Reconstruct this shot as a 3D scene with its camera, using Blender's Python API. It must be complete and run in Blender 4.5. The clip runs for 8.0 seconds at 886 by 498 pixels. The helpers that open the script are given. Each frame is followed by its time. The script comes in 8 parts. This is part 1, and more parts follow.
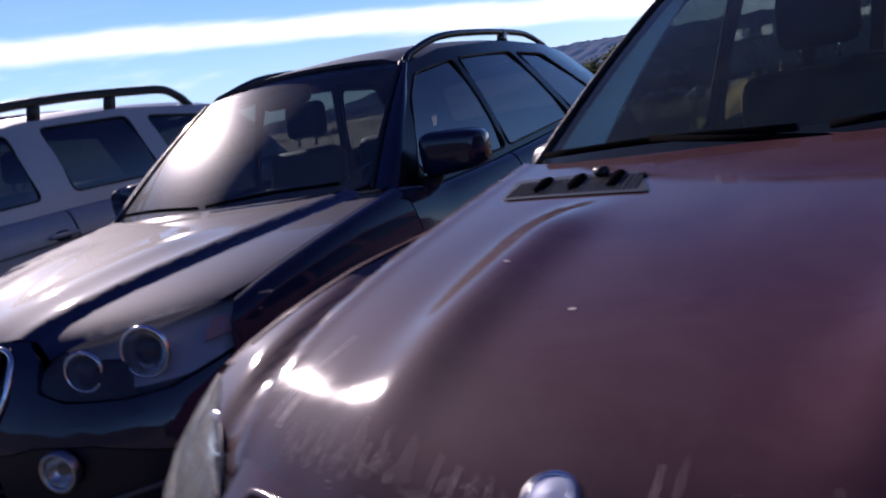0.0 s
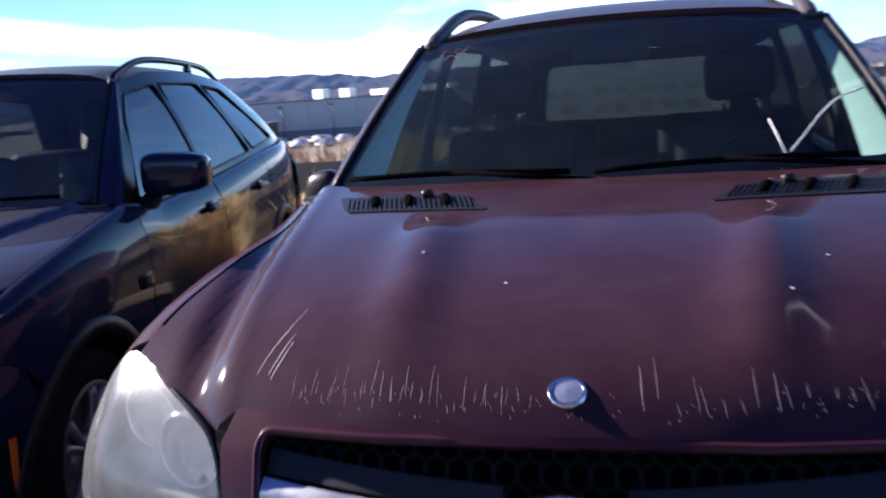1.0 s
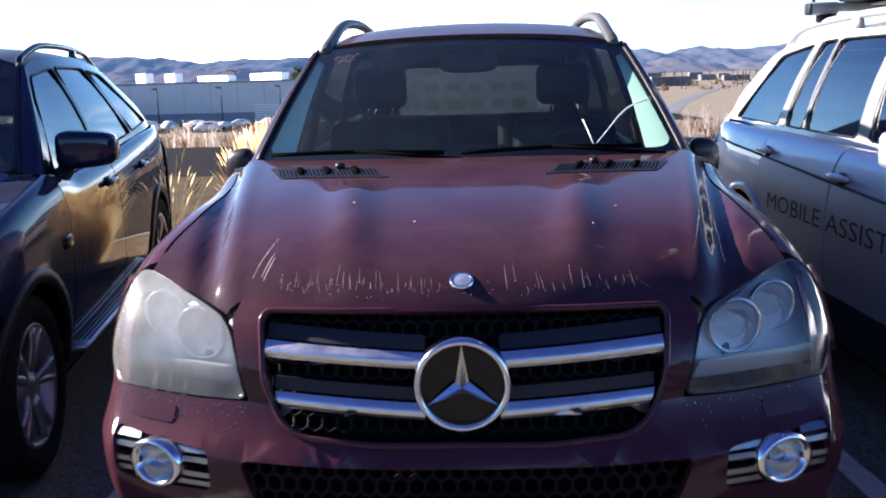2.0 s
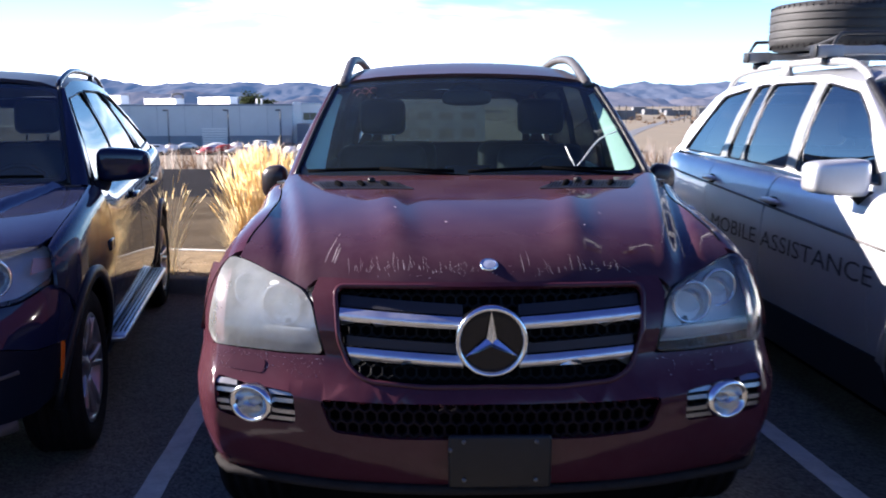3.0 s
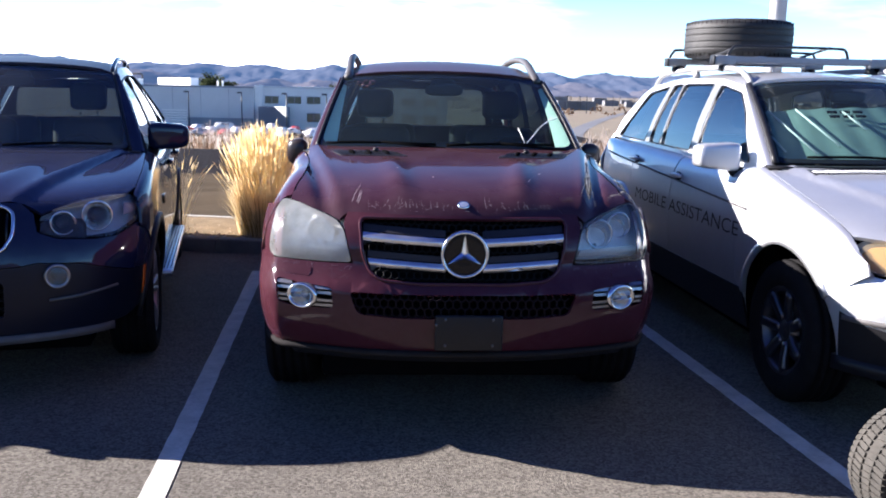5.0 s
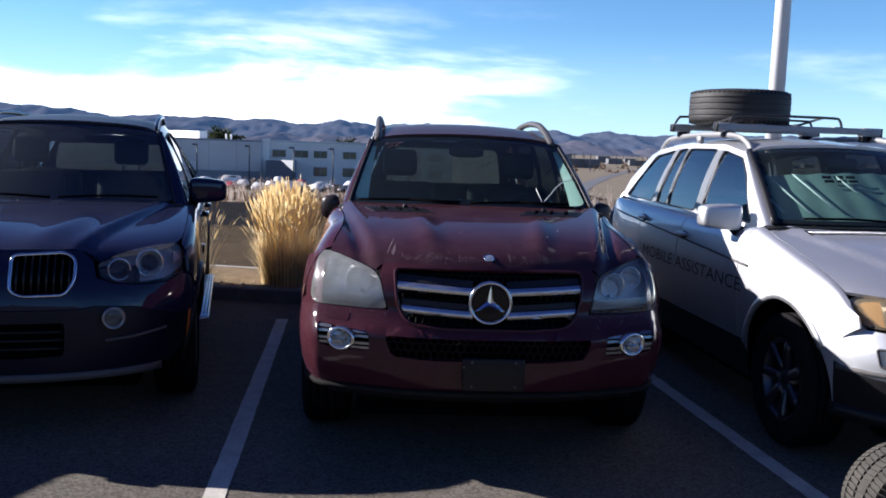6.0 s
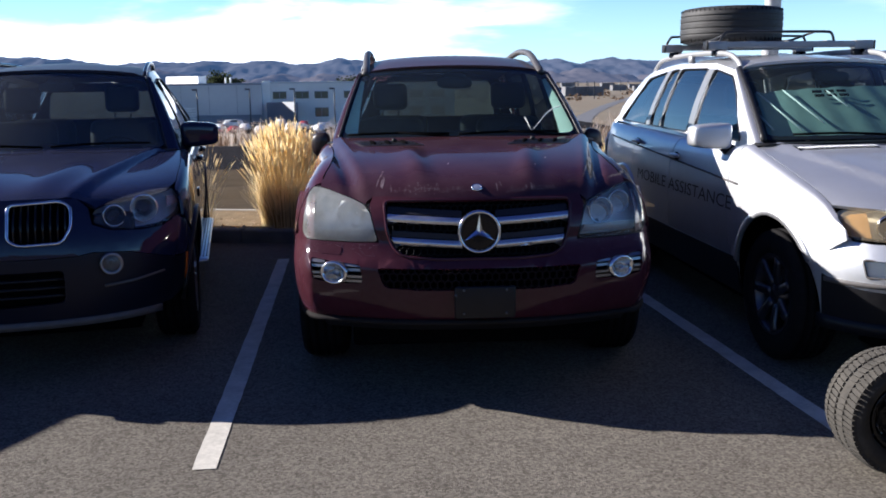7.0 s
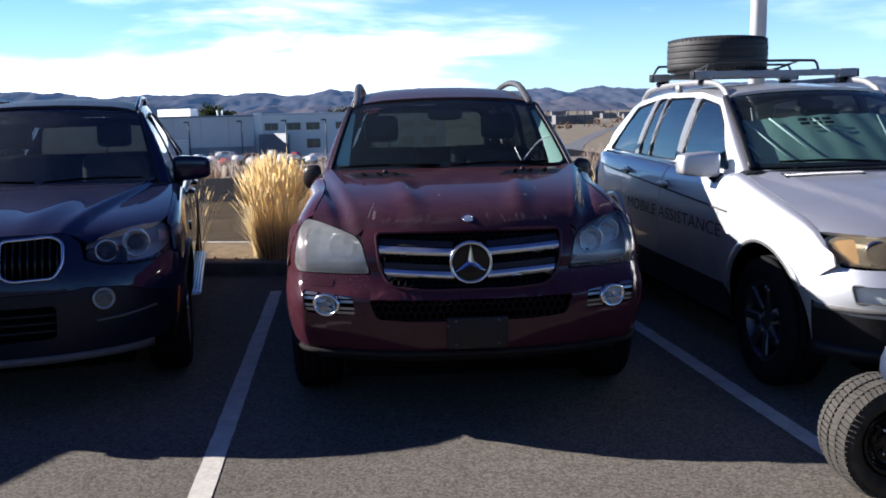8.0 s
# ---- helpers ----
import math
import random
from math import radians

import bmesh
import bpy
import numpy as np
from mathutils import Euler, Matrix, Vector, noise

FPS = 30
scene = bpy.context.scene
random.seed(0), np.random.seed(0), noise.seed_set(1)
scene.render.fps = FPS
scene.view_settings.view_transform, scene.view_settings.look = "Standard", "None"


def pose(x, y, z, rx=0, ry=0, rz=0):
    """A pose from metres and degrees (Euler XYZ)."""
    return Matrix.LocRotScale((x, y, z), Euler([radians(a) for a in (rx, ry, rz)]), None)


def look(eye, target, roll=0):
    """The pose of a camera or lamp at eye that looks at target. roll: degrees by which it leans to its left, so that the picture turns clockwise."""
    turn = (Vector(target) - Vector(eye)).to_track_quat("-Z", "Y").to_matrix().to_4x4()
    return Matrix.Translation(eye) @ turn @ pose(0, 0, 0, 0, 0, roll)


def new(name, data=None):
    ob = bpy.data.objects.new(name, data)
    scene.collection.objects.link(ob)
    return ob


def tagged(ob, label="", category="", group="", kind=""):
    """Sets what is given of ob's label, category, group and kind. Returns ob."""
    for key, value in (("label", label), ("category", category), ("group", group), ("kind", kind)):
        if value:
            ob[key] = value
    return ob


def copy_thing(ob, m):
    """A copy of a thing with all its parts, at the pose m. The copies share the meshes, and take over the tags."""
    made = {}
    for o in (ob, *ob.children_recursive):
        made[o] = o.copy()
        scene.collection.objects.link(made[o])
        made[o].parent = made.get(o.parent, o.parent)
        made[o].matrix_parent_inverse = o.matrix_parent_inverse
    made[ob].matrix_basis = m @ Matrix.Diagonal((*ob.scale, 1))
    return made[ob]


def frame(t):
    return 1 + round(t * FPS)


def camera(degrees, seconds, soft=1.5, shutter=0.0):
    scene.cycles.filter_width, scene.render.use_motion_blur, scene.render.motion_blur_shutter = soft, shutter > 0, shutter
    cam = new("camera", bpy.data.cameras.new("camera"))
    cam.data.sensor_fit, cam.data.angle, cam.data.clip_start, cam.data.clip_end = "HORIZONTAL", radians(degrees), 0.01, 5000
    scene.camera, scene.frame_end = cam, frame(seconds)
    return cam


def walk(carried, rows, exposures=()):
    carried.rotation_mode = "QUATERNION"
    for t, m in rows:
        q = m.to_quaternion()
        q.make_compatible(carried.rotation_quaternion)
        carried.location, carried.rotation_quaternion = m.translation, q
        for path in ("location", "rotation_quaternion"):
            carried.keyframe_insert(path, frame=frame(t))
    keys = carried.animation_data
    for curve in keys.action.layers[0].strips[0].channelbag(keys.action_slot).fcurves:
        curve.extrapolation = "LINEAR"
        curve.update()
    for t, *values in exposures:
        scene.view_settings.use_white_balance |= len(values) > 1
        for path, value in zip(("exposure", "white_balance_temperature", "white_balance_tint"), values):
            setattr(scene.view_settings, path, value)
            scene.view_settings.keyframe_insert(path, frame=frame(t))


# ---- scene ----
cam = camera(53.6, 8.0, soft=1.8, shutter=0.4)
PATH = [
    (0, (0.476, -0.477, 1.453), (-0.839, 0.993, 1.12), -11.2),
    (0.3, (0.313, -0.59, 1.488), (-0.948, 0.936, 1.204), -14.0),
    (0.5, (0.25, -0.666, 1.5), (-0.896, 0.955, 1.261), -12.5),
    (0.7, (0.209, -0.799, 1.485), (-0.68, 0.97, 1.202), -10.0),
    (1, (0.131, -1.045, 1.503), (-0.347, 0.864, 1.145), -4.2),
    (1.2, (0.108, -1.213, 1.515), (-0.314, 0.701, 1.117), -3.8),
    (1.5, (0.114, -1.44, 1.507), (-0.122, 0.507, 1.115), -0.7),
    (1.7, (0.105, -1.618, 1.523), (-0.049, 0.337, 1.131), -0.8),
    (2.8, (-0.137, -2.344, 1.556), (-0.165, -0.378, 1.192), -1.2),
    (2.9, (-0.156, -2.422, 1.559), (-0.162, -0.452, 1.213), -0.7),
    (3, (-0.175, -2.5, 1.561), (-0.149, -0.527, 1.231), -0.2),
    (3.2, (-0.194, -2.641, 1.57), (-0.145, -0.677, 1.195), 0.1),
    (3.4, (-0.213, -2.782, 1.578), (-0.197, -0.818, 1.198), -0.3),
    (3.5, (-0.223, -2.852, 1.583), (-0.21, -0.886, 1.22), -0.3),
    (3.7, (-0.267, -2.993, 1.578), (-0.24, -1.024, 1.228), 0.7),
    (3.8, (-0.29, -3.064, 1.575), (-0.257, -1.1, 1.201), 1.1),
    (4, (-0.335, -3.205, 1.57), (-0.275, -1.244, 1.181), 1.1),
    (4.2, (-0.338, -3.332, 1.574), (-0.258, -1.373, 1.182), 2.1),
    (4.3, (-0.34, -3.396, 1.576), (-0.265, -1.431, 1.211), 2.4),
    (4.5, (-0.344, -3.523, 1.58), (-0.273, -1.551, 1.255), 2.5),
    (4.7, (-0.337, -3.638, 1.583), (-0.205, -1.675, 1.227), 3.4),
    (4.8, (-0.333, -3.696, 1.584), (-0.191, -1.735, 1.22), 2.5),
    (5, (-0.326, -3.812, 1.586), (-0.208, -1.848, 1.228), 1.2),
    (5.2, (-0.365, -3.924, 1.63), (-0.242, -1.945, 1.368), 1.3),
    (6.3, (-0.472, -4.231, 1.615), (-0.363, -2.247, 1.381), 2.2),
    (6.4, (-0.447, -4.243, 1.612), (-0.311, -2.262, 1.367), 2.4),
    (6.5, (-0.422, -4.256, 1.608), (-0.28, -2.276, 1.357), 2.0),
    (6.6, (-0.413, -4.254, 1.608), (-0.262, -2.278, 1.333), 1.6),
    (6.8, (-0.395, -4.251, 1.607), (-0.266, -2.286, 1.250), 0.7),
    (7, (-0.377, -4.247, 1.606), (-0.286, -2.284, 1.226), -0.7),
    (7.2, (-0.377, -4.251, 1.608), (-0.277, -2.283, 1.261), -0.9),
    (7.3, (-0.377, -4.253, 1.609), (-0.263, -2.283, 1.281), -0.8),
    (7.4, (-0.378, -4.256, 1.610), (-0.254, -2.283, 1.299), -0.9),
    (7.5, (-0.378, -4.258, 1.610), (-0.249, -2.284, 1.308), -1.0),
    (7.6, (-0.376, -4.259, 1.612), (-0.254, -2.286, 1.304), -0.9),
    (7.7, (-0.375, -4.261, 1.614), (-0.258, -2.287, 1.305), -1.2),
    (7.8, (-0.374, -4.263, 1.615), (-0.259, -2.29, 1.300), -1.4),
    (8, (-0.372, -4.266, 1.619), (-0.263, -2.293, 1.304), -1.3),
]
EXPOSURES = [(0.0, 1.04, 5950, 32), (0.5, 0.84, 5850, 31), (0.7, 0.85, 5800, 30), (1.0, 1.6, 5800, 22), (1.5, 2.14, 6000, 18), (2.8, 2.16, 5950, 17), (3.5, 2.12, 5950, 18), (4.0, 2.1, 5850, 18), (4.5, 2.2, 5850, 18), (5.0, 2.16, 5800, 16), (5.2, 2.05, 5800, 16), (6.3, 1.06, 5700, 14), (7.0, 1.33, 5800, 13), (8.0, 1.3, 5800, 13)]
walk(cam, [(t, look(eye, target, roll)) for t, eye, target, roll in PATH], EXPOSURES)

# ---- sky and sun ----
SUN_AZ, SUN_EL = 71.0, 24.5          # degrees: from +y towards -x, and above the horizon
SUN_DIR = Vector((-math.sin(radians(SUN_AZ)) * math.cos(radians(SUN_EL)), math.cos(radians(SUN_AZ)) * math.cos(radians(SUN_EL)), math.sin(radians(SUN_EL))))
world = bpy.data.worlds.new("sky")
scene.world = world
world.use_nodes = True


def nd(nt, kind, **kw):
    n = nt.nodes.new(kind)
    for k, v in kw.items():
        if k in n.inputs:
            n.inputs[k].default_value = v
    return n


def build_sky():
    nt = world.node_tree
    nt.nodes.clear()
    out = nt.nodes.new("ShaderNodeOutputWorld")
    bg = nt.nodes.new("ShaderNodeBackground")
    sky = nt.nodes.new("ShaderNodeTexSky")
    sky.sky_type, sky.sun_disc = "NISHITA", False
    sky.sun_elevation, sky.sun_rotation = radians(SUN_EL), radians(-SUN_AZ)
    sky.altitude, sky.air_density, sky.dust_density, sky.ozone_density = 1700, 1.0, 0.2, 1.6
    bg.inputs["Strength"].default_value = 0.048
    # haze at the horizon; a bright cloud bank low ahead, level streaks beside it, clear blue above
    co = nt.nodes.new("ShaderNodeTexCoord")
    sep = nt.nodes.new("ShaderNodeSeparateXYZ")
    mp = nt.nodes.new("ShaderNodeMapping")
    mp.inputs["Scale"].default_value = (2.2, 2.2, 11.0)
    mp.inputs["Rotation"].default_value = (radians(3), radians(-9), 0)
    nz = nd(nt, "ShaderNodeTexNoise", Scale=1.6, Detail=9.0, Roughness=0.55, Distortion=0.2)
    L = nt.links.new

    def calc(op, a, b=None, c=None):
        n = nt.nodes.new("ShaderNodeMath")
        n.operation = op
        for i, v in enumerate((a, b, c)):
            if v is None:
                continue
            if isinstance(v, (int, float)):
                n.inputs[i].default_value = v
            else:
                L(v, n.inputs[i])
        return n.outputs["Value"]

    def span(v, a, b, c, d):
        n = nt.nodes.new("ShaderNodeMapRange")
        n.interpolation_type = "SMOOTHSTEP"
        for k, w in zip(("From Min", "From Max", "To Min", "To Max"), (a, b, c, d)):
            n.inputs[k].default_value = w
        L(v, n.inputs["Value"])
        return n.outputs["Result"]
    L(co.outputs["Generated"], mp.inputs["Vector"])
    L(co.outputs["Generated"], sep.inputs["Vector"])
    L(mp.outputs["Vector"], nz.inputs["Vector"])
    X, Z, N = sep.outputs["X"], sep.outputs["Z"], nz.outputs["Fac"]
    bank = calc("MULTIPLY", calc("ADD", X, BANK_X), 1 / 0.30)
    rise = calc("MULTIPLY", calc("SUBTRACT", Z, 0.02), 1 / 0.085)
    d = calc("ADD", calc("MULTIPLY", bank, bank), calc("MULTIPLY", rise, rise))
    thick = calc("ADD", calc("SUBTRACT", 0.40, calc("MULTIPLY", d, 0.42)), calc("MULTIPLY", calc("SUBTRACT", N, 0.5), 1.7))
    bank_f = calc("MULTIPLY", span(thick, 0.0, 0.42, 0.0, 1.0), span(sep.outputs["Y"], 0.2, 0.6, 0.0, 1.0))
    wisp = calc("MULTIPLY", span(N, 0.53, 0.75, 0.0, 0.7), calc("MULTIPLY", span(Z, 0.07, 0.17, 1.0, 0.04), span(X, -0.05, 0.35, 1.0, 0.35)))
    # one long level streak towards the sun
    off = calc("ABSOLUTE", calc("ADD", calc("MULTIPLY", calc("ADD", Z, calc("MULTIPLY", X, 0.155)), 1 / 0.017), calc("MULTIPLY_ADD", calc("SUBTRACT", N, 0.5), 2.2, 0.7)))
    streak = calc("MULTIPLY", span(off, 0.1, 1.1, 0.95, 0.0), calc("MULTIPLY", span(X, -0.45, -0.15, 1.0, 0.0), span(sep.outputs["Y"], 0.0, 0.3, 0.0, 1.0)))
    cloud = calc("MAXIMUM", calc("MAXIMUM", bank_f, streak), wisp)
    haze = span(Z, 0.0, 0.14, 0.5, 0.0)

    def blend(fac, a, colour):
        n = nt.nodes.new("ShaderNodeMix")
        n.data_type = "RGBA"
        L(fac, n.inputs["Factor"])
        L(a, n.inputs["A"])
        n.inputs["B"].default_value = (*colour, 1)
        return n.outputs["Result"]
    deep = nt.nodes.new("ShaderNodeVectorMath")
    deep.operation = "MULTIPLY"
    deep.inputs[1].default_value = (0.88, 1.2, 1.38)          # thin dry air: a clean deep blue
    dim = nt.nodes.new("ShaderNodeVectorMath")
    dim.operation = "MULTIPLY"
    tone = nt.nodes.new("ShaderNodeCombineXYZ")          # the dark violet-blue zenith of a high plain
    for axis, low in (("X", 0.34), ("Y", 0.28), ("Z", 0.52)):
        L(span(Z, 0.14, 0.70, 1.0, low), tone.inputs[axis])
    L(sky.outputs["Color"], dim.inputs[0])
    L(tone.outputs["Vector"], dim.inputs[1])
    L(dim.outputs["Vector"], deep.inputs[0])
    c = blend(haze, deep.outputs["Vector"], (7.6, 10.4, 13.0))
    c = blend(cloud, c, (21.0, 21.4, 22.0))
    # clearer, darker air away from the cloud bank, towards the sun's side
    clear = nt.nodes.new("ShaderNodeVectorMath")
    clear.operation = "SCALE"
    L(c, clear.inputs[0])
    L(span(X, -0.72, -0.28, 0.73, 1.0), clear.inputs["Scale"])
    L(clear.outputs["Vector"], bg.inputs["Color"])
    L(bg.outputs["Background"], out.inputs["Surface"])


BANK_X = 0.17
build_sky()
sun_data = bpy.data.lights.new("sun", "SUN")
sun_data.energy, sun_data.angle, sun_data.color = 5.0, radians(0.55), (1.0, 0.90, 0.76)
sun = new("sun", sun_data)
sun.matrix_world = look(SUN_DIR * 60, (0, 0, 0))


# ---- materials ----
def material(name, color, rough=0.5, metal=0.0, scale=8.0, vary=0.12, bump=0.0, bump_scale=60.0, coat=0.0, dust=0.0, dust_color=(0.33, 0.29, 0.25), dust_scale=5.0, spec=0.5, random_piece=0.0, coat_rough=0.03):
    """A principled surface with colour variation at two scales, optional relief, clear coat and a film of dust."""
    m = bpy.data.materials.new(name)
    m.use_nodes = True
    nt = m.node_tree
    L = nt.links.new
    p = nt.nodes["Principled BSDF"]
    p.inputs["Roughness"].default_value, p.inputs["Metallic"].default_value = rough, metal
    p.inputs["Specular IOR Level"].default_value = spec
    p.inputs["Coat Weight"].default_value, p.inputs["Coat Roughness"].default_value = coat, coat_rough + 0.01
    co = nt.nodes.new("ShaderNodeTexCoord")
    big = nd(nt, "ShaderNodeTexNoise", Scale=scale, Detail=6.0, Roughness=0.6)
    fine = nd(nt, "ShaderNodeTexNoise", Scale=scale * 11, Detail=4.0, Roughness=0.7)
    L(co.outputs["Object"], big.inputs["Vector"])
    L(co.outputs["Object"], fine.inputs["Vector"])
    add = nt.nodes.new("ShaderNodeMath")
    add.operation = "MULTIPLY_ADD"
    add.inputs[1].default_value = 0.45
    L(fine.outputs["Fac"], add.inputs[0])
    L(big.outputs["Fac"], add.inputs[2])
    rg = nd(nt, "ShaderNodeMapRange")
    rg.inputs["From Min"].default_value, rg.inputs["From Max"].default_value = 0.45, 1.0
    rg.inputs["To Min"].default_value, rg.inputs["To Max"].default_value = 1 - vary, 1 + vary
    L(add.outputs["Value"], rg.inputs["Value"])
    mul = nt.nodes.new("ShaderNodeVectorMath")
    mul.operation = "SCALE"
    mul.inputs[0].default_value = color
    L(rg.outputs["Result"], mul.inputs["Scale"])
    col = mul.outputs["Vector"]
    if random_piece:
        info = nt.nodes.new("ShaderNodeObjectInfo")
        r2 = nd(nt, "ShaderNodeMapRange")
        r2.inputs["To Min"].default_value, r2.inputs["To Max"].default_value = 1 - random_piece, 1 + random_piece
        L(info.outputs["Random"], r2.inputs["Value"])
        m2 = nt.nodes.new("ShaderNodeVectorMath")
        m2.operation = "SCALE"
        L(col, m2.inputs[0])
        L(r2.outputs["Result"], m2.inputs["Scale"])
        col = m2.outputs["Vector"]
    if dust:
        dn = nd(nt, "ShaderNodeTexNoise", Scale=dust_scale, Detail=8.0, Roughness=0.72, Distortion=0.4)
        L(co.outputs["Object"], dn.inputs["Vector"])
        dr = nd(nt, "ShaderNodeMapRange")
        dr.inputs["From Min"].default_value, dr.inputs["From Max"].default_value = 0.3, 0.75
        dr.inputs["To Min"].default_value, dr.inputs["To Max"].default_value = dust * 0.35, dust * 1.5
        L(dn.outputs["Fac"], dr.inputs["Value"])
        mx = nt.nodes.new("ShaderNodeMix")
        mx.data_type = "RGBA"
        mx.inputs["B"].default_value = (*dust_color, 1)
        L(dr.outputs["Result"], mx.inputs["Factor"])
        L(col, mx.inputs["A"])
        col = mx.outputs["Result"]
        rr = nt.nodes.new("ShaderNodeMath")
        rr.operation = "MULTIPLY_ADD"
        rr.inputs[1].default_value, rr.inputs[2].default_value = 0.7, rough
        L(dr.outputs["Result"], rr.inputs[0])
        L(rr.outputs["Value"], p.inputs["Roughness"])
        if coat:
            cr = nt.nodes.new("ShaderNodeMath")
            cr.operation = "MULTIPLY_ADD"
            cr.inputs[1].default_value, cr.inputs[2].default_value = 0.55, coat_rough
            L(dr.outputs["Result"], cr.inputs[0])
            L(cr.outputs["Value"], p.inputs["Coat Roughness"])
    L(col, p.inputs["Base Color"])
    if bump:
        bn = nd(nt, "ShaderNodeTexNoise", Scale=bump_scale, Detail=5.0, Roughness=0.65)
        L(co.outputs["Object"], bn.inputs["Vector"])
        bp = nd(nt, "ShaderNodeBump", Strength=bump, Distance=0.01)
        L(bn.outputs["Fac"], bp.inputs["Height"])
        L(bp.outputs["Normal"], p.inputs["Normal"])
    return m


def glass(name, tint, ior=1.5, rough=0.0, haze=0.0, haze_color=(0.75, 0.78, 0.76), film=0.0, film_rough=0.22):
    """A thin pane: tinted see-through with a mirror gloss by Fresnel, and a hazed part where the pane is dull."""
    m = bpy.data.materials.new(name)
    m.use_nodes = True
    nt = m.node_tree
    L = nt.links.new
    nt.nodes.clear()
    out = nt.nodes.new("ShaderNodeOutputMaterial")
    tr = nt.nodes.new("ShaderNodeBsdfTransparent")
    tr.inputs["Color"].default_value = (*tint, 1)
    gl = nd(nt, "ShaderNodeBsdfGlossy", Roughness=rough)
    # the gloss of a thin pane, the same from either face
    lw = nd(nt, "ShaderNodeLayerWeight", Blend=0.5)
    pw = nt.nodes.new("ShaderNodeMath")
    pw.operation, pw.inputs[1].default_value = "POWER", 5.0
    fr = nt.nodes.new("ShaderNodeMath")
    f0 = ((ior - 1) / (ior + 1)) ** 2
    fr.operation, fr.inputs[1].default_value, fr.inputs[2].default_value = "MULTIPLY_ADD", 1 - f0, f0
    L(lw.outputs["Facing"], pw.inputs[0])
    L(pw.outputs["Value"], fr.inputs[0])
    mx = nt.nodes.new("ShaderNodeMixShader")
    L(fr.outputs["Value"], mx.inputs["Fac"])
    base = tr.outputs["BSDF"]
    if haze:
        co = nt.nodes.new("ShaderNodeTexCoord")
        nz = nd(nt, "ShaderNodeTexNoise", Scale=9.0, Detail=7.0, Roughness=0.6)
        rg = nd(nt, "ShaderNodeMapRange")
        rg.inputs["From Min"].default_value, rg.inputs["From Max"].default_value = 0.3, 0.7
        rg.inputs["To Min"].default_value, rg.inputs["To Max"].default_value = haze * 0.75, haze * 1.25
        L(co.outputs["Object"], nz.inputs["Vector"])
        L(nz.outputs["Fac"], rg.inputs["Value"])
        df = nt.nodes.new("ShaderNodeBsdfDiffuse")
        df.inputs["Color"].default_value = (*haze_color, 1)
        ts = nt.nodes.new("ShaderNodeBsdfTranslucent")
        ts.inputs["Color"].default_value = (*haze_color, 1)
        hm = nt.nodes.new("ShaderNodeMixShader")
        hm.inputs["Fac"].default_value = 0.5
        L(df.outputs["BSDF"], hm.inputs[1])
        L(ts.outputs["BSDF"], hm.inputs[2])
        m2 = nt.nodes.new("ShaderNodeMixShader")
        L(rg.outputs["Result"], m2.inputs["Fac"])
        L(base, m2.inputs[1])
        L(hm.outputs["Shader"], m2.inputs[2])
        base = m2.outputs["Shader"]
    if film:
        # a dry film of dust that scatters the gloss
        fg = nd(nt, "ShaderNodeBsdfGlossy", Roughness=film_rough)
        m3 = nt.nodes.new("ShaderNodeMixShader")
        m3.inputs["Fac"].default_value = film
        L(base, m3.inputs[1])
        L(fg.outputs["BSDF"], m3.inputs[2])
        base = m3.outputs["Shader"]
    L(base, mx.inputs[1])
    L(gl.outputs["BSDF"], mx.inputs[2])
    L(mx.outputs["Shader"], out.inputs["Surface"])
    return m


PAINT_RED = material("burgundy_paint", (0.024, 0.0043, 0.0100), 0.62, 0.0, 3.0, 0.1, coat=0.8, dust=0.088, dust_color=(0.25, 0.18, 0.195), dust_scale=4.0, spec=0.02)
PAINT_RED_DIRTY = material("burgundy_paint_dusty", (0.042, 0.0078, 0.0145), 0.62, 0.0, 5.0, 0.16, coat=0.7, coat_rough=0.07, dust=0.045, dust_color=(0.22, 0.16, 0.19), dust_scale=14.0, spec=0.02)
PAINT_BLUE = material("navy_paint", (0.0035, 0.007, 0.032), 0.62, 0.0, 3.0, 0.08, coat=0.9, dust=0.03, dust_color=(0.24, 0.23, 0.24), spec=0.035)
ROOF_RED = material("dusty_burgundy_roof", (0.027, 0.0045, 0.009), 0.55, 0.0, 4.0, 0.12, coat=0.3, dust=0.08, dust_color=(0.20, 0.13, 0.13), spec=0.15)
ROOF_BLUE = material("dusty_navy_roof", (0.004, 0.007, 0.026), 0.55, 0.0, 4.0, 0.12, coat=0.15, dust=0.08, dust_color=(0.16, 0.16, 0.18), spec=0.15)
PAINT_SILVER = material("silver_paint", (0.645, 0.66, 0.69), 0.50, 0.88, 3.0, 0.05, coat=0.8, dust=0.02, dust_color=(0.45, 0.41, 0.36))
PAINT_GREY = material("grey_paint", (0.36, 0.36, 0.38), 0.35, 0.3, 3.0, 0.08, coat=0.6, dust=0.1)
PLASTIC = material("black_plastic", (0.010, 0.010, 0.012), 0.42, 0.0, 14.0, 0.2, bump=0.12, bump_scale=260.0, dust=0.008, spec=0.3)
PLASTIC_GREY = material("grey_plastic", (0.055, 0.055, 0.06), 0.5, 0.0, 14.0, 0.2, bump=0.1, bump_scale=240.0, dust=0.18)
GLOSS_BLACK = material("gloss_black", (0.006, 0.006, 0.008), 0.16, 0.0, 6.0, 0.1, spec=0.35)
# near-black: shade of openings and undersides put into the colour; wipers too
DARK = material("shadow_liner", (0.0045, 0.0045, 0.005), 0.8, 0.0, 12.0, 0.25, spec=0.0)
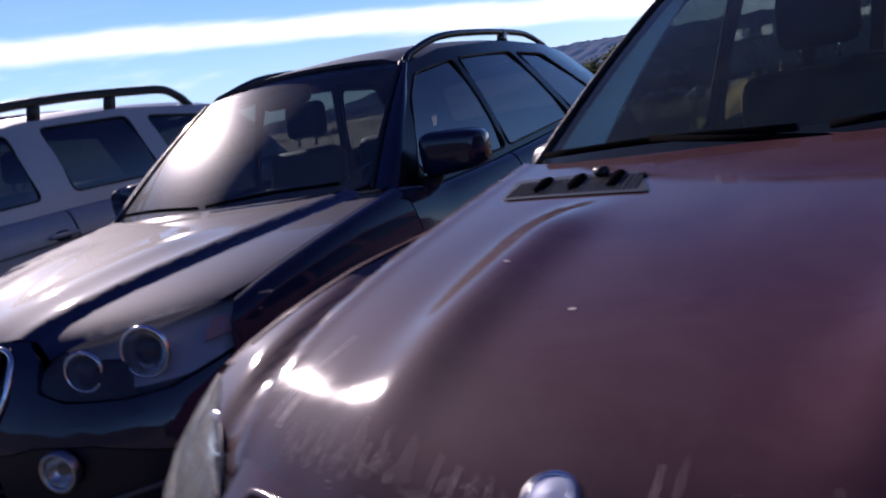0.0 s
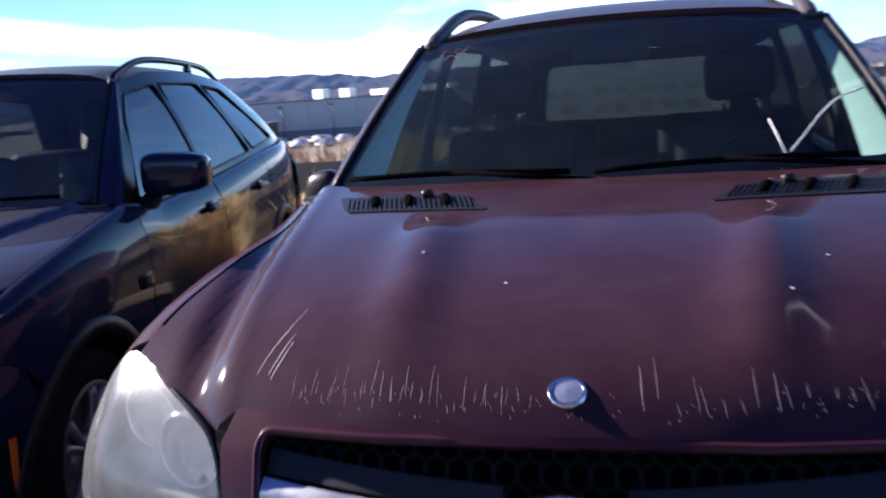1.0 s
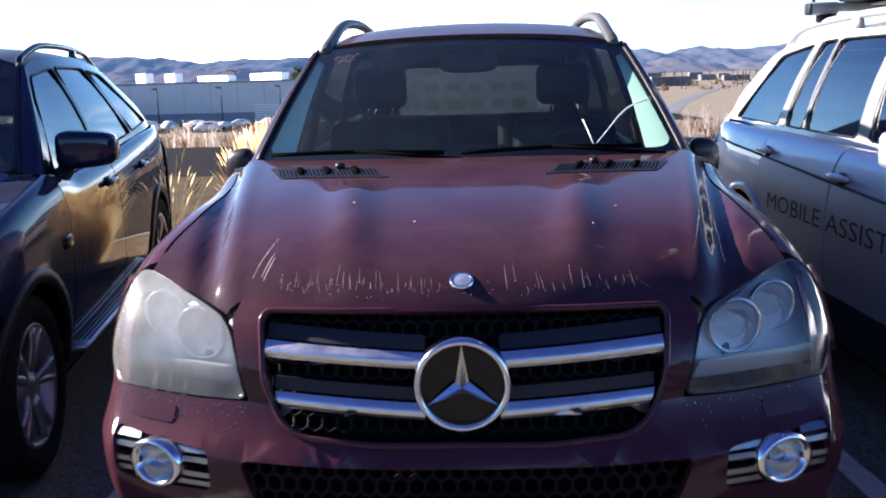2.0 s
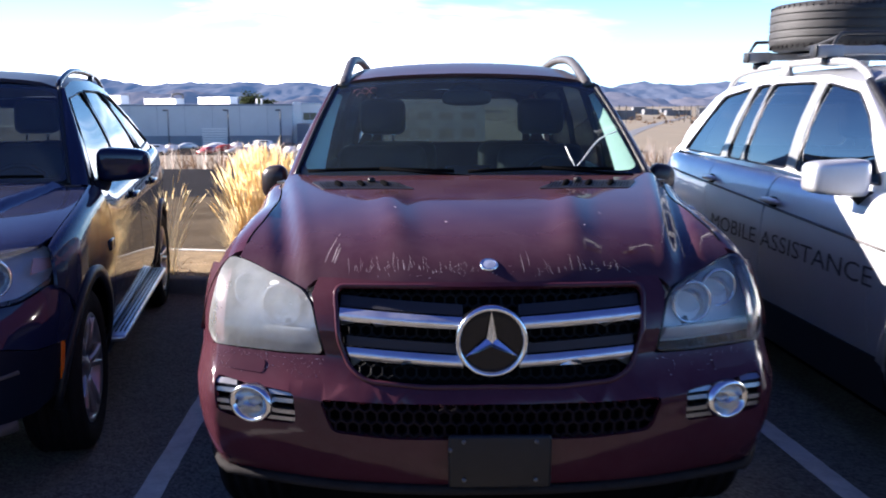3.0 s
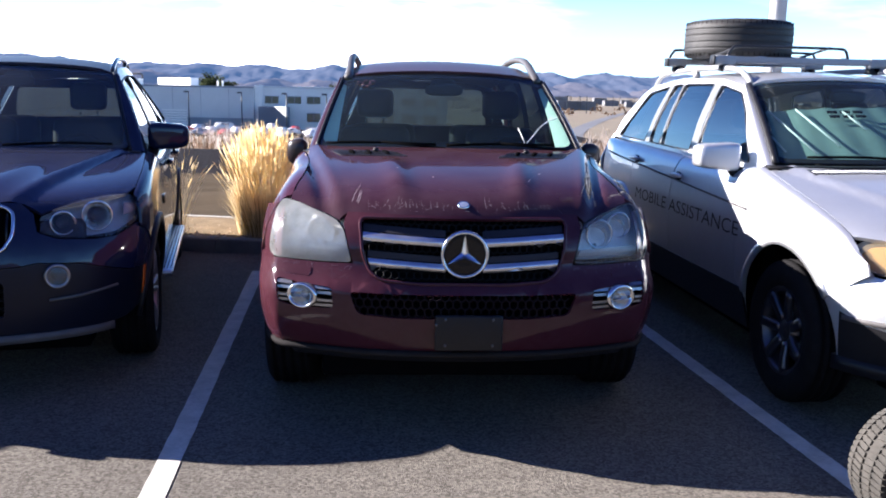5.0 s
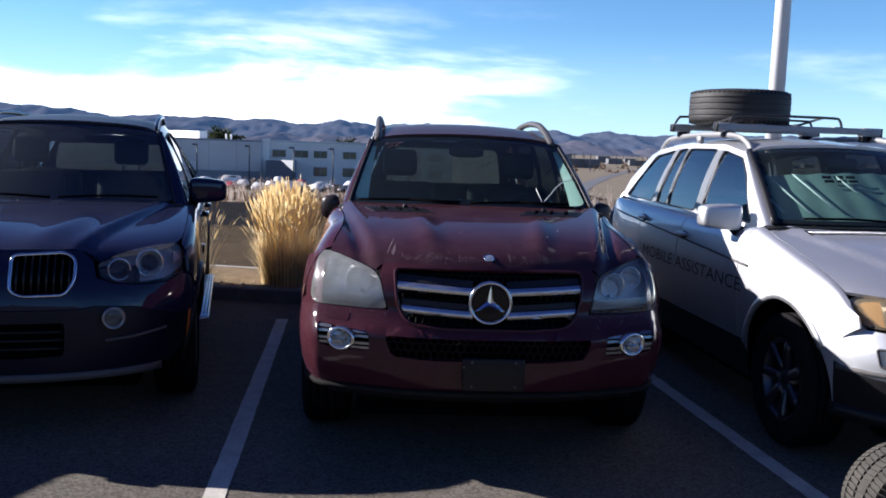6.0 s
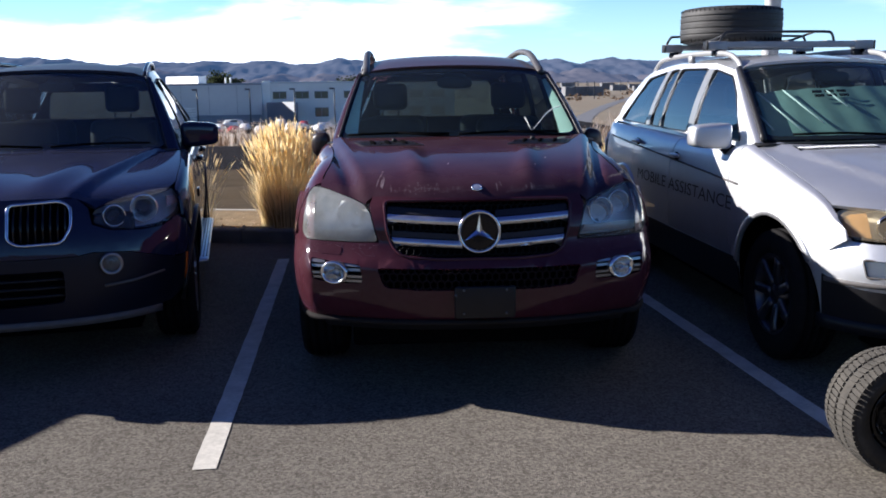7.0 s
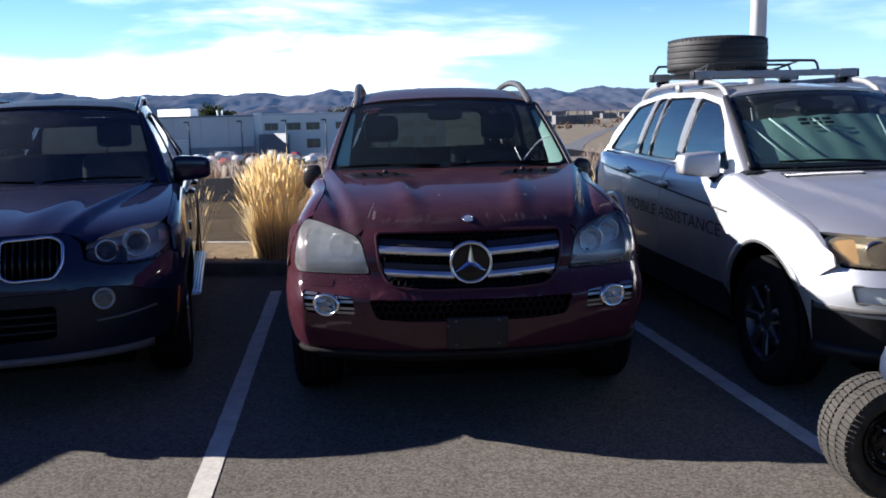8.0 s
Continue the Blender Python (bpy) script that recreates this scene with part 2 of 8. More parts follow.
RUBBER = material("tyre_rubber", (0.010, 0.010, 0.011), 0.8, 0.0, 18.0, 0.3, bump=0.25, bump_scale=170.0, dust=0.01, spec=0.05)
TYRE_BLACK = material("clean_tyre_rubber", (0.011, 0.011, 0.012), 0.6, 0.0, 18.0, 0.3, bump=0.3, bump_scale=170.0, dust=0.03)
PILLAR_GREY = material("grey_pillar_film", (0.17, 0.175, 0.18), 0.35, 0.0, 10.0, 0.12, coat=0.3)
CHROME = material("chrome", (0.78, 0.79, 0.81), 0.09, 1.0, 10.0, 0.08, dust=0.05)
BLADE_GREY = material("matt_grille_blade", (0.018, 0.018, 0.025), 0.5, 0.0, 14.0, 0.15, dust=0.03, dust_color=(0.16, 0.15, 0.17), spec=0.25)
GRILLE_BLACK = material("grille_black", (0.005, 0.005, 0.006), 0.6, 0.0, 14.0, 0.2, spec=0.15)
# pale film puts a bright sky reflection into the chrome's colour
CHROME_BAR = material("pale_sky_chrome", (0.80, 0.81, 0.83), 0.2, 1.0, 22.0, 0.14, dust=0.26, dust_color=(0.62, 0.64, 0.68), dust_scale=16.0)
LOWER_MESH = material("dusty_lower_mesh", (0.013, 0.009, 0.011), 0.7, 0.0, 14.0, 0.2, spec=0.05)
WING_CHROME = material("worn_wing_chrome", (0.34, 0.345, 0.36), 0.3, 1.0, 14.0, 0.15, dust=0.12, dust_color=(0.22, 0.20, 0.20))
MIRROR_SHELL = material("dark_mirror_shell", (0.012, 0.006, 0.008), 0.35, 0.0, 6.0, 0.12, coat=0.4, dust=0.02, spec=0.2)
SCUFFED_LIP = material("scuffed_lip", (0.014, 0.013, 0.014), 0.8, 0.0, 18.0, 0.3, bump=0.2, bump_scale=120.0, dust=0.03, spec=0.05)
CHROME_DULL = material("dull_chrome", (0.66, 0.67, 0.68), 0.26, 1.0, 14.0, 0.1, dust=0.16)
# shaded and lit copies of one alloy, the light put into the colour
ALLOY_SHADED = material("shaded_alloy_rim", (0.10, 0.10, 0.115), 0.35, 0.9, 10.0, 0.1, dust=0.03)
ALLOY_LIT = material("lit_alloy_rim", (0.42, 0.42, 0.43), 0.32, 0.85, 10.0, 0.1, dust=0.12)
REFLECTOR = material("lamp_reflector", (0.62, 0.64, 0.66), 0.2, 0.9, 20.0, 0.12)
LAMP_GREY = material("lamp_housing", (0.76, 0.78, 0.77), 0.4, 0.0, 20.0, 0.08)
LAMP_SMOKE = material("smoked_lamp_housing", (0.34, 0.35, 0.37), 0.3, 0.3, 20.0, 0.12)
LEATHER = material("dark_upholstery", (0.016, 0.016, 0.018), 0.6, 0.0, 20.0, 0.25, bump=0.2, bump_scale=180.0)
TRIM_TAN = material("pale_pillar_trim", (0.82, 0.93, 0.80), 0.7, 0.0, 20.0, 0.1)
DASH = material("dashboard_vinyl", (0.022, 0.022, 0.024), 0.6, 0.0, 20.0, 0.2, bump=0.25, bump_scale=200.0, dust=0.08)
AMBER = material("amber_lens", (0.75, 0.16, 0.015), 0.15, 0.0, 20.0, 0.1, coat=0.8)
AMBER_ROSE = material("rose_lens", (0.42, 0.22, 0.20), 0.25, 0.0, 20.0, 0.1, coat=0.5)
AMBER_PALE = material("faded_amber_lens", (0.33, 0.21, 0.10), 0.25, 0.0, 20.0, 0.1, coat=0.5)
NAVY_SKIRT = material("navy_satin_skirt", (0.004, 0.006, 0.016), 0.4, 0.0, 6.0, 0.12, bump=0.05, bump_scale=220.0, spec=0.3)
WHITE_CORD = material("white_cord", (0.75, 0.75, 0.73), 0.55, 0.0, 30.0, 0.08)
SCUFF = material("scraped_primer", (0.50, 0.42, 0.41), 0.7, 0.0, 40.0, 0.25)
GLASS_WS = glass("windscreen_glass", (0.62, 0.76, 0.74), ior=1.4, haze=0.035, haze_color=(0.40, 0.56, 0.58), film=0.012)
GLASS_DUSTY = glass("dusty_windscreen_glass", (0.66, 0.76, 0.74), ior=1.4, haze=0.055, haze_color=(0.55, 0.66, 0.64), film=0.06, film_rough=0.32)
GLASS_SIDE = glass("tinted_side_glass", (0.10, 0.12, 0.12), ior=2.3)
GLASS_BLUE = glass("dark_side_glass", (0.19, 0.21, 0.22), ior=2.9)
GLASS_DOOR = glass("door_glass", (0.05, 0.07, 0.068), ior=1.9)
GLASS_REAR = glass("rear_glass", (0.075, 0.10, 0.10), haze=0.04)
# haze raised on the sunward lens: its sunlit brightness put into the colour
LENS_HAZE_LIT = glass("hazed_lit_lamp_lens", (0.88, 0.90, 0.90), haze=0.29, haze_color=(0.93, 0.96, 0.92), film=0.02)
LENS_HAZE_MILD = glass("dulled_lamp_lens", (0.92, 0.94, 0.94), haze=0.09, haze_color=(0.85, 0.88, 0.88), film=0.02)
LENS_CLEAR = glass("clear_lamp_lens", (0.93, 0.95, 0.96))
LENS_SOFT = glass("soft_lamp_lens", (0.9, 0.92, 0.93), haze=0.07, haze_color=(0.7, 0.72, 0.78), film=0.02)
LENS_OLD = glass("yellowed_lamp_lens", (0.85, 0.74, 0.52), haze=0.25, haze_color=(0.75, 0.62, 0.42))

# ---- mesh helpers ----
def part(name, bm, mat, parent=None, label="", smooth=True):
    me = bpy.data.meshes.new(name)
    if smooth:
        for f in bm.faces:
            f.smooth = True
    bm.to_mesh(me)
    bm.free()
    for mt in (mat if isinstance(mat, (list, tuple)) else [mat]):
        me.materials.append(mt)
    ob = new(name, me)
    if parent:
        ob.parent = parent
    if label:
        ob["label"] = label
    ob.visible_shadow = name != "lamp_lens"          # clear panes let the sun into the lamps
    return ob


def empty(name, m, label, category, group=""):
    ob = new(name)
    ob.matrix_basis = m
    return tagged(ob, label, category, group)


def smooth_table(rows):
    """A smooth curve through rows of (v, value), by Catmull-Rom tangents."""
    xs = np.array([r[0] for r in rows], float)
    ys = np.array([r[1] for r in rows], float)
    tan = np.gradient(ys, xs)

    def f(v):
        if v <= xs[0]:
            return float(ys[0] + (v - xs[0]) * tan[0])
        if v >= xs[-1]:
            return float(ys[-1] + (v - xs[-1]) * tan[-1])
        i = int(np.searchsorted(xs, v)) - 1
        h = xs[i + 1] - xs[i]
        t = (v - xs[i]) / h
        return float(ys[i] * (2 * t ** 3 - 3 * t ** 2 + 1) + h * tan[i] * (t ** 3 - 2 * t ** 2 + t) + ys[i + 1] * (3 * t ** 2 - 2 * t ** 3) + h * tan[i + 1] * (t ** 3 - t ** 2))
    return f


def soft_curve(rows, y0):
    """A smooth rise from y0 fitted to rows of (y, z): root, straight and square terms."""
    y, z = np.array([r[0] for r in rows]), np.array([r[1] for r in rows])
    basis = lambda v: [1.0, math.sqrt(max(v - y0, 0.0)), v, v * v]
    k = np.linalg.lstsq(np.array([basis(v) for v in y]), z, rcond=None)[0]
    return lambda v: float(np.dot(k, basis(v)))


def spline(points, n=8, closed=False):
    """Points of a Catmull-Rom curve through the given points."""
    P = [Vector(p) for p in points]
    out, k = [], len(P)
    for i in range(k if closed else k - 1):
        a = P[(i - 1) % k] if closed or i else P[0] * 2 - P[1]
        b, c = P[i], P[(i + 1) % k]
        d = P[(i + 2) % k] if closed or i + 2 < k else c * 2 - b
        for j in range(n):
            t = j / n
            out.append(0.5 * ((2 * b) + (c - a) * t + (2 * a - 5 * b + 4 * c - d) * t * t + (3 * b - a - 3 * c + d) * t ** 3))
    if not closed:
        out.append(P[-1])
    return out


def round_corners(points, r, n=4):
    """A closed 2D outline with each corner cut to a short arc of about radius r."""
    out, k = [], len(points)
    for i in range(k):
        p, a, b = Vector(points[i]), Vector(points[i - 1]), Vector(points[(i + 1) % k])
        da, db = (a - p), (b - p)
        q = min(r, da.length * 0.45, db.length * 0.45)
        s, e = p + da.normalized() * q, p + db.normalized() * q
        for j in range(n + 1):
            t = j / n
            out.append(tuple(s * (1 - t) ** 2 + p * 2 * t * (1 - t) + e * t * t))
    return out


def inset(points, d):
    """A closed 2D outline moved inwards by d (counted towards its middle)."""
    k = len(points)
    area = sum(points[i][0] * points[(i + 1) % k][1] - points[(i + 1) % k][0] * points[i][1] for i in range(k))
    s = 1 if area > 0 else -1
    out = []
    for i in range(k):
        a, p, b = Vector(points[i - 1]), Vector(points[i]), Vector(points[(i + 1) % k])
        n1 = Vector((-(p - a).y, (p - a).x)).normalized() if (p - a).length > 1e-7 else Vector((0, 0))
        n2 = Vector((-(b - p).y, (b - p).x)).normalized() if (b - p).length > 1e-7 else Vector((0, 0))
        n = (n1 + n2)
        n = n.normalized() if n.length > 1e-7 else n1
        out.append(tuple(p + n * d * s))
    return out


def sheet(outline, surf, holes=(), du=0.1, dv=0.1, thick=0.012, centre=(0, 2.4, 0.7), mirror=False, offset=0.0):
    """A curved panel: the outline (with holes) in u, v is filled, cut fine, laid on surf(u, v) and given thickness inwards."""
    bm = bmesh.new()
    edges = []
    first = None
    for loop in (outline, *holes):
        clean = []
        for p in loop:
            if not clean or (abs(p[0] - clean[-1][0]) + abs(p[1] - clean[-1][1])) > 1e-5:
                clean.append(p)
        if (abs(clean[0][0] - clean[-1][0]) + abs(clean[0][1] - clean[-1][1])) < 1e-5:
            clean.pop()
        vs = [bm.verts.new((p[0], p[1], 0)) for p in clean]
        first = first or vs
        if not holes:
            continue
        edges += [bm.edges.new((vs[i], vs[(i + 1) % len(vs)])) for i in range(len(vs))]
    if not holes:
        bm.faces.new(first)
    else:
        bmesh.ops.triangle_fill(bm, use_beauty=True, use_dissolve=False, edges=edges, normal=(0, 0, 1))
    us, ws = [p[0] for p in outline], [p[1] for p in outline]
    for axis, lo, hi, d in ((0, min(us), max(us), du), (1, min(ws), max(ws), dv)):
        k = max(1, int(math.ceil((hi - lo) / d)))
        for i in range(1, k):
            c, n = [0, 0, 0], [0, 0, 0]
            c[axis], n[axis] = lo + (hi - lo) * i / k, 1
            bmesh.ops.bisect_plane(bm, geom=bm.verts[:] + bm.edges[:] + bm.faces[:], dist=1e-6, plane_co=c, plane_no=n)
    bmesh.ops.triangulate(bm, faces=bm.faces[:])
    for v in bm.verts:
        v.co = surf(v.co.x, v.co.y)
    c = Vector(centre)
    bm.normal_update()
    if sum(f.normal.dot(f.calc_center_median() - c) * f.calc_area() for f in bm.faces) < 0:
        bmesh.ops.reverse_faces(bm, faces=bm.faces[:])
        bm.normal_update()
    if offset:
        moves = [(v, v.co + v.normal * offset) for v in bm.verts]
        for v, co in moves:
            v.co = co
        bm.normal_update()
    if thick:
        rim = [e for e in bm.edges if e.is_boundary]
        inner = {}
        for e in rim:
            for v in e.verts:
                if v not in inner:
                    inner[v] = bm.verts.new(v.co - v.normal * thick)
        for e in rim:
            f0 = e.link_faces[0]
            a, b = e.verts
            for l in f0.loops:
                if l.edge == e:
                    a, b = l.vert, l.link_loop_next.vert
            bm.faces.new((b, a, inner[a], inner[b]))
            e.smooth = False
    if mirror:
        for v in bm.verts:
            v.co.x = -v.co.x
        bmesh.ops.reverse_faces(bm, faces=bm.faces[:])
    return bm


def sweep(points, section, closed=False, cap=True, up=(0, 0, 1), scale=None):
    """A bar of the given 2D section (list of (a, b)) drawn along points."""
    bm = bmesh.new()
    P = [Vector(p) for p in points]
    rings = []
    for i, p in enumerate(P):
        if closed:
            d = (P[(i + 1) % len(P)] - P[i - 1]).normalized()
        else:
            d = (P[min(i + 1, len(P) - 1)] - P[max(i - 1, 0)]).normalized()
        side = d.cross(Vector(up))
        side = side.normalized() if side.length > 1e-5 else Vector((1, 0, 0))
        u = side.cross(d).normalized()
        k = scale(i / max(1, len(P) - 1)) if scale else 1.0
        rings.append([bm.verts.new(p + side * a * k + u * b * k) for a, b in section])
    n = len(section)
    for i in range(len(P) if closed else len(P) - 1):
        r, q = rings[i], rings[(i + 1) % len(P)]
        for j in range(n):
            bm.faces.new((r[j], r[(j + 1) % n], q[(j + 1) % n], q[j]))
    if cap and not closed:
        bm.faces.new(rings[0][::-1])
        bm.faces.new(rings[-1])
    bmesh.ops.recalc_face_normals(bm, faces=bm.faces[:])
    return bm


def circle_section(r, n=8, ry=None):
    return [(r * math.cos(2 * math.pi * i / n), (ry or r) * math.sin(2 * math.pi * i / n)) for i in range(n)]


def rbox(sx, sy, sz, at=(0, 0, 0), bevel=0.01, rot=None, seg=2):
    """A box with rounded edges, centred at the given place."""
    bm = bmesh.new()
    bmesh.ops.create_cube(bm, size=1, matrix=Matrix.Diagonal((sx, sy, sz, 1)))
    if bevel:
        bmesh.ops.bevel(bm, geom=bm.edges[:], offset=min(bevel, sx * 0.45, sy * 0.45, sz * 0.45), segments=seg, affect="EDGES", profile=0.5)
    m = Matrix.Translation(at)
    if rot:
        m = m @ pose(0, 0, 0, *rot)
    bmesh.ops.transform(bm, matrix=m, verts=bm.verts)
    return bm


def revolve(profile, n=32, axis="y"):
    """A body turned about the given axis from a profile of (radius, along)."""
    bm = bmesh.new()
    rings = []
    for r, a in profile:
        ring = []
        for i in range(n):
            c, s = math.cos(2 * math.pi * i / n), math.sin(2 * math.pi * i / n)
            co = {"y": (r * c, a, r * s), "x": (a, r * c, r * s), "z": (r * c, r * s, a)}[axis]
            ring.append(bm.verts.new(co))
        rings.append(ring)
    for p, q in zip(rings, rings[1:]):
        for i in range(n):
            bm.faces.new((p[i], p[(i + 1) % n], q[(i + 1) % n], q[i]))
    bmesh.ops.recalc_face_normals(bm, faces=bm.faces[:])
    return bm


def join(*bms):
    out = bmesh.new()
    for b in bms:
        me = bpy.data.meshes.new("tmp")
        b.to_mesh(me)
        b.free()
        out.from_mesh(me)
        bpy.data.meshes.remove(me)
    return out


def moved(bm, m):
    bmesh.ops.transform(bm, matrix=m, verts=bm.verts)
    if m.to_3x3().determinant() < 0:
        bmesh.ops.reverse_faces(bm, faces=bm.faces[:])
    return bm




# ---- vehicles ----
def smoothstep(a, b, v):
    t = min(1.0, max(0.0, (v - a) / (b - a)))
    return t * t * (3 - 2 * t)


class Body:
    """The surfaces of one car: nose wrap, hood, sides, greenhouse, windscreen and roof, in the car's own metres
    (x to its left, y from the nose backwards, z up)."""

    def __init__(self, plan, zm, lean, lean_k, hood_z, hood_edge, belt, cowl, screen, roof_z, roof_x, length, shoulder=2.6, drop=0.02, crease=None, ridge=None, wrap=(0.45, 0.95), valley=None):
        P = spline([(x, y, 0) for x, y in plan], 10)
        self.px, self.py = np.array([p.x for p in P]), np.array([p.y for p in P])
        self.ps = np.concatenate([[0], np.cumsum(np.hypot(np.diff(self.px), np.diff(self.py)))])
        self.top = int(np.argmax(self.px))
        self.wrap = wrap
        self.zm, self.lean, self.k = zm, smooth_table(lean), lean_k
        self.hood_z, self.hood_edge, self.belt, self.cowl = soft_curve(hood_z, hood_z[0][0] - 0.01), smooth_table(hood_edge), smooth_table(belt), cowl
        self.screen, self.roof_z, self.roof_x, self.length = screen, smooth_table(roof_z), smooth_table(roof_x), length
        self.n, self.drop, self.crease, self.ridge, self.valley = shoulder, drop, crease, ridge, valley
        self.front0 = self.nose(0, hood_z[0][1]).y

    def s_x(self, x):
        return math.copysign(float(np.interp(abs(x), self.px[:self.top + 1], self.ps[:self.top + 1])), x)

    def s_y(self, y):
        return float(np.interp(y, self.py, self.ps))

    def tuck(self, z):
        return 1 - 0.055 * max(0, (self.zm - z) / 0.4) ** 2 - 0.02 * max(0, (z - self.zm) / 0.4) ** 2

    def nose(self, s, z):
        a = abs(s)
        x, y = float(np.interp(a, self.ps, self.px)), float(np.interp(a, self.ps, self.py))
        fade = 1 - smoothstep(*self.wrap, y)
        y += self.lean(z) * (1 + self.k * (x / 0.9) ** 2) * fade
        return Vector((math.copysign(x * self.tuck(z), s), y, z))

    def hood(self, x, y):
        a = abs(x)
        swing = self.nose(self.s_x(min(a, 0.9)), 1.03).y - self.nose(0, 1.03).y
        yy = y - swing * max(0.0, 1 - y / self.cowl)
        z = self.hood_z(yy) - self.drop * (a / 0.85) ** 2
        t = y / self.cowl
        if self.crease:
            x0, x1, depth = self.crease
            xc = x0 + (x1 - x0) * t
            z -= depth * smoothstep(xc - 0.012, xc + 0.055, a) * (0.55 + 0.45 * smoothstep(0.0, 0.5, t))
            z += 0.004 * math.exp(-((a - xc + 0.012) / 0.025) ** 2)
        if self.valley:
            # the trough between the hood's edge and the fender's crest
            x0, x1, depth, rise = self.valley
            d = a - x0 - (x1 - x0) * t
            z += (rise * smoothstep(0.052, 0.115, d) - depth * smoothstep(-0.002, 0.055, d)) * (0.5 + 0.5 * smoothstep(0.1, 0.3, t))
            z += 0.005 * math.exp(-((d + 0.008) / 0.02) ** 2)
        if self.ridge:
            x0, x1, rise, w = self.ridge
            xc = x0 + (x1 - x0) * t
            z += rise * math.exp(-((a - xc) / w) ** 2) * smoothstep(0.02, 0.34, t) * (1 - smoothstep(0.52, 0.70, t))
        return Vector((x, y, z))

    def edge(self, y):
        """Where the side's shoulder starts: the hood's edge, then the belt line."""
        if y < self.cowl:
            x = self.hood_edge(y)
            return x, self.hood(x, y).z
        b = self.belt(y)
        xe = self.hood_edge(self.cowl)
        ze = self.hood(xe, self.cowl).z
        t = smoothstep(self.cowl, self.cowl + 0.35, y)
        X = float(np.interp(y, self.py, self.px))
        return xe * (1 - t) + min(xe, X - 0.075) * t, ze * (1 - t) + b * t

    def q_of(self, y, z):
        if z is None:
            return 1.0
        if z <= self.zm:
            return z - self.zm
        xe, ze = self.edge(y)
        c = min(1.0, max(0.0, (z - self.zm) / (ze - self.zm))) ** (self.n / 2)
        return 1 - math.acos(c) / (math.pi / 2) if c < 1 else 1.0

    def side(self, y, q):
        X = float(np.interp(y, self.py[:], self.px[:]))
        if q <= 0:
            z = self.zm + q
            return Vector((X * self.tuck(z), y, z))
        th = (1 - q) * math.pi / 2
        xe, ze = self.edge(y)
        return Vector((xe + (X - xe) * max(0.0, math.sin(th)) ** (2 / self.n), y, self.zm + (ze - self.zm) * max(0.0, math.cos(th)) ** (2 / self.n)))

    def side_z(self, y, z):
        return self.side(y, self.q_of(y, z))

    def green(self, y, z):
        xe, ze = self.edge(y)
        zr, xr = self.roof_z(y), self.roof_x(y)
        w = (z - ze) / max(0.05, zr - ze)
        return Vector((xe - 0.012 + (xr - xe + 0.012) * w + 0.028 * math.sin(math.pi * min(1, max(0, w))), y, z))

    def glass_front(self, u, v, inside=0.0):
        (xb, yb0, yb1, zb0, zb1), (xt, yt0, yt1, zt0, zt1) = self.screen
        b = Vector((u * xb, yb0 + (yb1 - yb0) * u * u, zb0 + (zb1 - zb0) * u * u))
        t = Vector((u * xt, yt0 + (yt1 - yt0) * u * u, zt0 + (zt1 - zt0) * u * u))
        p = b.lerp(t, v)
        n = Vector((0, -(t.z - b.z), (t.y - b.y))).normalized()
        return p + n * (0.022 * math.sin(math.pi * v) * (1 - 0.3 * u * u) - inside)

    def roof(self, u, y):
        xr = self.roof_x(y) + 0.02
        x = u * xr
        return Vector((x, y, self.roof_z(y) + 0.045 * (1 - u * u) - 0.035 * abs(u) ** 10))

    def arch(self, yw, zc, r, a0, a1, n=14):
        return [(yw + r * math.cos(radians(a0 + (a1 - a0) * i / n)), zc + r * math.sin(radians(a0 + (a1 - a0) * i / n))) for i in range(n + 1)]

    def side_panel(self, name, outline, mat, root, label="", du=0.09, dv=0.1, thick=0.014, offset=0.0, sides=(1, -1), holes=()):
        """One panel on each side from an outline in (y, z); z None is the panel's upper edge."""
        made = []
        for s in sides:
            pts = [(y, self.q_of(y, z)) for y, z in outline]
            hs = [[(y, self.q_of(y, z)) for y, z in h] for h in holes]
            made.append(part(name, sheet(pts, self.side, hs, du, dv, thick, (0, pts[0][0], 0.7), mirror=s < 0, offset=offset), mat, root, label))
        return made

    def nose_panel(self, name, half, mat, root, label="", holes=(), du=0.06, dv=0.05, thick=0.02, offset=0.0):
        """A panel over the nose: half outline in (x or ('y', y), z) from the middle's top round to the middle's bottom, mirrored."""
        def conv(p):
            u = p[0]
            return (self.s_y(u[1]) if isinstance(u, tuple) else self.s_x(u), p[1])
        right = [conv(p) for p in half]
        left = [(-s, z) for s, z in reversed(right) if abs(s) > 1e-6]
        hs = [[conv(p) for p in h] for h in holes]
        return part(name, sheet(right + left, self.nose, hs, du, dv, thick, (0, 1.2, 0.7), offset=offset), mat, root, label)

    def nose_piece(self, name, outline, mat, root, label="", side=1, du=0.06, dv=0.05, thick=0.01, offset=0.0):
        pts = [(self.s_y(u[1]) if isinstance(u, tuple) else self.s_x(u), z) for u, z in outline]
        return part(name, sheet(pts, self.nose, (), du, dv, thick, (0, 1.2, 0.7), mirror=side < 0, offset=offset), mat, root, label)


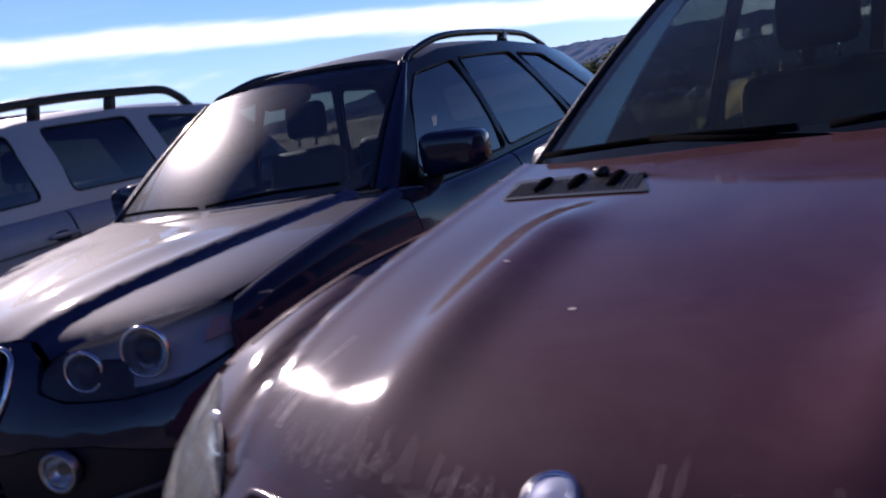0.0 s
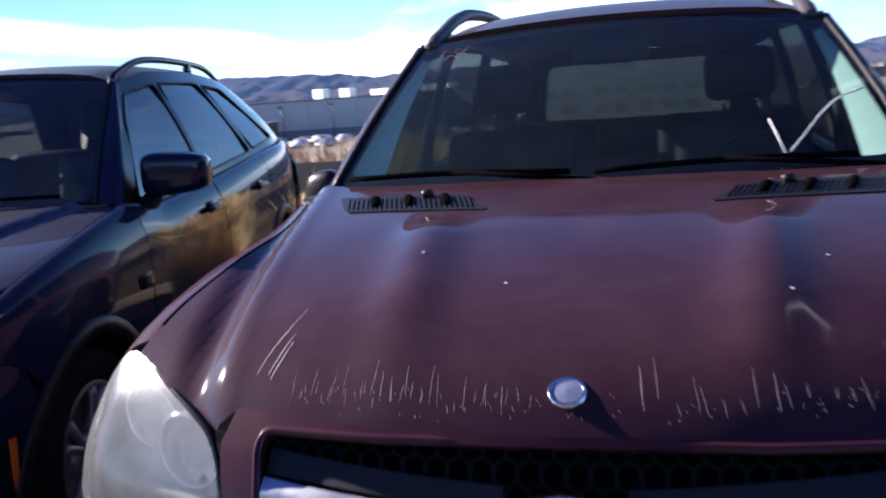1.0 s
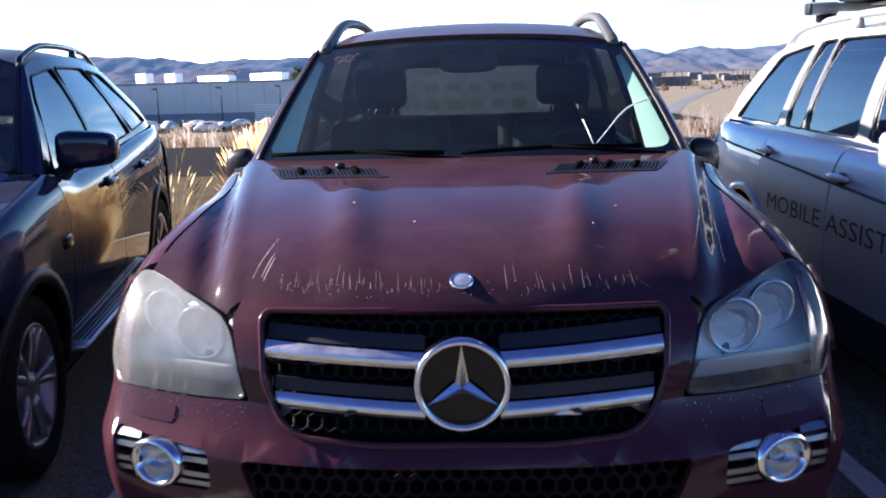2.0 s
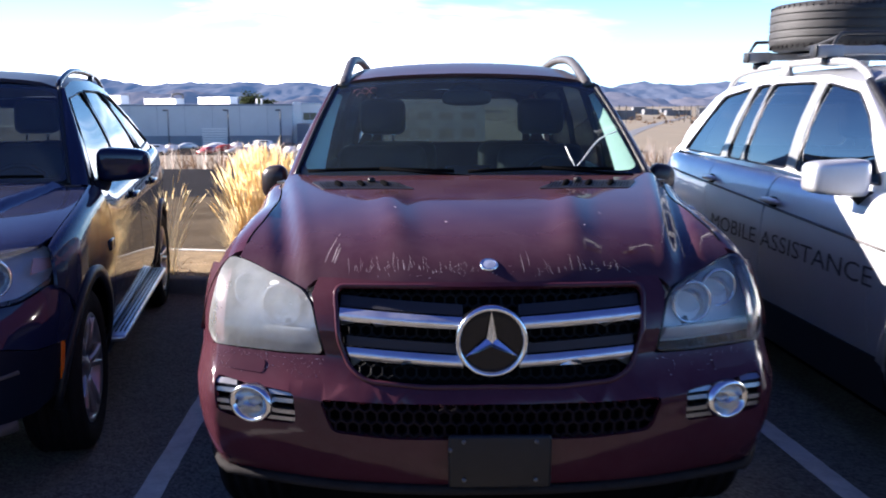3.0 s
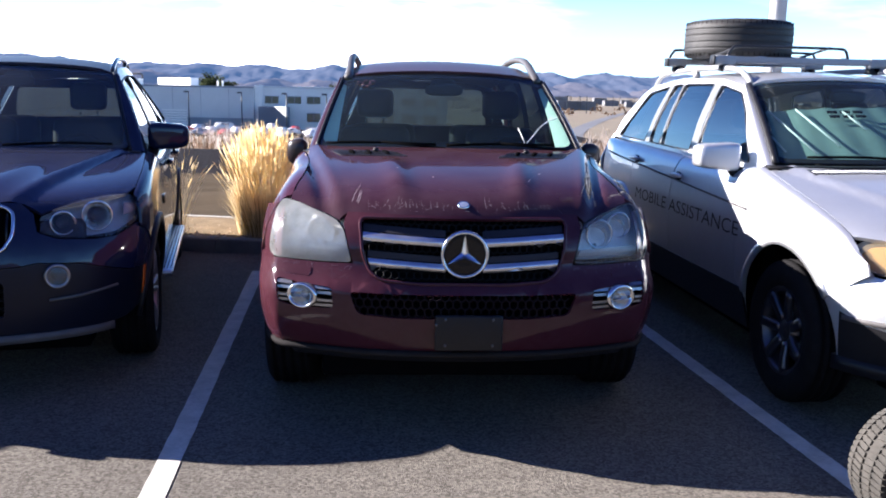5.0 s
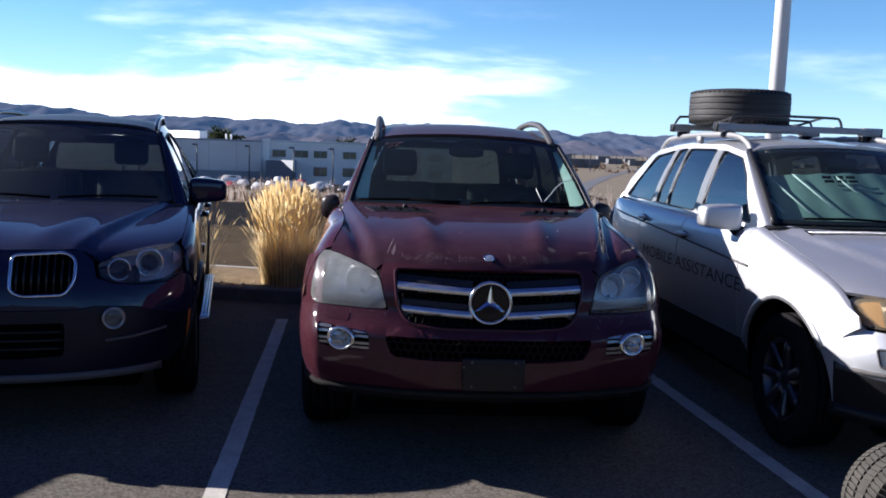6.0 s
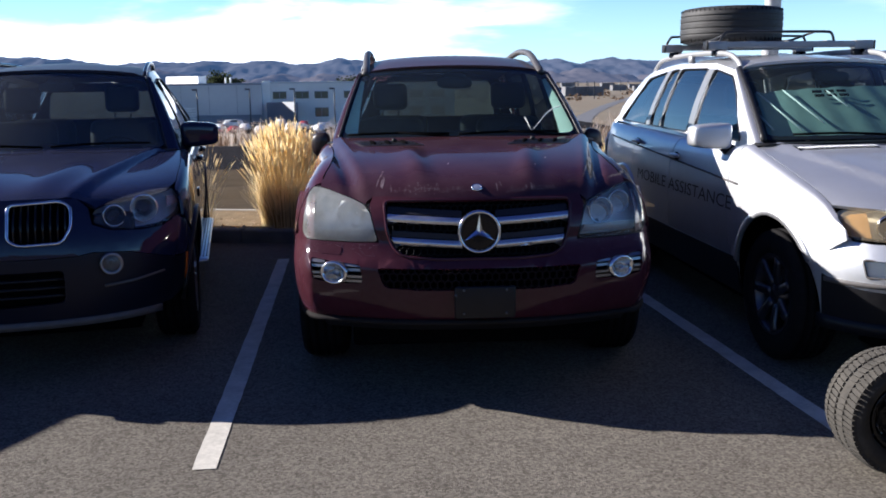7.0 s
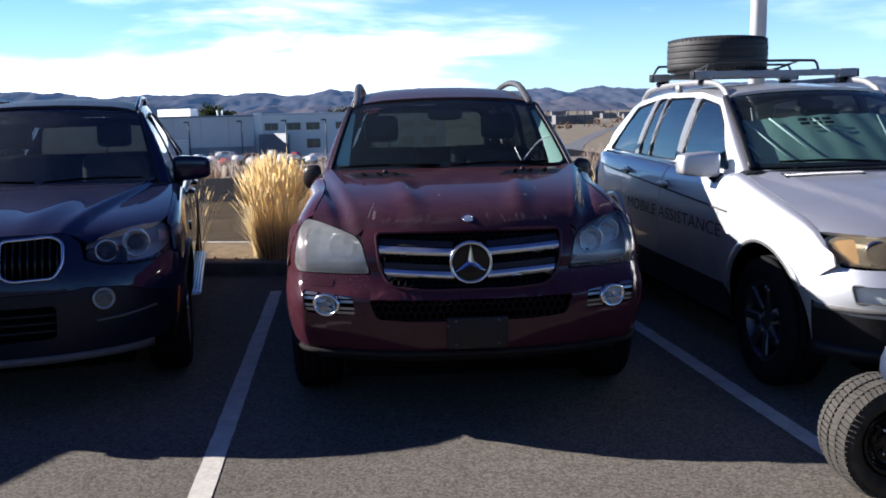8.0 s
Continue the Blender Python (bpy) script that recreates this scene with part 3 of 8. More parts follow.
def wheel(parent, x, y, r, rim_r, width, spokes, rim_mat, side, steer=0.0, double=False):
    """A tyre with grooved tread on a spoked rim; the rim's face looks to the given side."""
    root = new("wheel")
    root.parent = parent
    root.matrix_basis = pose(x, y, r, 0, 0, steer)
    h = width / 2
    prof = [(rim_r - 0.005, -h * 0.82), (rim_r + 0.02, -h * 0.96), ((r + rim_r) / 2, -h), (r - 0.03, -h * 0.95), (r - 0.008, -h * 0.8)]
    for k in (-0.55, -0.18, 0.18, 0.55):
        prof += [(r, h * (k - 0.09)), (r - 0.009, h * (k - 0.08)), (r - 0.009, h * (k + 0.08)), (r, h * (k + 0.09))]
    prof += [(r - 0.008, h * 0.8), (r - 0.03, h * 0.95), ((r + rim_r) / 2, h), (rim_r + 0.02, h * 0.96), (rim_r - 0.005, h * 0.82)]
    part("tyre", revolve(prof, 44, "x"), RUBBER, root)
    s = side
    barrel = revolve([(rim_r, s * h * 0.86), (rim_r - 0.012, s * h * 0.9), (rim_r - 0.025, s * h * 0.8), (rim_r - 0.04, s * h * 0.2), (rim_r - 0.045, -s * h * 0.8)], 40, "x")
    rim = part("rim", barrel, rim_mat, root)
    part("brake_disc", revolve([(0.02, s * h * 0.1), (rim_r * 0.72, s * h * 0.1), (rim_r * 0.72, s * h * -0.05)], 28, "x"), CHROME_DULL, root)
    hub = revolve([(0.001, s * h * 0.78), (0.03, s * h * 0.78), (0.04, s * h * 0.70), (0.075, s * h * 0.66), (0.085, s * h * 0.3)], 20, "x")
    part("hub", hub, rim_mat, rim)
    for i in range(spokes):
        for d in ((-0.14, 0.14) if double else (0.0,)):
            a = 2 * math.pi * i / spokes
            a2 = a + d
            p0 = Vector((s * h * 0.62, 0.06 * math.cos(a + d * 0.6), 0.06 * math.sin(a + d * 0.6)))
            p1 = Vector((s * h * 0.76, rim_r * 0.6 * math.cos(a2), rim_r * 0.6 * math.sin(a2)))
            p2 = Vector((s * h * 0.80, (rim_r - 0.02) * math.cos(a2 + d * 0.3), (rim_r - 0.02) * math.sin(a2 + d * 0.3)))
            w = 0.016 if double else 0.028
            sec = [(-w, -0.016), (w, -0.016), (w * 0.8, 0.012), (-w * 0.8, 0.012)]
            part("spoke", sweep(spline([p0, p1, p2], 3), sec, up=(s, 0, 0)), rim_mat, rim)
    return root


def blob(sx, sy, sz, e=0.6, n=20, m=12):
    """A rounded box-like shell (a superellipsoid)."""
    bm = bmesh.new()
    bmesh.ops.create_uvsphere(bm, u_segments=n, v_segments=m, radius=1)
    f = lambda v: math.copysign(abs(v) ** e, v)
    for v in bm.verts:
        v.co = Vector((f(v.co.x) * sx, f(v.co.y) * sy, f(v.co.z) * sz))
    return bm


def wing_mirror(root, at, mat, side, size=(0.12, 0.065, 0.085), arm_to=None, arm_mat=None, square=0.45):
    x, y, z = at
    b = blob(*size, square)
    for v in b.verts:
        v.co.y += 0.02 * (v.co.x / size[0]) * side * 1.0
        v.co.z *= 1 - 0.12 * side * v.co.x / size[0]
    shell = part("mirror_housing", moved(b, Matrix.Translation((side * x, y, z))), mat, root)
    glass_bm = blob(size[0] * 0.86, 0.006, size[2] * 0.82, 0.45)
    part("mirror_glass", moved(glass_bm, Matrix.Translation((side * x, y + size[1] * 0.98, z))), CHROME, shell)
    a = Vector((side * (x - size[0] * 0.7), y + 0.01, z - size[2] * 0.55))
    b2 = Vector((side * arm_to[0], arm_to[1], arm_to[2]))
    part("mirror_arm", sweep(spline([a, a.lerp(b2, 0.5) + Vector((0, 0, -0.012)), b2], 4), circle_section(0.04, 10, 0.026), up=(0, 1, 0)), arm_mat or PLASTIC, shell)
    return shell


def seat(root, x, y, z, mat, wide=0.52, back=0.62, head=True):
    s = new("car_seat")
    s.parent = root
    s.matrix_basis = pose(x, y, z)
    part("cushion", rbox(wide, 0.52, 0.17, (0, 0, 0.09), 0.06, (6, 0, 0), 3), mat, s)
    part("backrest", rbox(wide, 0.16, back, (0, 0.3, 0.4 + (back - 0.62) / 2), 0.07, (-14, 0, 0), 3), mat, s)
    if head:
        part("headrest", rbox(0.26, 0.10, 0.2, (0, 0.41, 0.82), 0.05, (-10, 0, 0), 3), mat, s)
        for d in (-0.06, 0.06):
            part("headrest_post", sweep([(d, 0.38, 0.68), (d, 0.41, 0.78)], circle_section(0.007, 6), up=(0, 1, 0)), CHROME, s)
    return s


def steering_wheel(root, x, y, z, tilt=62):
    w = new("steering_wheel")
    w.parent = root
    w.matrix_basis = pose(x, y, z, tilt)
    ring = [(0.185 * math.cos(a), 0.185 * math.sin(a), 0) for a in [2 * math.pi * i / 32 for i in range(32)]]
    part("wheel_rim", sweep(ring, circle_section(0.015, 8), closed=True), LEATHER, w)
    part("wheel_boss", moved(blob(0.075, 0.07, 0.03, 0.7), Matrix.Translation((0, 0, -0.01))), LEATHER, w)
    for a in (0, 180, 270):
        c, s = math.cos(radians(a)), math.sin(radians(a))
        part("wheel_spoke", sweep([(0.06 * c, 0.06 * s, 0), (0.18 * c, 0.18 * s, 0)], [(-0.018, -0.008), (0.018, -0.008), (0.018, 0.008), (-0.018, 0.008)]), LEATHER, w)


def interior(root, B, dash_y, dash_z, seat_y, floor_z, seat_mat, wide, wheel_side=1, apart=0.37):
    part("cabin_floor", rbox(2 * wide, B.length - B.cowl - 0.6, 0.05, (0, (B.cowl + B.length) / 2, floor_z), 0.01), DARK, root)
    sec = spline([(dash_y - 0.16, dash_z - 0.03, 0), (dash_y, dash_z, 0), (dash_y + 0.3, dash_z - 0.015, 0), (dash_y + 0.42, dash_z - 0.06, 0), (dash_y + 0.43, dash_z - 0.2, 0), (dash_y + 0.36, dash_z - 0.45, 0)], 4)
    bm = bmesh.new()
    cols = []
    for i in range(17):
        u = -1 + i / 8
        hood_up = 0.035 * math.exp(-((u * wide - wheel_side * 0.37) / 0.17) ** 2)
        cols.append([bm.verts.new((u * wide, p.x + 0.08 * u * u, p.y + hood_up * (1 if 1 < j < 16 else 0) - 0.015 * u * u)) for j, p in enumerate(sec)])
    for a, b in zip(cols, cols[1:]):
        for j in range(len(a) - 1):
            bm.faces.new((a[j], b[j], b[j + 1], a[j + 1]))
    part("dashboard", bm, DASH, root)
    part("instrument_screen", rbox(0.22, 0.03, 0.11, (0, dash_y + 0.33, dash_z + 0.02), 0.01, (-15, 0, 0)), GLOSS_BLACK, root)
    steering_wheel(root, wheel_side * apart, dash_y + 0.52, dash_z - 0.06)
    for s in (-1, 1):
        seat(root, s * apart, seat_y, floor_z + 0.2, seat_mat, 0.50, 0.58)
        seat(root, s * 0.40, seat_y + 0.95, floor_z + 0.16, seat_mat, 0.52, 0.60, False)
    part("centre_console", rbox(0.22, 1.0, 0.35, (0, seat_y - 0.05, floor_z + 0.22), 0.04), DASH, root)
    # inner skins of the doors
    for s in (-1, 1):
        pts = [(B.cowl + 0.05, 0.45), (B.length - 0.5, 0.45), (B.length - 0.5, B.belt(B.length - 0.5) - 0.015), (B.cowl + 0.4, B.belt(B.cowl + 0.4) - 0.015), (B.cowl + 0.05, 1.0)]
        part("door_lining", sheet(pts, lambda y, z: B.side_z(y, z) - Vector((0.06, 0, 0)), (), 0.25, 0.2, 0.0, (0, 2.5, 0.8), mirror=s < 0), DARK, root)


def greenhouse(root, B, outline, windows, frame_mat, glass_mat, pillar_mat=None, screen_mat=None, pillar_r=0.045, front_trim=None, door_mat=None, roof_mat=None, gasket=0.008):
    """Side frames with their panes, windscreen with its black border, front pillars, roof and its lining."""
    for s in (-1, 1):
        holes = [round_corners(w, 0.04) for w in windows]
        part("window_frame", sheet(outline, B.green, holes, 0.12, 0.1, 0.02, (0, 2.6, 1.2), mirror=s < 0), frame_mat, root)
        for k, w in enumerate(holes):
            pane = part("side_window", sheet(inset(w, -0.004), B.green, (), 0.14, 0.12, 0.0, (0, 2.6, 1.2), mirror=s < 0, offset=-0.008), (door_mat or glass_mat) if k == 0 else glass_mat, root)
            rim = [B.green(y, z) for y, z in w]
            loop = [Vector((p.x * s + 0.002 * s, p.y, p.z)) for p in rim]
            part("window_seal", sweep(loop, circle_section(0.006, 6), closed=True, up=(1, 0, 0)), PLASTIC, pane)
        # front pillar
        line = [Vector((0, *p)) for p in outline[:3]]
        cut = [0.0, (line[1] - line[0]).length]
        cut.append(cut[1] + (line[2] - line[1]).length)

        def pillar(w, v):
            a = B.glass_front(1.0, v, 0.004)
            t = min(1.0, max(0.0, v)) * cut[2]
            y, z = (float(np.interp(t, cut, [p[k] for p in line])) for k in (1, 2))
            b = B.green(y + 0.012, z)
            b.x += 0.006
            out = Vector((0.75, -0.5, 0.45)).normalized()
            return a.lerp(b, w) + out * pillar_r * 0.55 * math.sin(math.pi * min(1, max(0, w))) ** 0.8
        part("front_pillar", sheet([(0, -0.03), (1, -0.03), (1, 1.0), (0, 1.0)], pillar, (), 0.125, 0.08, 0.012, (0, 2.6, 0.9), mirror=s < 0), pillar_mat or frame_mat, root)
        pts = [B.glass_front(s * 0.998, v, -0.003) for v in (-0.02, 0.2, 0.4, 0.6, 0.8, 1.0)]
        part("screen_gasket", sweep(spline(pts, 3), circle_section(gasket, 8), up=(0, -0.6, 0.8)), PLASTIC, root)
        if front_trim:
            part("pillar_trim", sheet([(0.865, 0.06), (0.985, 0.06), (0.985, 0.95), (0.95, 0.95), (0.915, 0.55)], lambda u, v: B.glass_front(u, v, 0.03 + 0.5 * (0.985 - u)), (), 0.05, 0.1, 0.012, (0, 2.6, 0.9), mirror=s < 0), front_trim, root)
    ws = round_corners([(-1, 0), (1, 0), (1, 1), (-1, 1)], 0.09)
    pane = part("windscreen", sheet(ws, B.glass_front, (), 0.14, 0.14, 0.0, (0, 2.6, 0.6)), screen_mat or GLASS_WS, root)
    hole = round_corners([(-0.975, 0.05), (0.975, 0.05), (0.975, 0.955), (-0.975, 0.955)], 0.10)
    part("black_border", sheet(ws, B.glass_front, [hole], 0.14, 0.14, 0.0, (0, 2.6, 0.6), offset=-0.007), GLOSS_BLACK, pane)
    yt0, yt1, zt0 = B.screen[1][1:4]
    y1 = B.length - 0.42
    front = [(u, yt0 + (yt1 - yt0) * u * u + 0.012) for u in [-1 + i / 6 for i in range(13)]]
    part("roof", sheet(front + [(1, y1), (-1, y1)], B.roof, (), 0.16, 0.25, 0.02, (0, 2.8, 0.5)), roof_mat or frame_mat, root)
    inner = [(u * 0.94, y + 0.02) for u, y in front] + [(0.94, y1 - 0.03), (-0.94, y1 - 0.03)]
    part("headliner", sheet(inner, lambda u, y: B.roof(u, y) - Vector((0, 0, 0.045)), (), 0.3, 0.5, 0.0, (0, 2.8, 0.5)), LEATHER, root)
    part("rear_view_mirror", moved(blob(0.12, 0.02, 0.038, 0.6), Matrix.Translation((0, yt0 - 0.04, zt0 - 0.10))), PLASTIC, pane)
    part("sensor_cover", moved(blob(0.085, 0.05, 0.05, 0.7), Matrix.Translation((0, yt0 + 0.07, zt0 - 0.075))), PLASTIC, pane)


def roof_rail(root, B, y0, y1, rise, mat, inset_u=0.93, r=0.02, mids=(), ry=None, ramp=0.13):
    for s in (-1, 1):
        pts = []
        for t in (0.0, 0.02, 0.05, 0.09, 0.14, 0.2, 0.3, 0.5, 0.7, 0.8, 0.86, 0.91, 0.95, 0.98, 1.0):
            y = y0 + (y1 - y0) * t
            h = rise * (max(0.0, math.sin(min(1, t / ramp) * math.pi / 2)) * max(0.0, math.sin(min(1, (1 - t) / ramp) * math.pi / 2))) - 0.02 * (t in (0.0, 1.0))
            p = B.roof(s * inset_u, y)
            pts.append(p + Vector((0, 0, h)))
        rail = part("roof_rail", sweep(spline(pts, 3), circle_section(r, 12, ry or r * 1.2), scale=lambda q: 1 + 0.35 * math.exp(-q / 0.04) + 0.35 * math.exp(-(1 - q) / 0.04)), mat, root)
        for t in mids:
            y = y0 + (y1 - y0) * t
            p = B.roof(s * inset_u, y)
            part("rail_foot", sweep([p - Vector((0, 0.03, 0.01)), p + Vector((0, 0.0, rise))], [(-0.015, -0.035), (0.015, -0.035), (0.015, 0.035), (-0.015, 0.035)], up=(0, 1, 0)), mat, rail)


def rear_end(root, B, mat, z_low, window):
    """The tailgate with its window, closing the car behind."""
    L = B.length
    top = B.roof_z(L - 0.42)

    def surf(x, z):
        lean = 0.0 if z < 1.1 else -0.42 * ((z - 1.1) / max(0.1, top - 1.1)) ** 1.2
        return Vector((x, L - 0.04 - 0.12 * (abs(x) / 0.95) ** 3 + lean, z))
    xr, xb = B.roof_x(L - 0.42) - 0.02, B.green(L - 0.3, 1.16).x - 0.02
    out = [(-0.86, z_low), (0.86, z_low), (0.86, 1.0), (xb, 1.15), (xr, top), (-xr, top), (-xb, 1.15), (-0.86, 1.0)]
    part("tailgate", sheet(out, surf, [round_corners(window, 0.06)], 0.15, 0.15, 0.02, (0, 2.5, 0.8)), mat, root)
    part("rear_window", sheet(round_corners(window, 0.06), surf, (), 0.2, 0.15, 0.0, (0, 2.5, 0.8), offset=-0.01), GLASS_REAR, root)


def under_body(root, B, z0, wheels, half):
    """Dark floor pan, wheel housings and bulkhead behind the panels."""
    ys = sorted(y for y, r in wheels)
    R = wheels[0][1]
    spans = [(0.25, ys[0] - R), (ys[0] + R, ys[1] - R), (ys[1] + R, B.length - 0.2)]
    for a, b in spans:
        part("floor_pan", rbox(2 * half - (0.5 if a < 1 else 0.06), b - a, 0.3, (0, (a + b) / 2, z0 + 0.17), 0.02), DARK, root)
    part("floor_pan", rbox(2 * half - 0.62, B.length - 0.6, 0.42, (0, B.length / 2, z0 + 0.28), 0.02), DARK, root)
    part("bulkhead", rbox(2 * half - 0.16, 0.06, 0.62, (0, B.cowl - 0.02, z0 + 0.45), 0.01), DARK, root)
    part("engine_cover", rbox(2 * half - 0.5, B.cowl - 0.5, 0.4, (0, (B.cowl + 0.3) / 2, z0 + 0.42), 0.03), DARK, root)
    # unseen block added to stop sunlight leaking through the hollow nose
    part("nose_light_block", rbox(2 * half - 0.5, 0.1, 0.46, (0, 0.25, z0 + 0.47), 0.03), DARK, root)
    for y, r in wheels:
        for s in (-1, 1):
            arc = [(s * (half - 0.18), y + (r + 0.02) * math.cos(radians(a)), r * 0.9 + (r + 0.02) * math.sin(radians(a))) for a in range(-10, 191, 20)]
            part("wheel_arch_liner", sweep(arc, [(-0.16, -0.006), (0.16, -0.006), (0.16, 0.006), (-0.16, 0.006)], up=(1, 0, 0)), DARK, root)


def ring_lamp(name, at, r, depth, parent, ring_mat=REFLECTOR, lens=True, tilt=(0, 0, 0), bulb=None, squash=1.0):
    """A round lamp unit looking to -y: bowl, bright ring and a domed inner lens."""
    m = pose(*at, *tilt) @ Matrix.Diagonal((1, 1, squash, 1))
    bowl = part(name, moved(revolve([(r, 0.0), (r * 0.96, depth * 0.25), (r * 0.8, depth * 0.6), (r * 0.45, depth * 0.9), (0.001, depth)], 28), m), REFLECTOR, parent)
    part("lamp_ring", moved(revolve([(r * 1.13, 0.006), (r * 1.1, -0.006), (r * 1.0, -0.006), (r * 0.97, 0.01), (r * 1.13, 0.006)], 32), m), ring_mat, bowl)
    if lens:
        part("projector_lens", moved(revolve([(r * 0.62, depth * 0.45), (r * 0.55, depth * 0.12), (r * 0.35, 0.0), (0.001, -0.004)], 24), m), GLOSS_BLACK if bulb is None else bulb, bowl)
    return bowl


def lattice(xs, zs, surf, pitch, r, mat, parent, name="grille_mesh", depth=0.02):
    """A honeycomb-like mesh of slanted bars across the outline span, as one part."""
    bm = bmesh.new()
    (x0, x1), (z0, z1) = xs, zs
    rows = max(1, int((z1 - z0) / (pitch * 0.8)))
    hz = (z1 - z0) / rows
    cols = int((x1 - x0) / pitch)

    def bar(p, q):
        a, b = surf(*p), surf(*q)
        d = (b - a).normalized()
        n = Vector((0, 1, 0))
        s = d.cross(n).normalized() * r
        vs = [bm.verts.new(c) for c in (a - s, a + s, a + s * 0.6 + n * depth, a - s * 0.6 + n * depth, b - s, b + s, b + s * 0.6 + n * depth, b - s * 0.6 + n * depth)]
        for f in ((0, 1, 5, 4), (1, 2, 6, 5), (3, 0, 4, 7)):
            bm.faces.new([vs[i] for i in f])
    for i in range(rows):
        for j in range(cols):
            off = pitch / 2 if i % 2 else 0
            xa = x0 + j * pitch + off
            za, zb = z0 + i * hz, z0 + (i + 1) * hz
            if xa + pitch > x1:
                continue
            bar((xa, za + hz * 0.3), (xa + pitch / 2, za - hz * 0.0))
            bar((xa + pitch / 2, za), (xa + pitch, za + hz * 0.3))
            bar((xa, za + hz * 0.3), (xa, zb))
    bmesh.ops.recalc_face_normals(bm, faces=bm.faces[:])
    return tagged(part(name, bm, mat, parent), kind="stuff")


# ---- the burgundy car ----
def burgundy_suv():
    root = empty("suv", pose(0, 0, 0), "dusty burgundy SUV with scratched hood and hazed headlamps", "car", "parked cars")
    B = Body(
        plan=[(0, -0.05), (0.2, -0.045), (0.4, -0.024), (0.55, 0.009), (0.70, 0.057), (0.80, 0.093), (0.848, 0.113), (0.874, 0.143), (0.910, 0.208), (0.943, 0.300), (0.962, 0.42), (0.972, 0.58), (0.968, 1.0), (0.96, 1.5), (0.96, 4.2), (0.93, 4.7), (0.85, 4.93), (0.5, 5.02), (0, 5.04)],
        zm=0.70, lean=[(0.3, 0.085), (0.41, 0.04), (0.47, 0.014), (0.56, -0.012), (0.62, -0.018), (0.69, -0.016), (0.712, -0.010), (0.738, 0.016), (0.77, 0.032), (0.82, 0.05), (0.87, 0.05), (0.95, 0.075), (1.03, 0.13), (1.08, 0.18)], lean_k=0.6,
        hood_z=[(0.07, 1.0), (0.085, 1.028), (0.105, 1.052), (0.14, 1.078), (0.2, 1.105), (0.3, 1.137), (0.41, 1.164), (0.7, 1.213), (1.0, 1.252), (1.25, 1.272)],
        hood_edge=[(0.0, 0.80), (0.44, 0.79), (0.6, 0.768), (0.8, 0.768), (1.05, 0.785), (1.27, 0.825)],
        belt=[(1.2, 1.13), (2.5, 1.15), (4.0, 1.19), (5.0, 1.21)], cowl=1.27,
        screen=((0.765, 1.17, 1.31, 1.255, 1.248), (0.645, 1.90, 1.985, 1.682, 1.65)),
        roof_z=[(1.9, 1.655), (2.4, 1.725), (3.2, 1.745), (4.2, 1.71), (4.7, 1.65)],
        roof_x=[(1.0, 0.70), (1.95, 0.635), (2.6, 0.645), (4.0, 0.635), (4.7, 0.60)], length=5.04,
        drop=0.022, ridge=(0.25, 0.396, 0.021, 0.062), valley=(0.53, 0.771, 0.034, 0.024), shoulder=2.0)
    AF, AR, WR = 0.87, 3.95, 0.385
    # nose: bumper with its openings
    g_open = [(0.475, 1.012), (0.455, 0.86), (0.425, 0.785), (0.37, 0.748), (0.2, 0.737), (-0.2, 0.737), (-0.37, 0.748), (-0.425, 0.785), (-0.455, 0.86), (-0.475, 1.012), (-0.3, 1.016), (0.3, 1.016)]
    low_open = [(0.51, 0.70), (0.475, 0.60), (0.3, 0.586), (-0.3, 0.586), (-0.475, 0.60), (-0.51, 0.70), (-0.3, 0.695), (0.3, 0.695)]

    def fog_open(s):
        o = [(0.588, 0.712), (0.76, 0.725), (0.845, 0.735), (0.842, 0.69), (0.838, 0.632), (0.76, 0.617), (0.583, 0.618)]
        return [(s * x, z) for x, z in o]
    arch_f = B.arch(AF, WR, 0.425, 136, 177, 6)
    half = [(0, 1.028), (0.3, 1.028), (0.47, 1.032), (0.532, 1.03), (0.548, 0.985), (0.538, 0.955), (0.496, 0.812), (0.62, 0.808), (0.75, 0.809), (0.86, 0.812), (0.905, 0.822), (("y", 0.42), 0.80)]
    half += [(("y", y), z) for y, z in arch_f] + [(("y", 0.44), 0.40), (0.90, 0.405), (0.7, 0.41), (0.4, 0.412), (0, 0.412)]
    bumper = B.nose_panel("front_bumper", half, PAINT_RED_DIRTY, root, "dust-covered burgundy bumper", [round_corners(g_open, 0.03), round_corners(low_open, 0.025), round_corners(fog_open(1), 0.02), round_corners(fog_open(-1), 0.02)])
    # grille
    gr = new("grille")
    gr.parent = root
    back = lambda x, z: B.nose(B.s_x(x), z) + Vector((0, 0.055, 0))
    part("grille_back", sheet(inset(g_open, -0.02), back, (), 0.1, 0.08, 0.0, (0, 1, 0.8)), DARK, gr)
    lattice((-0.46, 0.46), (0.745, 1.01), lambda x, z: B.nose(B.s_x(x), z) + Vector((0, 0.04, 0)), 0.034, 0.0036, GRILLE_BLACK, gr)
    rim_pts = [B.nose(B.s_x(x), z) + Vector((0, -0.002, 0)) for x, z in round_corners(g_open, 0.03)]
    part("grille_surround", sweep(rim_pts, circle_section(0.008, 8), closed=True, up=(0, 1, 0)), PAINT_RED_DIRTY, gr)

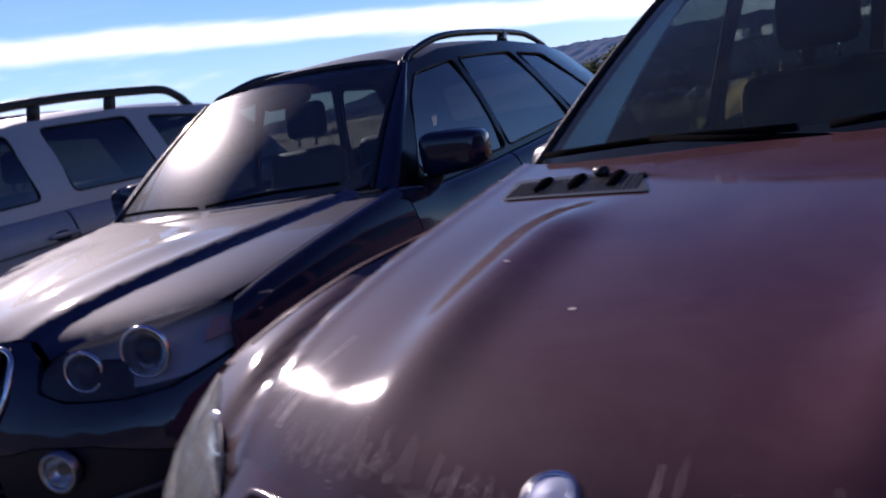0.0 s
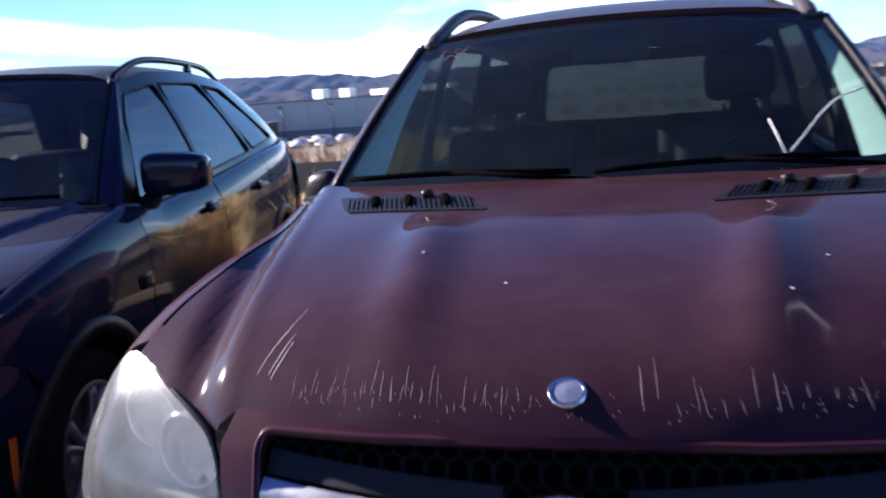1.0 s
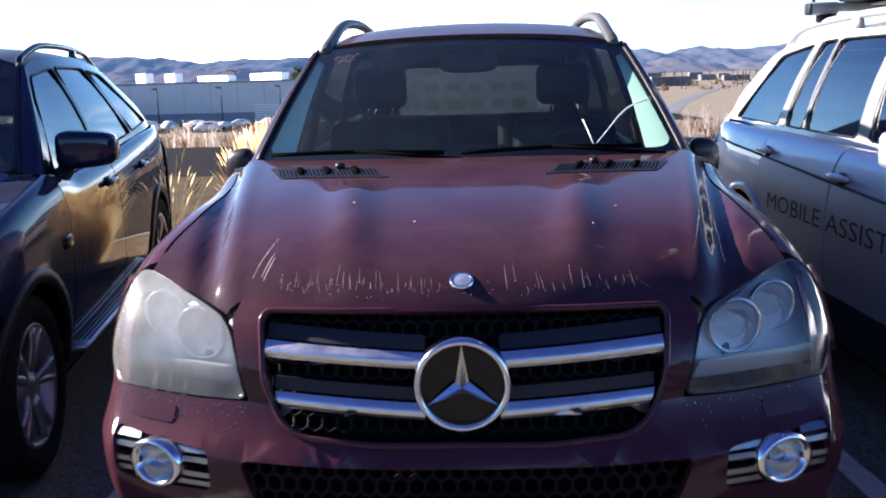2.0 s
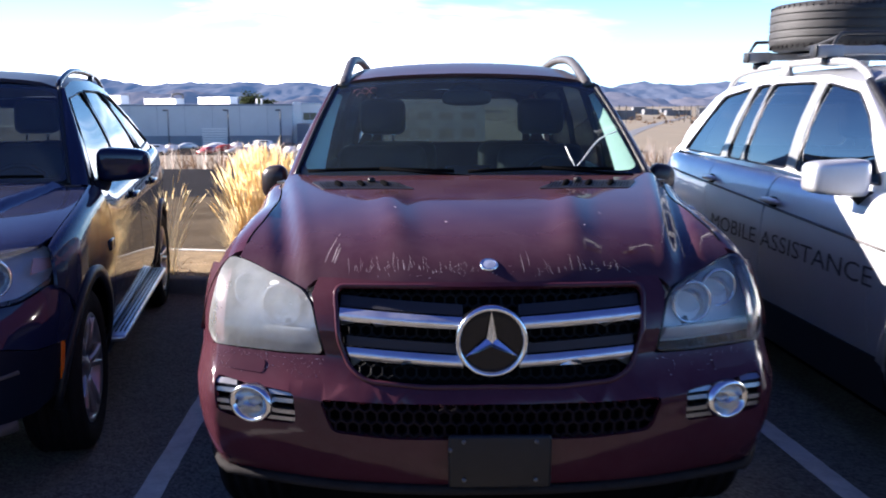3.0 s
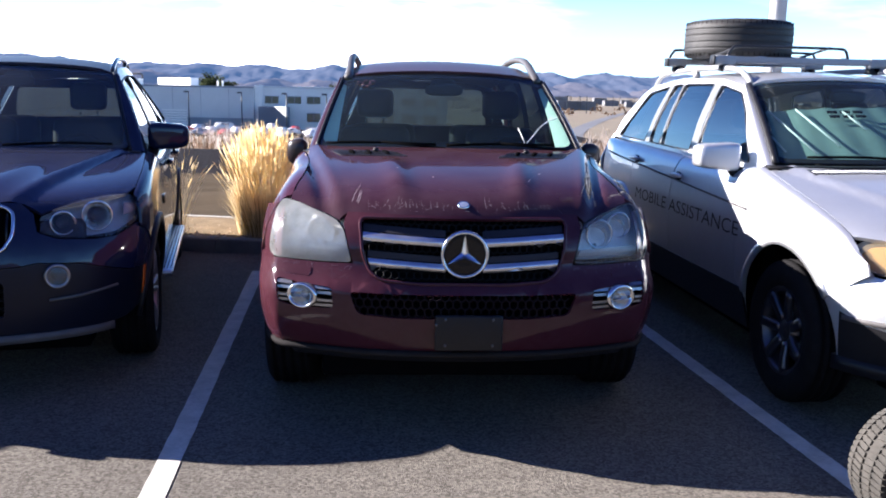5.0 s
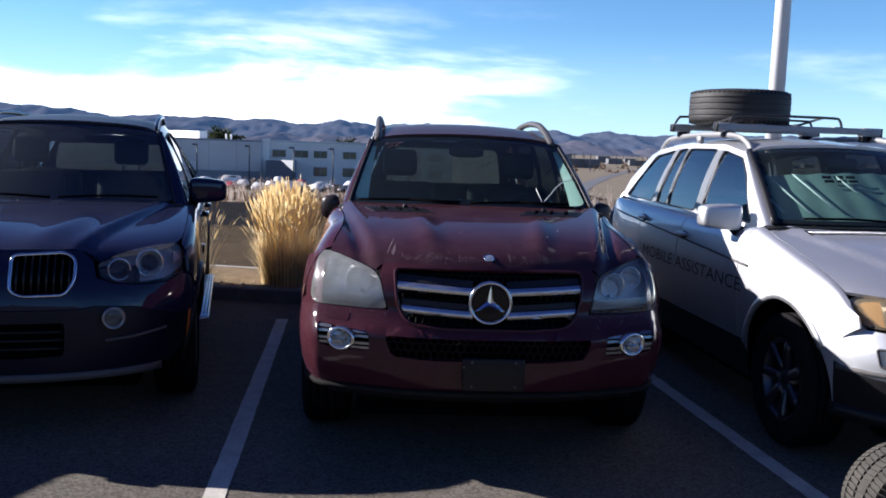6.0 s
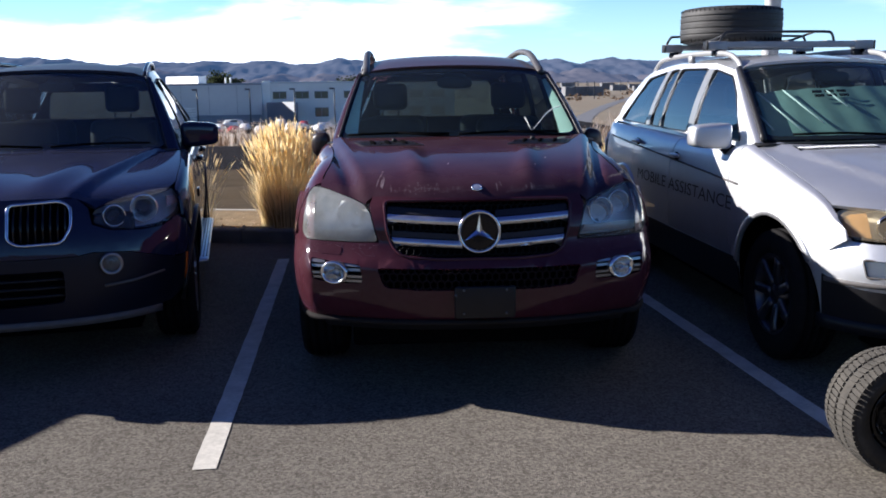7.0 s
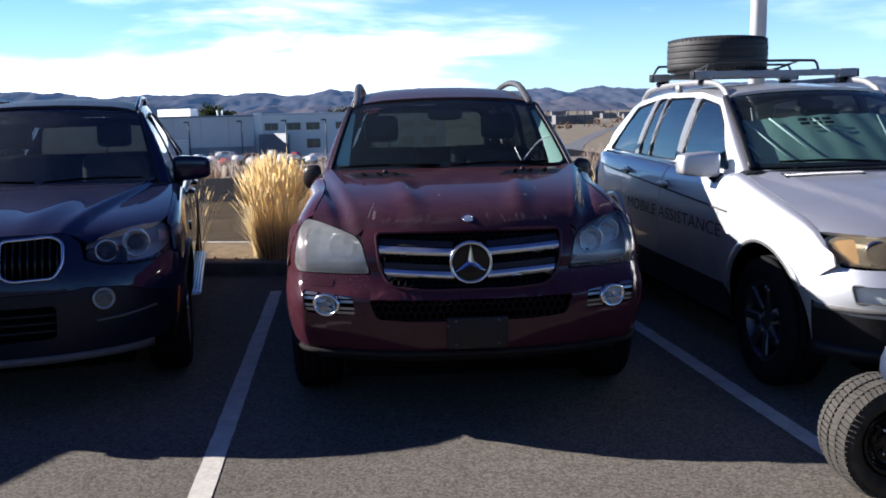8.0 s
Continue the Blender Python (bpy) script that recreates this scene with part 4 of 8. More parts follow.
    def bar(z_top, z_bot, x_in, x_out_top, x_out_bot, s):
        """A matt blade over a rounded chrome strip, with a thin dark gap between them."""
        mid = (z_top + z_bot) / 2 + 0.004
        rise = lambda x: 0.02 * (abs(x) - x_in) / (x_out_top - x_in)
        up = [(s * x_in, z_top + 0.010), (s * x_out_top, z_top + 0.030), (s * x_out_top, mid + 0.024), (s * x_in, mid + 0.004)]
        dn = [(s * x_in, mid - 0.002), (s * x_out_top, mid + 0.018), (s * x_out_bot, z_bot + 0.014), (s * x_in, z_bot - 0.004)]

        def flat(x, z):
            return B.nose(B.s_x(x), z) + Vector((0, 0.020 - 0.25 * (z_top + 0.01 + rise(x) - z), 0))

        def round_strip(x, z):
            v = (z - rise(x) - z_bot + 0.004) / (mid - z_bot + 0.002)
            return B.nose(B.s_x(x), z) + Vector((0, 0.010 - 0.011 * math.sin(math.pi * min(1, max(0, v))), 0))
        blade = part("grille_bar", sheet(up, flat, (), 0.06, 0.012, 0.03, (0, 1, 0.8)), BLADE_GREY, gr, "matt grey grille blade")
        part("chrome_strip", sheet(dn, round_strip, (), 0.06, 0.005, 0.03, (0, 1, 0.8), offset=0.002), CHROME_BAR, blade, "chrome bar")
    for s in (-1, 1):
        bar(0.955, 0.903, 0.085, 0.456, 0.455, s)
        bar(0.842, 0.790, 0.085, 0.432, 0.418, s)
    # round badge: ring with three tapered points
    m = Matrix.Translation((0, -0.012, 0.868))
    badge = part("badge_dish", moved(revolve([(0.098, 0.01), (0.09, 0.006), (0.05, 0.012), (0.001, 0.014)], 36), m), GLOSS_BLACK, gr)
    part("badge_ring", moved(revolve([(0.108, 0.03), (0.108, 0.0), (0.104, -0.008), (0.098, -0.009), (0.092, -0.003), (0.09, 0.012)], 48), m), CHROME, badge, "chrome ring")
    for a in (90, 210, 330):
        bm = bmesh.new()
        c, s = math.cos(radians(a)), math.sin(radians(a))
        tip = bm.verts.new((0.094 * c, 0.0, 0.094 * s))
        mid = bm.verts.new((0, -0.014, 0))
        l = bm.verts.new((0.017 * math.cos(radians(a + 60)), 0.002, 0.017 * math.sin(radians(a + 60))))
        r = bm.verts.new((0.017 * math.cos(radians(a - 60)), 0.002, 0.017 * math.sin(radians(a - 60))))
        bm.faces.new((mid, l, tip)), bm.faces.new((mid, tip, r)), bm.faces.new((l, r, tip))
        bmesh.ops.recalc_face_normals(bm, faces=bm.faces[:])
        part("badge_point", moved(bm, m), CHROME, badge, smooth=False)
    # lower mesh
    low = new("lower_grille")
    low.parent = root
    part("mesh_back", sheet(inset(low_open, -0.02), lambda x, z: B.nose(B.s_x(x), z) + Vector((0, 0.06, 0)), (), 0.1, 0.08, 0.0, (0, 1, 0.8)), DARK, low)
    lattice((-0.5, 0.5), (0.588, 0.70), lambda x, z: B.nose(B.s_x(x), z) + Vector((0, 0.012, 0)), 0.036, 0.0040, LOWER_MESH, low)
    # number plate holder, empty
    plate = part("plate_holder", rbox(0.30, 0.02, 0.165, (0.02, -0.085, 0.53), 0.012, (4, 0, 0)), PLASTIC, root, "empty black plate holder")
    for dx, dz in ((-0.105, 0.065), (0.105, 0.065), (-0.105, -0.055), (0.105, -0.055), (-0.145, 0.04)):
        part("plate_bolt", moved(revolve([(0.007, 0.004), (0.006, -0.004), (0.001, -0.005)], 8), Matrix.Translation((0.02 + dx, -0.097 - dz * 0.07, 0.53 + dz))), PLASTIC_GREY, plate)
    # skid lip
    lip = [B.nose(s, 0.435) + Vector((0, -0.012, 0)) for s in np.linspace(-B.s_y(0.46), B.s_y(0.46), 41)]
    part("skid_lip", sweep(lip, [(-0.02, -0.034), (0.002, -0.034), (0.004, -0.02), (-0.004, -0.012), (-0.02, -0.008)], up=(0, 0, 1)), SCUFFED_LIP, root, "dark scuffed skid lip")
    apron = [(-0.80, 0.345), (0.80, 0.345), (0.84, 0.42), (-0.84, 0.42)]
    part("front_apron", sheet(apron, lambda x, z: B.nose(B.s_x(x), 0.42) + Vector((0, 0.03 + 0.9 * (0.42 - z), z - 0.42)), (), 0.08, 0.04, 0.01, (0, 1, 0.7)), PLASTIC, root)
    # fog lamps
    for s in (-1, 1):
        fog = new("fog_lamp")
        fog.parent = root
        f = lambda x, z: B.nose(B.s_x(x), z) + Vector((0, 0.05, 0))
        part("fog_recess", sheet(inset(fog_open(s), -0.015), f, (), 0.06, 0.05, 0.0, (0, 1, 0.7)), DARK, fog)
        c = B.nose(B.s_x(s * 0.722), 0.668)
        m = pose(c.x, c.y + 0.008, c.z, 0, 0, s * 24) @ Matrix.Diagonal((1.18, 1, 0.92, 1))
        part("fog_ring", moved(revolve([(0.063, 0.03), (0.064, -0.008), (0.058, -0.017), (0.049, -0.012), (0.045, 0.012), (0.044, 0.03)], 36), m), CHROME, fog, "chrome ring")
        part("fog_reflector", moved(revolve([(0.046, 0.004), (0.038, 0.03), (0.001, 0.045)], 28), m), REFLECTOR, fog)
        part("fog_lens", moved(revolve([(0.046, 0.004), (0.03, -0.004), (0.001, -0.008)], 28), m), LENS_CLEAR, fog)
        part("fog_bulb", moved(revolve([(0.014, 0.03), (0.013, 0.008), (0.001, 0.003)], 14), m), CHROME_DULL, fog)
        for zc, xa, xb in ((0.694, 0.59, 0.672), (0.638, 0.585, 0.676), (0.708, 0.772, 0.846), (0.652, 0.772, 0.842)):
            for up in (-0.009, 0.013):
                o = [(s * xa, zc + up - 0.007), (s * xb, zc + up - 0.006), (s * xb, zc + up + 0.006), (s * xa, zc + up + 0.006)]
                part("fog_wing", sheet(o, lambda x, z: B.nose(B.s_x(x), z) + Vector((0, 0.008, 0)), (), 0.03, 0.02, 0.03, (0, 1, 0.7)), WING_CHROME, fog, "dull chrome wing bar")
    # headlamps
    hl = [(0.503, 0.818), (0.541, 0.955), (0.575, 0.992), (0.635, 1.014), (0.70, 1.032), (0.75, 1.047), (0.80, 1.057), (0.85, 1.062), (0.874, 1.02), (0.886, 0.91), (0.889, 0.84), (0.862, 0.816), (0.75, 0.815), (0.62, 0.814)]
    for s in (-1, 1):
        lamp = new("headlamp")
        lamp.parent = root
        hs = [(x, z) for x, z in hl]
        conv = [(B.s_x(x), z) for x, z in round_corners(hs, 0.02, 3)]
        part("lamp_body", sheet(conv, lambda u, v: B.nose(u, v) + Vector((-0.015, 0.10, 0)), (), 0.05, 0.05, 0.0, (0, 1.2, 0.8), mirror=s < 0), LAMP_GREY, lamp)
        rim = [B.nose(u, v) for u, v in conv]
        part("lamp_rim", sweep([Vector((p.x * s, p.y + 0.006, p.z)) for p in rim], circle_section(0.006, 6), closed=True, up=(0, 1, 0)), GLOSS_BLACK, lamp)
        for x, z, r in ((0.772, 0.966, 0.056), (0.662, 0.934, 0.062)):
            c = B.nose(B.s_x(x), z)
            ring_lamp("lamp_bowl", (s * (c.x - 0.01), c.y + 0.07, c.z), r, 0.05, lamp, CHROME, True, (0, 0, s * 14), LENS_HAZE_MILD)
        o = [(B.s_x(x), z) for x, z in ((0.53, 0.835), (0.55, 0.872), (0.84, 0.878), (0.85, 0.835))]
        part("indicator", sheet(o, lambda u, v: B.nose(u, v) + Vector((0, 0.05, 0)), (), 0.05, 0.02, 0.02, (0, 1.2, 0.8), mirror=s < 0), LAMP_SMOKE, lamp)
        part("lamp_lens", sheet(conv, B.nose, (), 0.05, 0.05, 0.0, (0, 1.2, 0.8), mirror=s < 0, offset=0.006), LENS_HAZE_LIT if s < 0 else LENS_HAZE_MILD, lamp, "hazed milky lens with sunlit brightness put in" if s < 0 else "dull clear lens")
        # the fender's leading corner, round the lamp's outer edge
        o = [(0.864, 0.812), (0.8915, 0.838), (0.8885, 0.91), (0.8765, 1.02), (0.868, 1.04), (("y", 0.27), 1.025), (("y", 0.31), 0.97), (("y", 0.34), 0.90), (("y", 0.36), 0.79), (0.905, 0.80)]
        B.nose_piece("fender_corner", o, PAINT_RED_DIRTY, root, "", s, 0.04, 0.05, 0.012, 0.002)
        B.nose_piece("corner_filler", [(0.84, 0.80), (0.845, 1.035), (("y", 0.26), 1.02), (("y", 0.45), 0.94), (("y", 0.5), 0.80)], PAINT_RED_DIRTY, root, "", s, 0.05, 0.05, 0.004, -0.012)
        # washer flap under the lamp
        o = round_corners([(0.685, 0.785), (0.80, 0.79), (0.805, 0.752), (0.69, 0.748)], 0.012)
        part("washer_flap", sheet([(B.s_x(x), z) for x, z in o], B.nose, (), 0.05, 0.03, 0.008, (0, 1.2, 0.8), mirror=s < 0, offset=0.003), PAINT_RED_DIRTY, bumper)
    # hood
    fr = []
    for x in np.linspace(0, 0.46, 9):
        fr.append((x, B.nose(B.s_x(x), 1.03).y + 0.002))
    fr += [(0.525, B.nose(B.s_x(0.525), 1.026).y + 0.004)]
    fr += [(x, B.nose(B.s_x(x), z).y + 0.008) for x, z in hl[2:7]]
    rear = [(B.hood_edge(y) - 0.004, y) for y in (0.47, 0.65, 0.8, 0.95, 1.1, 1.24)] + [(0.76, 1.26), (0.6, 1.20), (0.4, 1.165), (0.2, 1.148), (0.0, 1.142)]
    right = fr + rear
    left = [(-x, y) for x, y in reversed(right) if x > 1e-6]
    hood = part("hood", sheet(right + left, B.hood, (), 0.02, 0.03, 0.02, (0, 1.0, 0.3)), PAINT_RED, root, "dusty burgundy hood with scraped front edge")
    cowl_pts = [(-0.83, 1.23), (-0.6, 1.17), (-0.3, 1.135), (0, 1.12), (0.3, 1.135), (0.6, 1.17), (0.83, 1.23), (0.8, 1.36), (0.4, 1.26), (0, 1.21), (-0.4, 1.26), (-0.8, 1.36)]
    part("cowl", sheet(cowl_pts, lambda x, y: Vector((x, y, 1.248 - 0.02 * abs(x))), (), 0.1, 0.1, 0.01, (0, 1.0, 0.3)), PLASTIC, root)
    # shut lines between hood and fenders
    for s in (-1, 1):
        pts = [B.hood(s * (B.hood_edge(y) - 0.003), y) + Vector((0, 0, 0.001)) for y in np.linspace(0.40, 1.22, 60)]
        part("shut_line", sweep(pts, [(-0.0032, -0.004), (0.0032, -0.004), (0.0026, 0.0006), (-0.0026, 0.0006)]), DARK, hood)
    # hood vents with washer nozzles
    for s in (-1, 1):
        o = round_corners([(0.235, 0.862), (0.60, 0.93), (0.665, 1.085), (0.33, 1.02)], 0.02)
        v = part("hood_vent", sheet([(s * x, y) for x, y in o], B.hood, (), 0.05, 0.05, 0.006, (0, 1.0, 0.3), offset=0.003), PLASTIC, hood, "black mesh hood vent")
        for i in range(26):
            x = 0.275 + i * 0.0128
            ya, yb = 0.885 + (x - 0.27) * 0.18, 1.0 + (x - 0.33) * 0.18
            p, q = B.hood(s * x, ya), B.hood(s * (x + 0.03), yb)
            part("vent_rib", sweep([p + Vector((0, 0, 0.003)), q + Vector((0, 0, 0.003))], [(-0.002, -0.002), (0.002, -0.002), (0.001, 0.002), (-0.001, 0.002)]), DARK, v)
        # near-black blobs put in for the shaded mouths of the vent
        for x in (0.36, 0.455, 0.545):
            p = B.hood(s * x, 0.965 + (x - 0.36) * 0.15)
            bm = blob(0.013, 0.056, 0.012, 0.8, 14, 8)
            part("vent_scoop", moved(bm, pose(p.x, p.y + 0.012, p.z + 0.003, 5, 0, -s * 16)), DARK, v)
        p = B.hood(s * 0.415, 1.0)
        part("washer_nozzle", moved(blob(0.016, 0.014, 0.012, 0.8, 12, 8), Matrix.Translation((p.x, p.y + 0.02, p.z + 0.012))), PLASTIC, v)
    # hood badge
    p = B.hood(0, 0.135)
    n = Matrix.Translation(p + Vector((0, 0.0, 0.001))) @ pose(0, 0, 0, -62, 0, 0)
    hb = part("hood_badge", moved(revolve([(0.028, 0.004), (0.027, -0.002), (0.0235, -0.003), (0.022, -0.001)], 28), n), CHROME, hood, "small round chrome hood badge")
    part("badge_face", moved(revolve([(0.023, -0.001), (0.001, -0.003)], 24), n), material("badge_blue", (0.34, 0.38, 0.50), 0.3, 0.5, 20, 0.1), hb)
    # scrapes across the hood's leading edge
    rnd = random.Random(4)
    bm = bmesh.new()

    def scrape(x, y, length, w, slant=0.0):
        pts = []
        for i in range(7):
            t = i / 6
            jx = x + slant * t + rnd.uniform(-0.0006, 0.0006)
            pts.append((B.hood(jx, y + length * t), w * (0.35 + 0.65 * math.sin(math.pi * min(0.95, t + 0.08)))))
        rows = [(bm.verts.new(q + Vector((-ww, 0, 0.0012))), bm.verts.new(q + Vector((ww, 0, 0.0012)))) for q, ww in pts]
        for a, b in zip(rows, rows[1:]):
            bm.faces.new((a[0], a[1], b[1], b[0]))
    for i in range(40):
        x = -0.43 + 0.38 * (i + rnd.random() * 0.9) / 40
        y0 = B.nose(B.s_x(x), 1.03).y + rnd.uniform(0.022, 0.04)
        scrape(x, y0, rnd.choice((0.012, 0.02, 0.03, 0.05)) * rnd.uniform(0.7, 1.2), rnd.uniform(0.00016, 0.00036), rnd.uniform(-0.006, 0.002))
    for i in range(15):
        x = 0.10 + 0.31 * (i + rnd.random() * 0.8) / 15
        y0 = B.nose(B.s_x(x), 1.03).y + rnd.uniform(0.02, 0.045)
        scrape(x, y0, rnd.choice((0.02, 0.035, 0.06)) * rnd.uniform(0.8, 1.2), rnd.uniform(0.0002, 0.0004), rnd.uniform(-0.008, 0.001))
    scrape(-0.508, 0.205, 0.155, 0.0008, 0.034)
    scrape(-0.485, 0.20, 0.085, 0.0010, 0.016)
    scrape(-0.478, 0.19, 0.075, 0.0011, 0.014)
    for i in range(70):
        x = rnd.uniform(-0.46, 0.46)
        y0 = B.nose(B.s_x(x), 1.03).y + rnd.uniform(0.012, 0.05)
        scrape(x, y0, rnd.uniform(0.001, 0.0025), rnd.uniform(0.0003, 0.0008))
    for x, y in ((-0.127, 0.41), (0.41, 0.52), (0.33, 0.36), (-0.3, 0.52)):
        scrape(x, y, 0.007, 0.003)
    bmesh.ops.recalc_face_normals(bm, faces=bm.faces[:])
    tagged(part("scratch", bm, SCUFF, hood, "pale scrapes through the paint", smooth=False), kind="stuff")
    # stone chips in the bumper under the lamps
    bm = bmesh.new()
    for i in range(260):
        x, z = rnd.uniform(0.50, 0.87) * (-1 if i % 4 else 1), 0.803 - 0.055 * rnd.random() ** 1.6
        p = B.nose(B.s_x(x), z) + Vector((0, -0.0022, 0))
        r = rnd.uniform(0.0005, 0.0019)
        a0 = rnd.uniform(0, 6)
        bm.faces.new([bm.verts.new(p + Vector((r * math.cos(a0 + k * 1.57) * rnd.uniform(0.6, 1.3), 0, r * math.sin(a0 + k * 1.57)))) for k in range(4)])
    bmesh.ops.recalc_face_normals(bm, faces=bm.faces[:])
    tagged(part("stone_chip", bm, SCUFF, bumper, "pale stone chips in the paint", smooth=False), kind="stuff")
    # sides
    fender = [(0.325, 0.83), (0.335, 0.95), (0.345, 1.03), (0.36, None), (0.45, None)] + [(y, None) for y in (0.6, 0.75, 0.9, 1.05, 1.2, 1.30)] + [(1.36, 1.0), (1.365, 0.34), (1.29, 0.34)] + B.arch(AF, WR, 0.425, 2, 132, 14)
    B.side_panel("front_fender", fender, PAINT_RED_DIRTY, root)
    B.side_panel("front_door", [(1.373, 1.0), (1.32, None), (1.7, None), (2.1, None), (2.46, None), (2.47, 0.34), (1.375, 0.34)], PAINT_RED, root)
    B.side_panel("rear_door", [(2.478, None), (2.9, None), (3.3, None), (3.6, None), (3.6, 0.85)] + B.arch(AR, WR, 0.43, 145, 182, 6) + [(3.5, 0.34), (2.478, 0.34)], PAINT_RED, root)
    B.side_panel("rear_quarter", [(3.608, None), (4.0, None), (4.5, None), (4.95, None), (4.95, 0.4), (4.4, 0.36)] + B.arch(AR, WR, 0.43, 0, 142, 12) + [(3.608, 0.86)], PAINT_RED, root)
    B.side_panel("sill", [(1.3, 0.335), (3.5, 0.335), (3.5, 0.24), (1.3, 0.24)], PLASTIC_GREY, root)
    green = [(1.33, 1.16), (1.6, 1.37), (1.98, 1.638), (2.4, 1.715), (3.2, 1.735), (4.2, 1.70), (4.62, 1.645), (4.9, 1.19), (4.0, 1.185), (2.5, 1.145), (1.5, 1.13)]
    wins = [[(1.52, 1.18), (1.90, 1.50), (2.08, 1.61), (2.5, 1.655), (2.42, 1.18)], [(2.52, 1.18), (2.6, 1.66), (3.35, 1.66), (3.4, 1.2)], [(3.52, 1.21), (3.48, 1.65), (4.2, 1.62), (4.5, 1.24)]]
    greenhouse(root, B, green, wins, PAINT_RED, GLASS_SIDE, PAINT_RED, GLASS_WS, 0.034, TRIM_TAN, GLASS_DOOR, ROOF_RED)
    roof_rail(root, B, 1.97, 4.4, 0.085, RAIL_DARK, 0.93, 0.025, (), 0.024, 0.5)
    rear_end(root, B, PAINT_RED, 0.45, [(-0.60, 1.24), (0.60, 1.24), (0.52, 1.60), (-0.52, 1.60)])
    under_body(root, B, 0.2, [(AF, 0.43), (AR, 0.43)], 0.9)
    interior(root, B, 1.36, 1.19, 2.15, 0.46, LEATHER, 0.76, 1, 0.45)
    for s in (-1, 1):
        wing_mirror(root, (0.90, 1.58, 1.195), MIRROR_SHELL, s, (0.064, 0.05, 0.082), (0.84, 1.64, 1.10), PLASTIC, 0.68)
        for y in (AF, AR):
            wheel(root, s * 0.835, y, WR, 0.245, 0.26, 5, ALLOY_SHADED, s, 0, True)
    # wipers
    for a, b, park in (((-0.70, 1.262, 1.273), (-0.08, 1.155, 1.278), (0.03, 1.125, 1.25)), ((-0.02, 1.150, 1.276), (0.60, 1.225, 1.280), (0.68, 1.21, 1.25))):
        A, Bb = Vector(a), Vector(b)
        w = part("wiper", sweep(spline([A, A.lerp(Bb, 0.5) + Vector((0, -0.008, 0.008)), Bb], 4), [(-0.008, -0.006), (0.008, -0.006), (0.004, 0.008), (-0.004, 0.008)]), DARK, root)
        mid = A.lerp(Bb, 0.5) + Vector((0, -0.008, 0.012))
        part("wiper_arm", sweep([Vector(park), mid], [(-0.012, -0.004), (0.012, -0.004), (0.008, 0.008), (-0.008, 0.008)]), DARK, w)
    # white crack in the windscreen
    cord = [B.glass_front(u, v, -0.002) for u, v in ((0.60, 0.075), (0.67, 0.16), (0.75, 0.26), (0.84, 0.345), (0.945, 0.40))]
    part("windscreen_crack", sweep(spline(cord, 5), circle_section(0.0021, 6), scale=lambda q: 0.8 + 0.8 * q), WHITE_CORD, root, "white crack across the windscreen")
    stick = [B.glass_front(u, v, -0.002) for u, v in ((0.565, 0.24), (0.575, 0.16), (0.585, 0.05))]
    part("windscreen_crack", sweep(stick, circle_section(0.0022, 6)), WHITE_CORD, root)
    # red chalk marks at the windscreen's upper corner, not readable
    for i, (u0, u1, v) in enumerate(((-0.84, -0.78, 0.86), (-0.77, -0.73, 0.87), (-0.72, -0.66, 0.865), (-0.80, -0.74, 0.81), (-0.73, -0.69, 0.815))):
        a, b = B.glass_front(u0, v, -0.003), B.glass_front(u1, v + 0.012, -0.003)
        part("chalk_mark", sweep([a, a.lerp(b, 0.5) + Vector((0, 0, 0.012)), b], [(-0.0018, -0.001), (0.0018, -0.001), (0.0018, 0.001), (-0.0018, 0.001)]), CHALK, root)
    return root


RAIL_DARK = material("satin_rail", (0.045, 0.042, 0.042), 0.4, 0.2, 10.0, 0.15, dust=0.12)
CHALK = material("red_chalk", (0.55, 0.25, 0.26), 0.8, 0.0, 40, 0.3)
burgundy_suv()


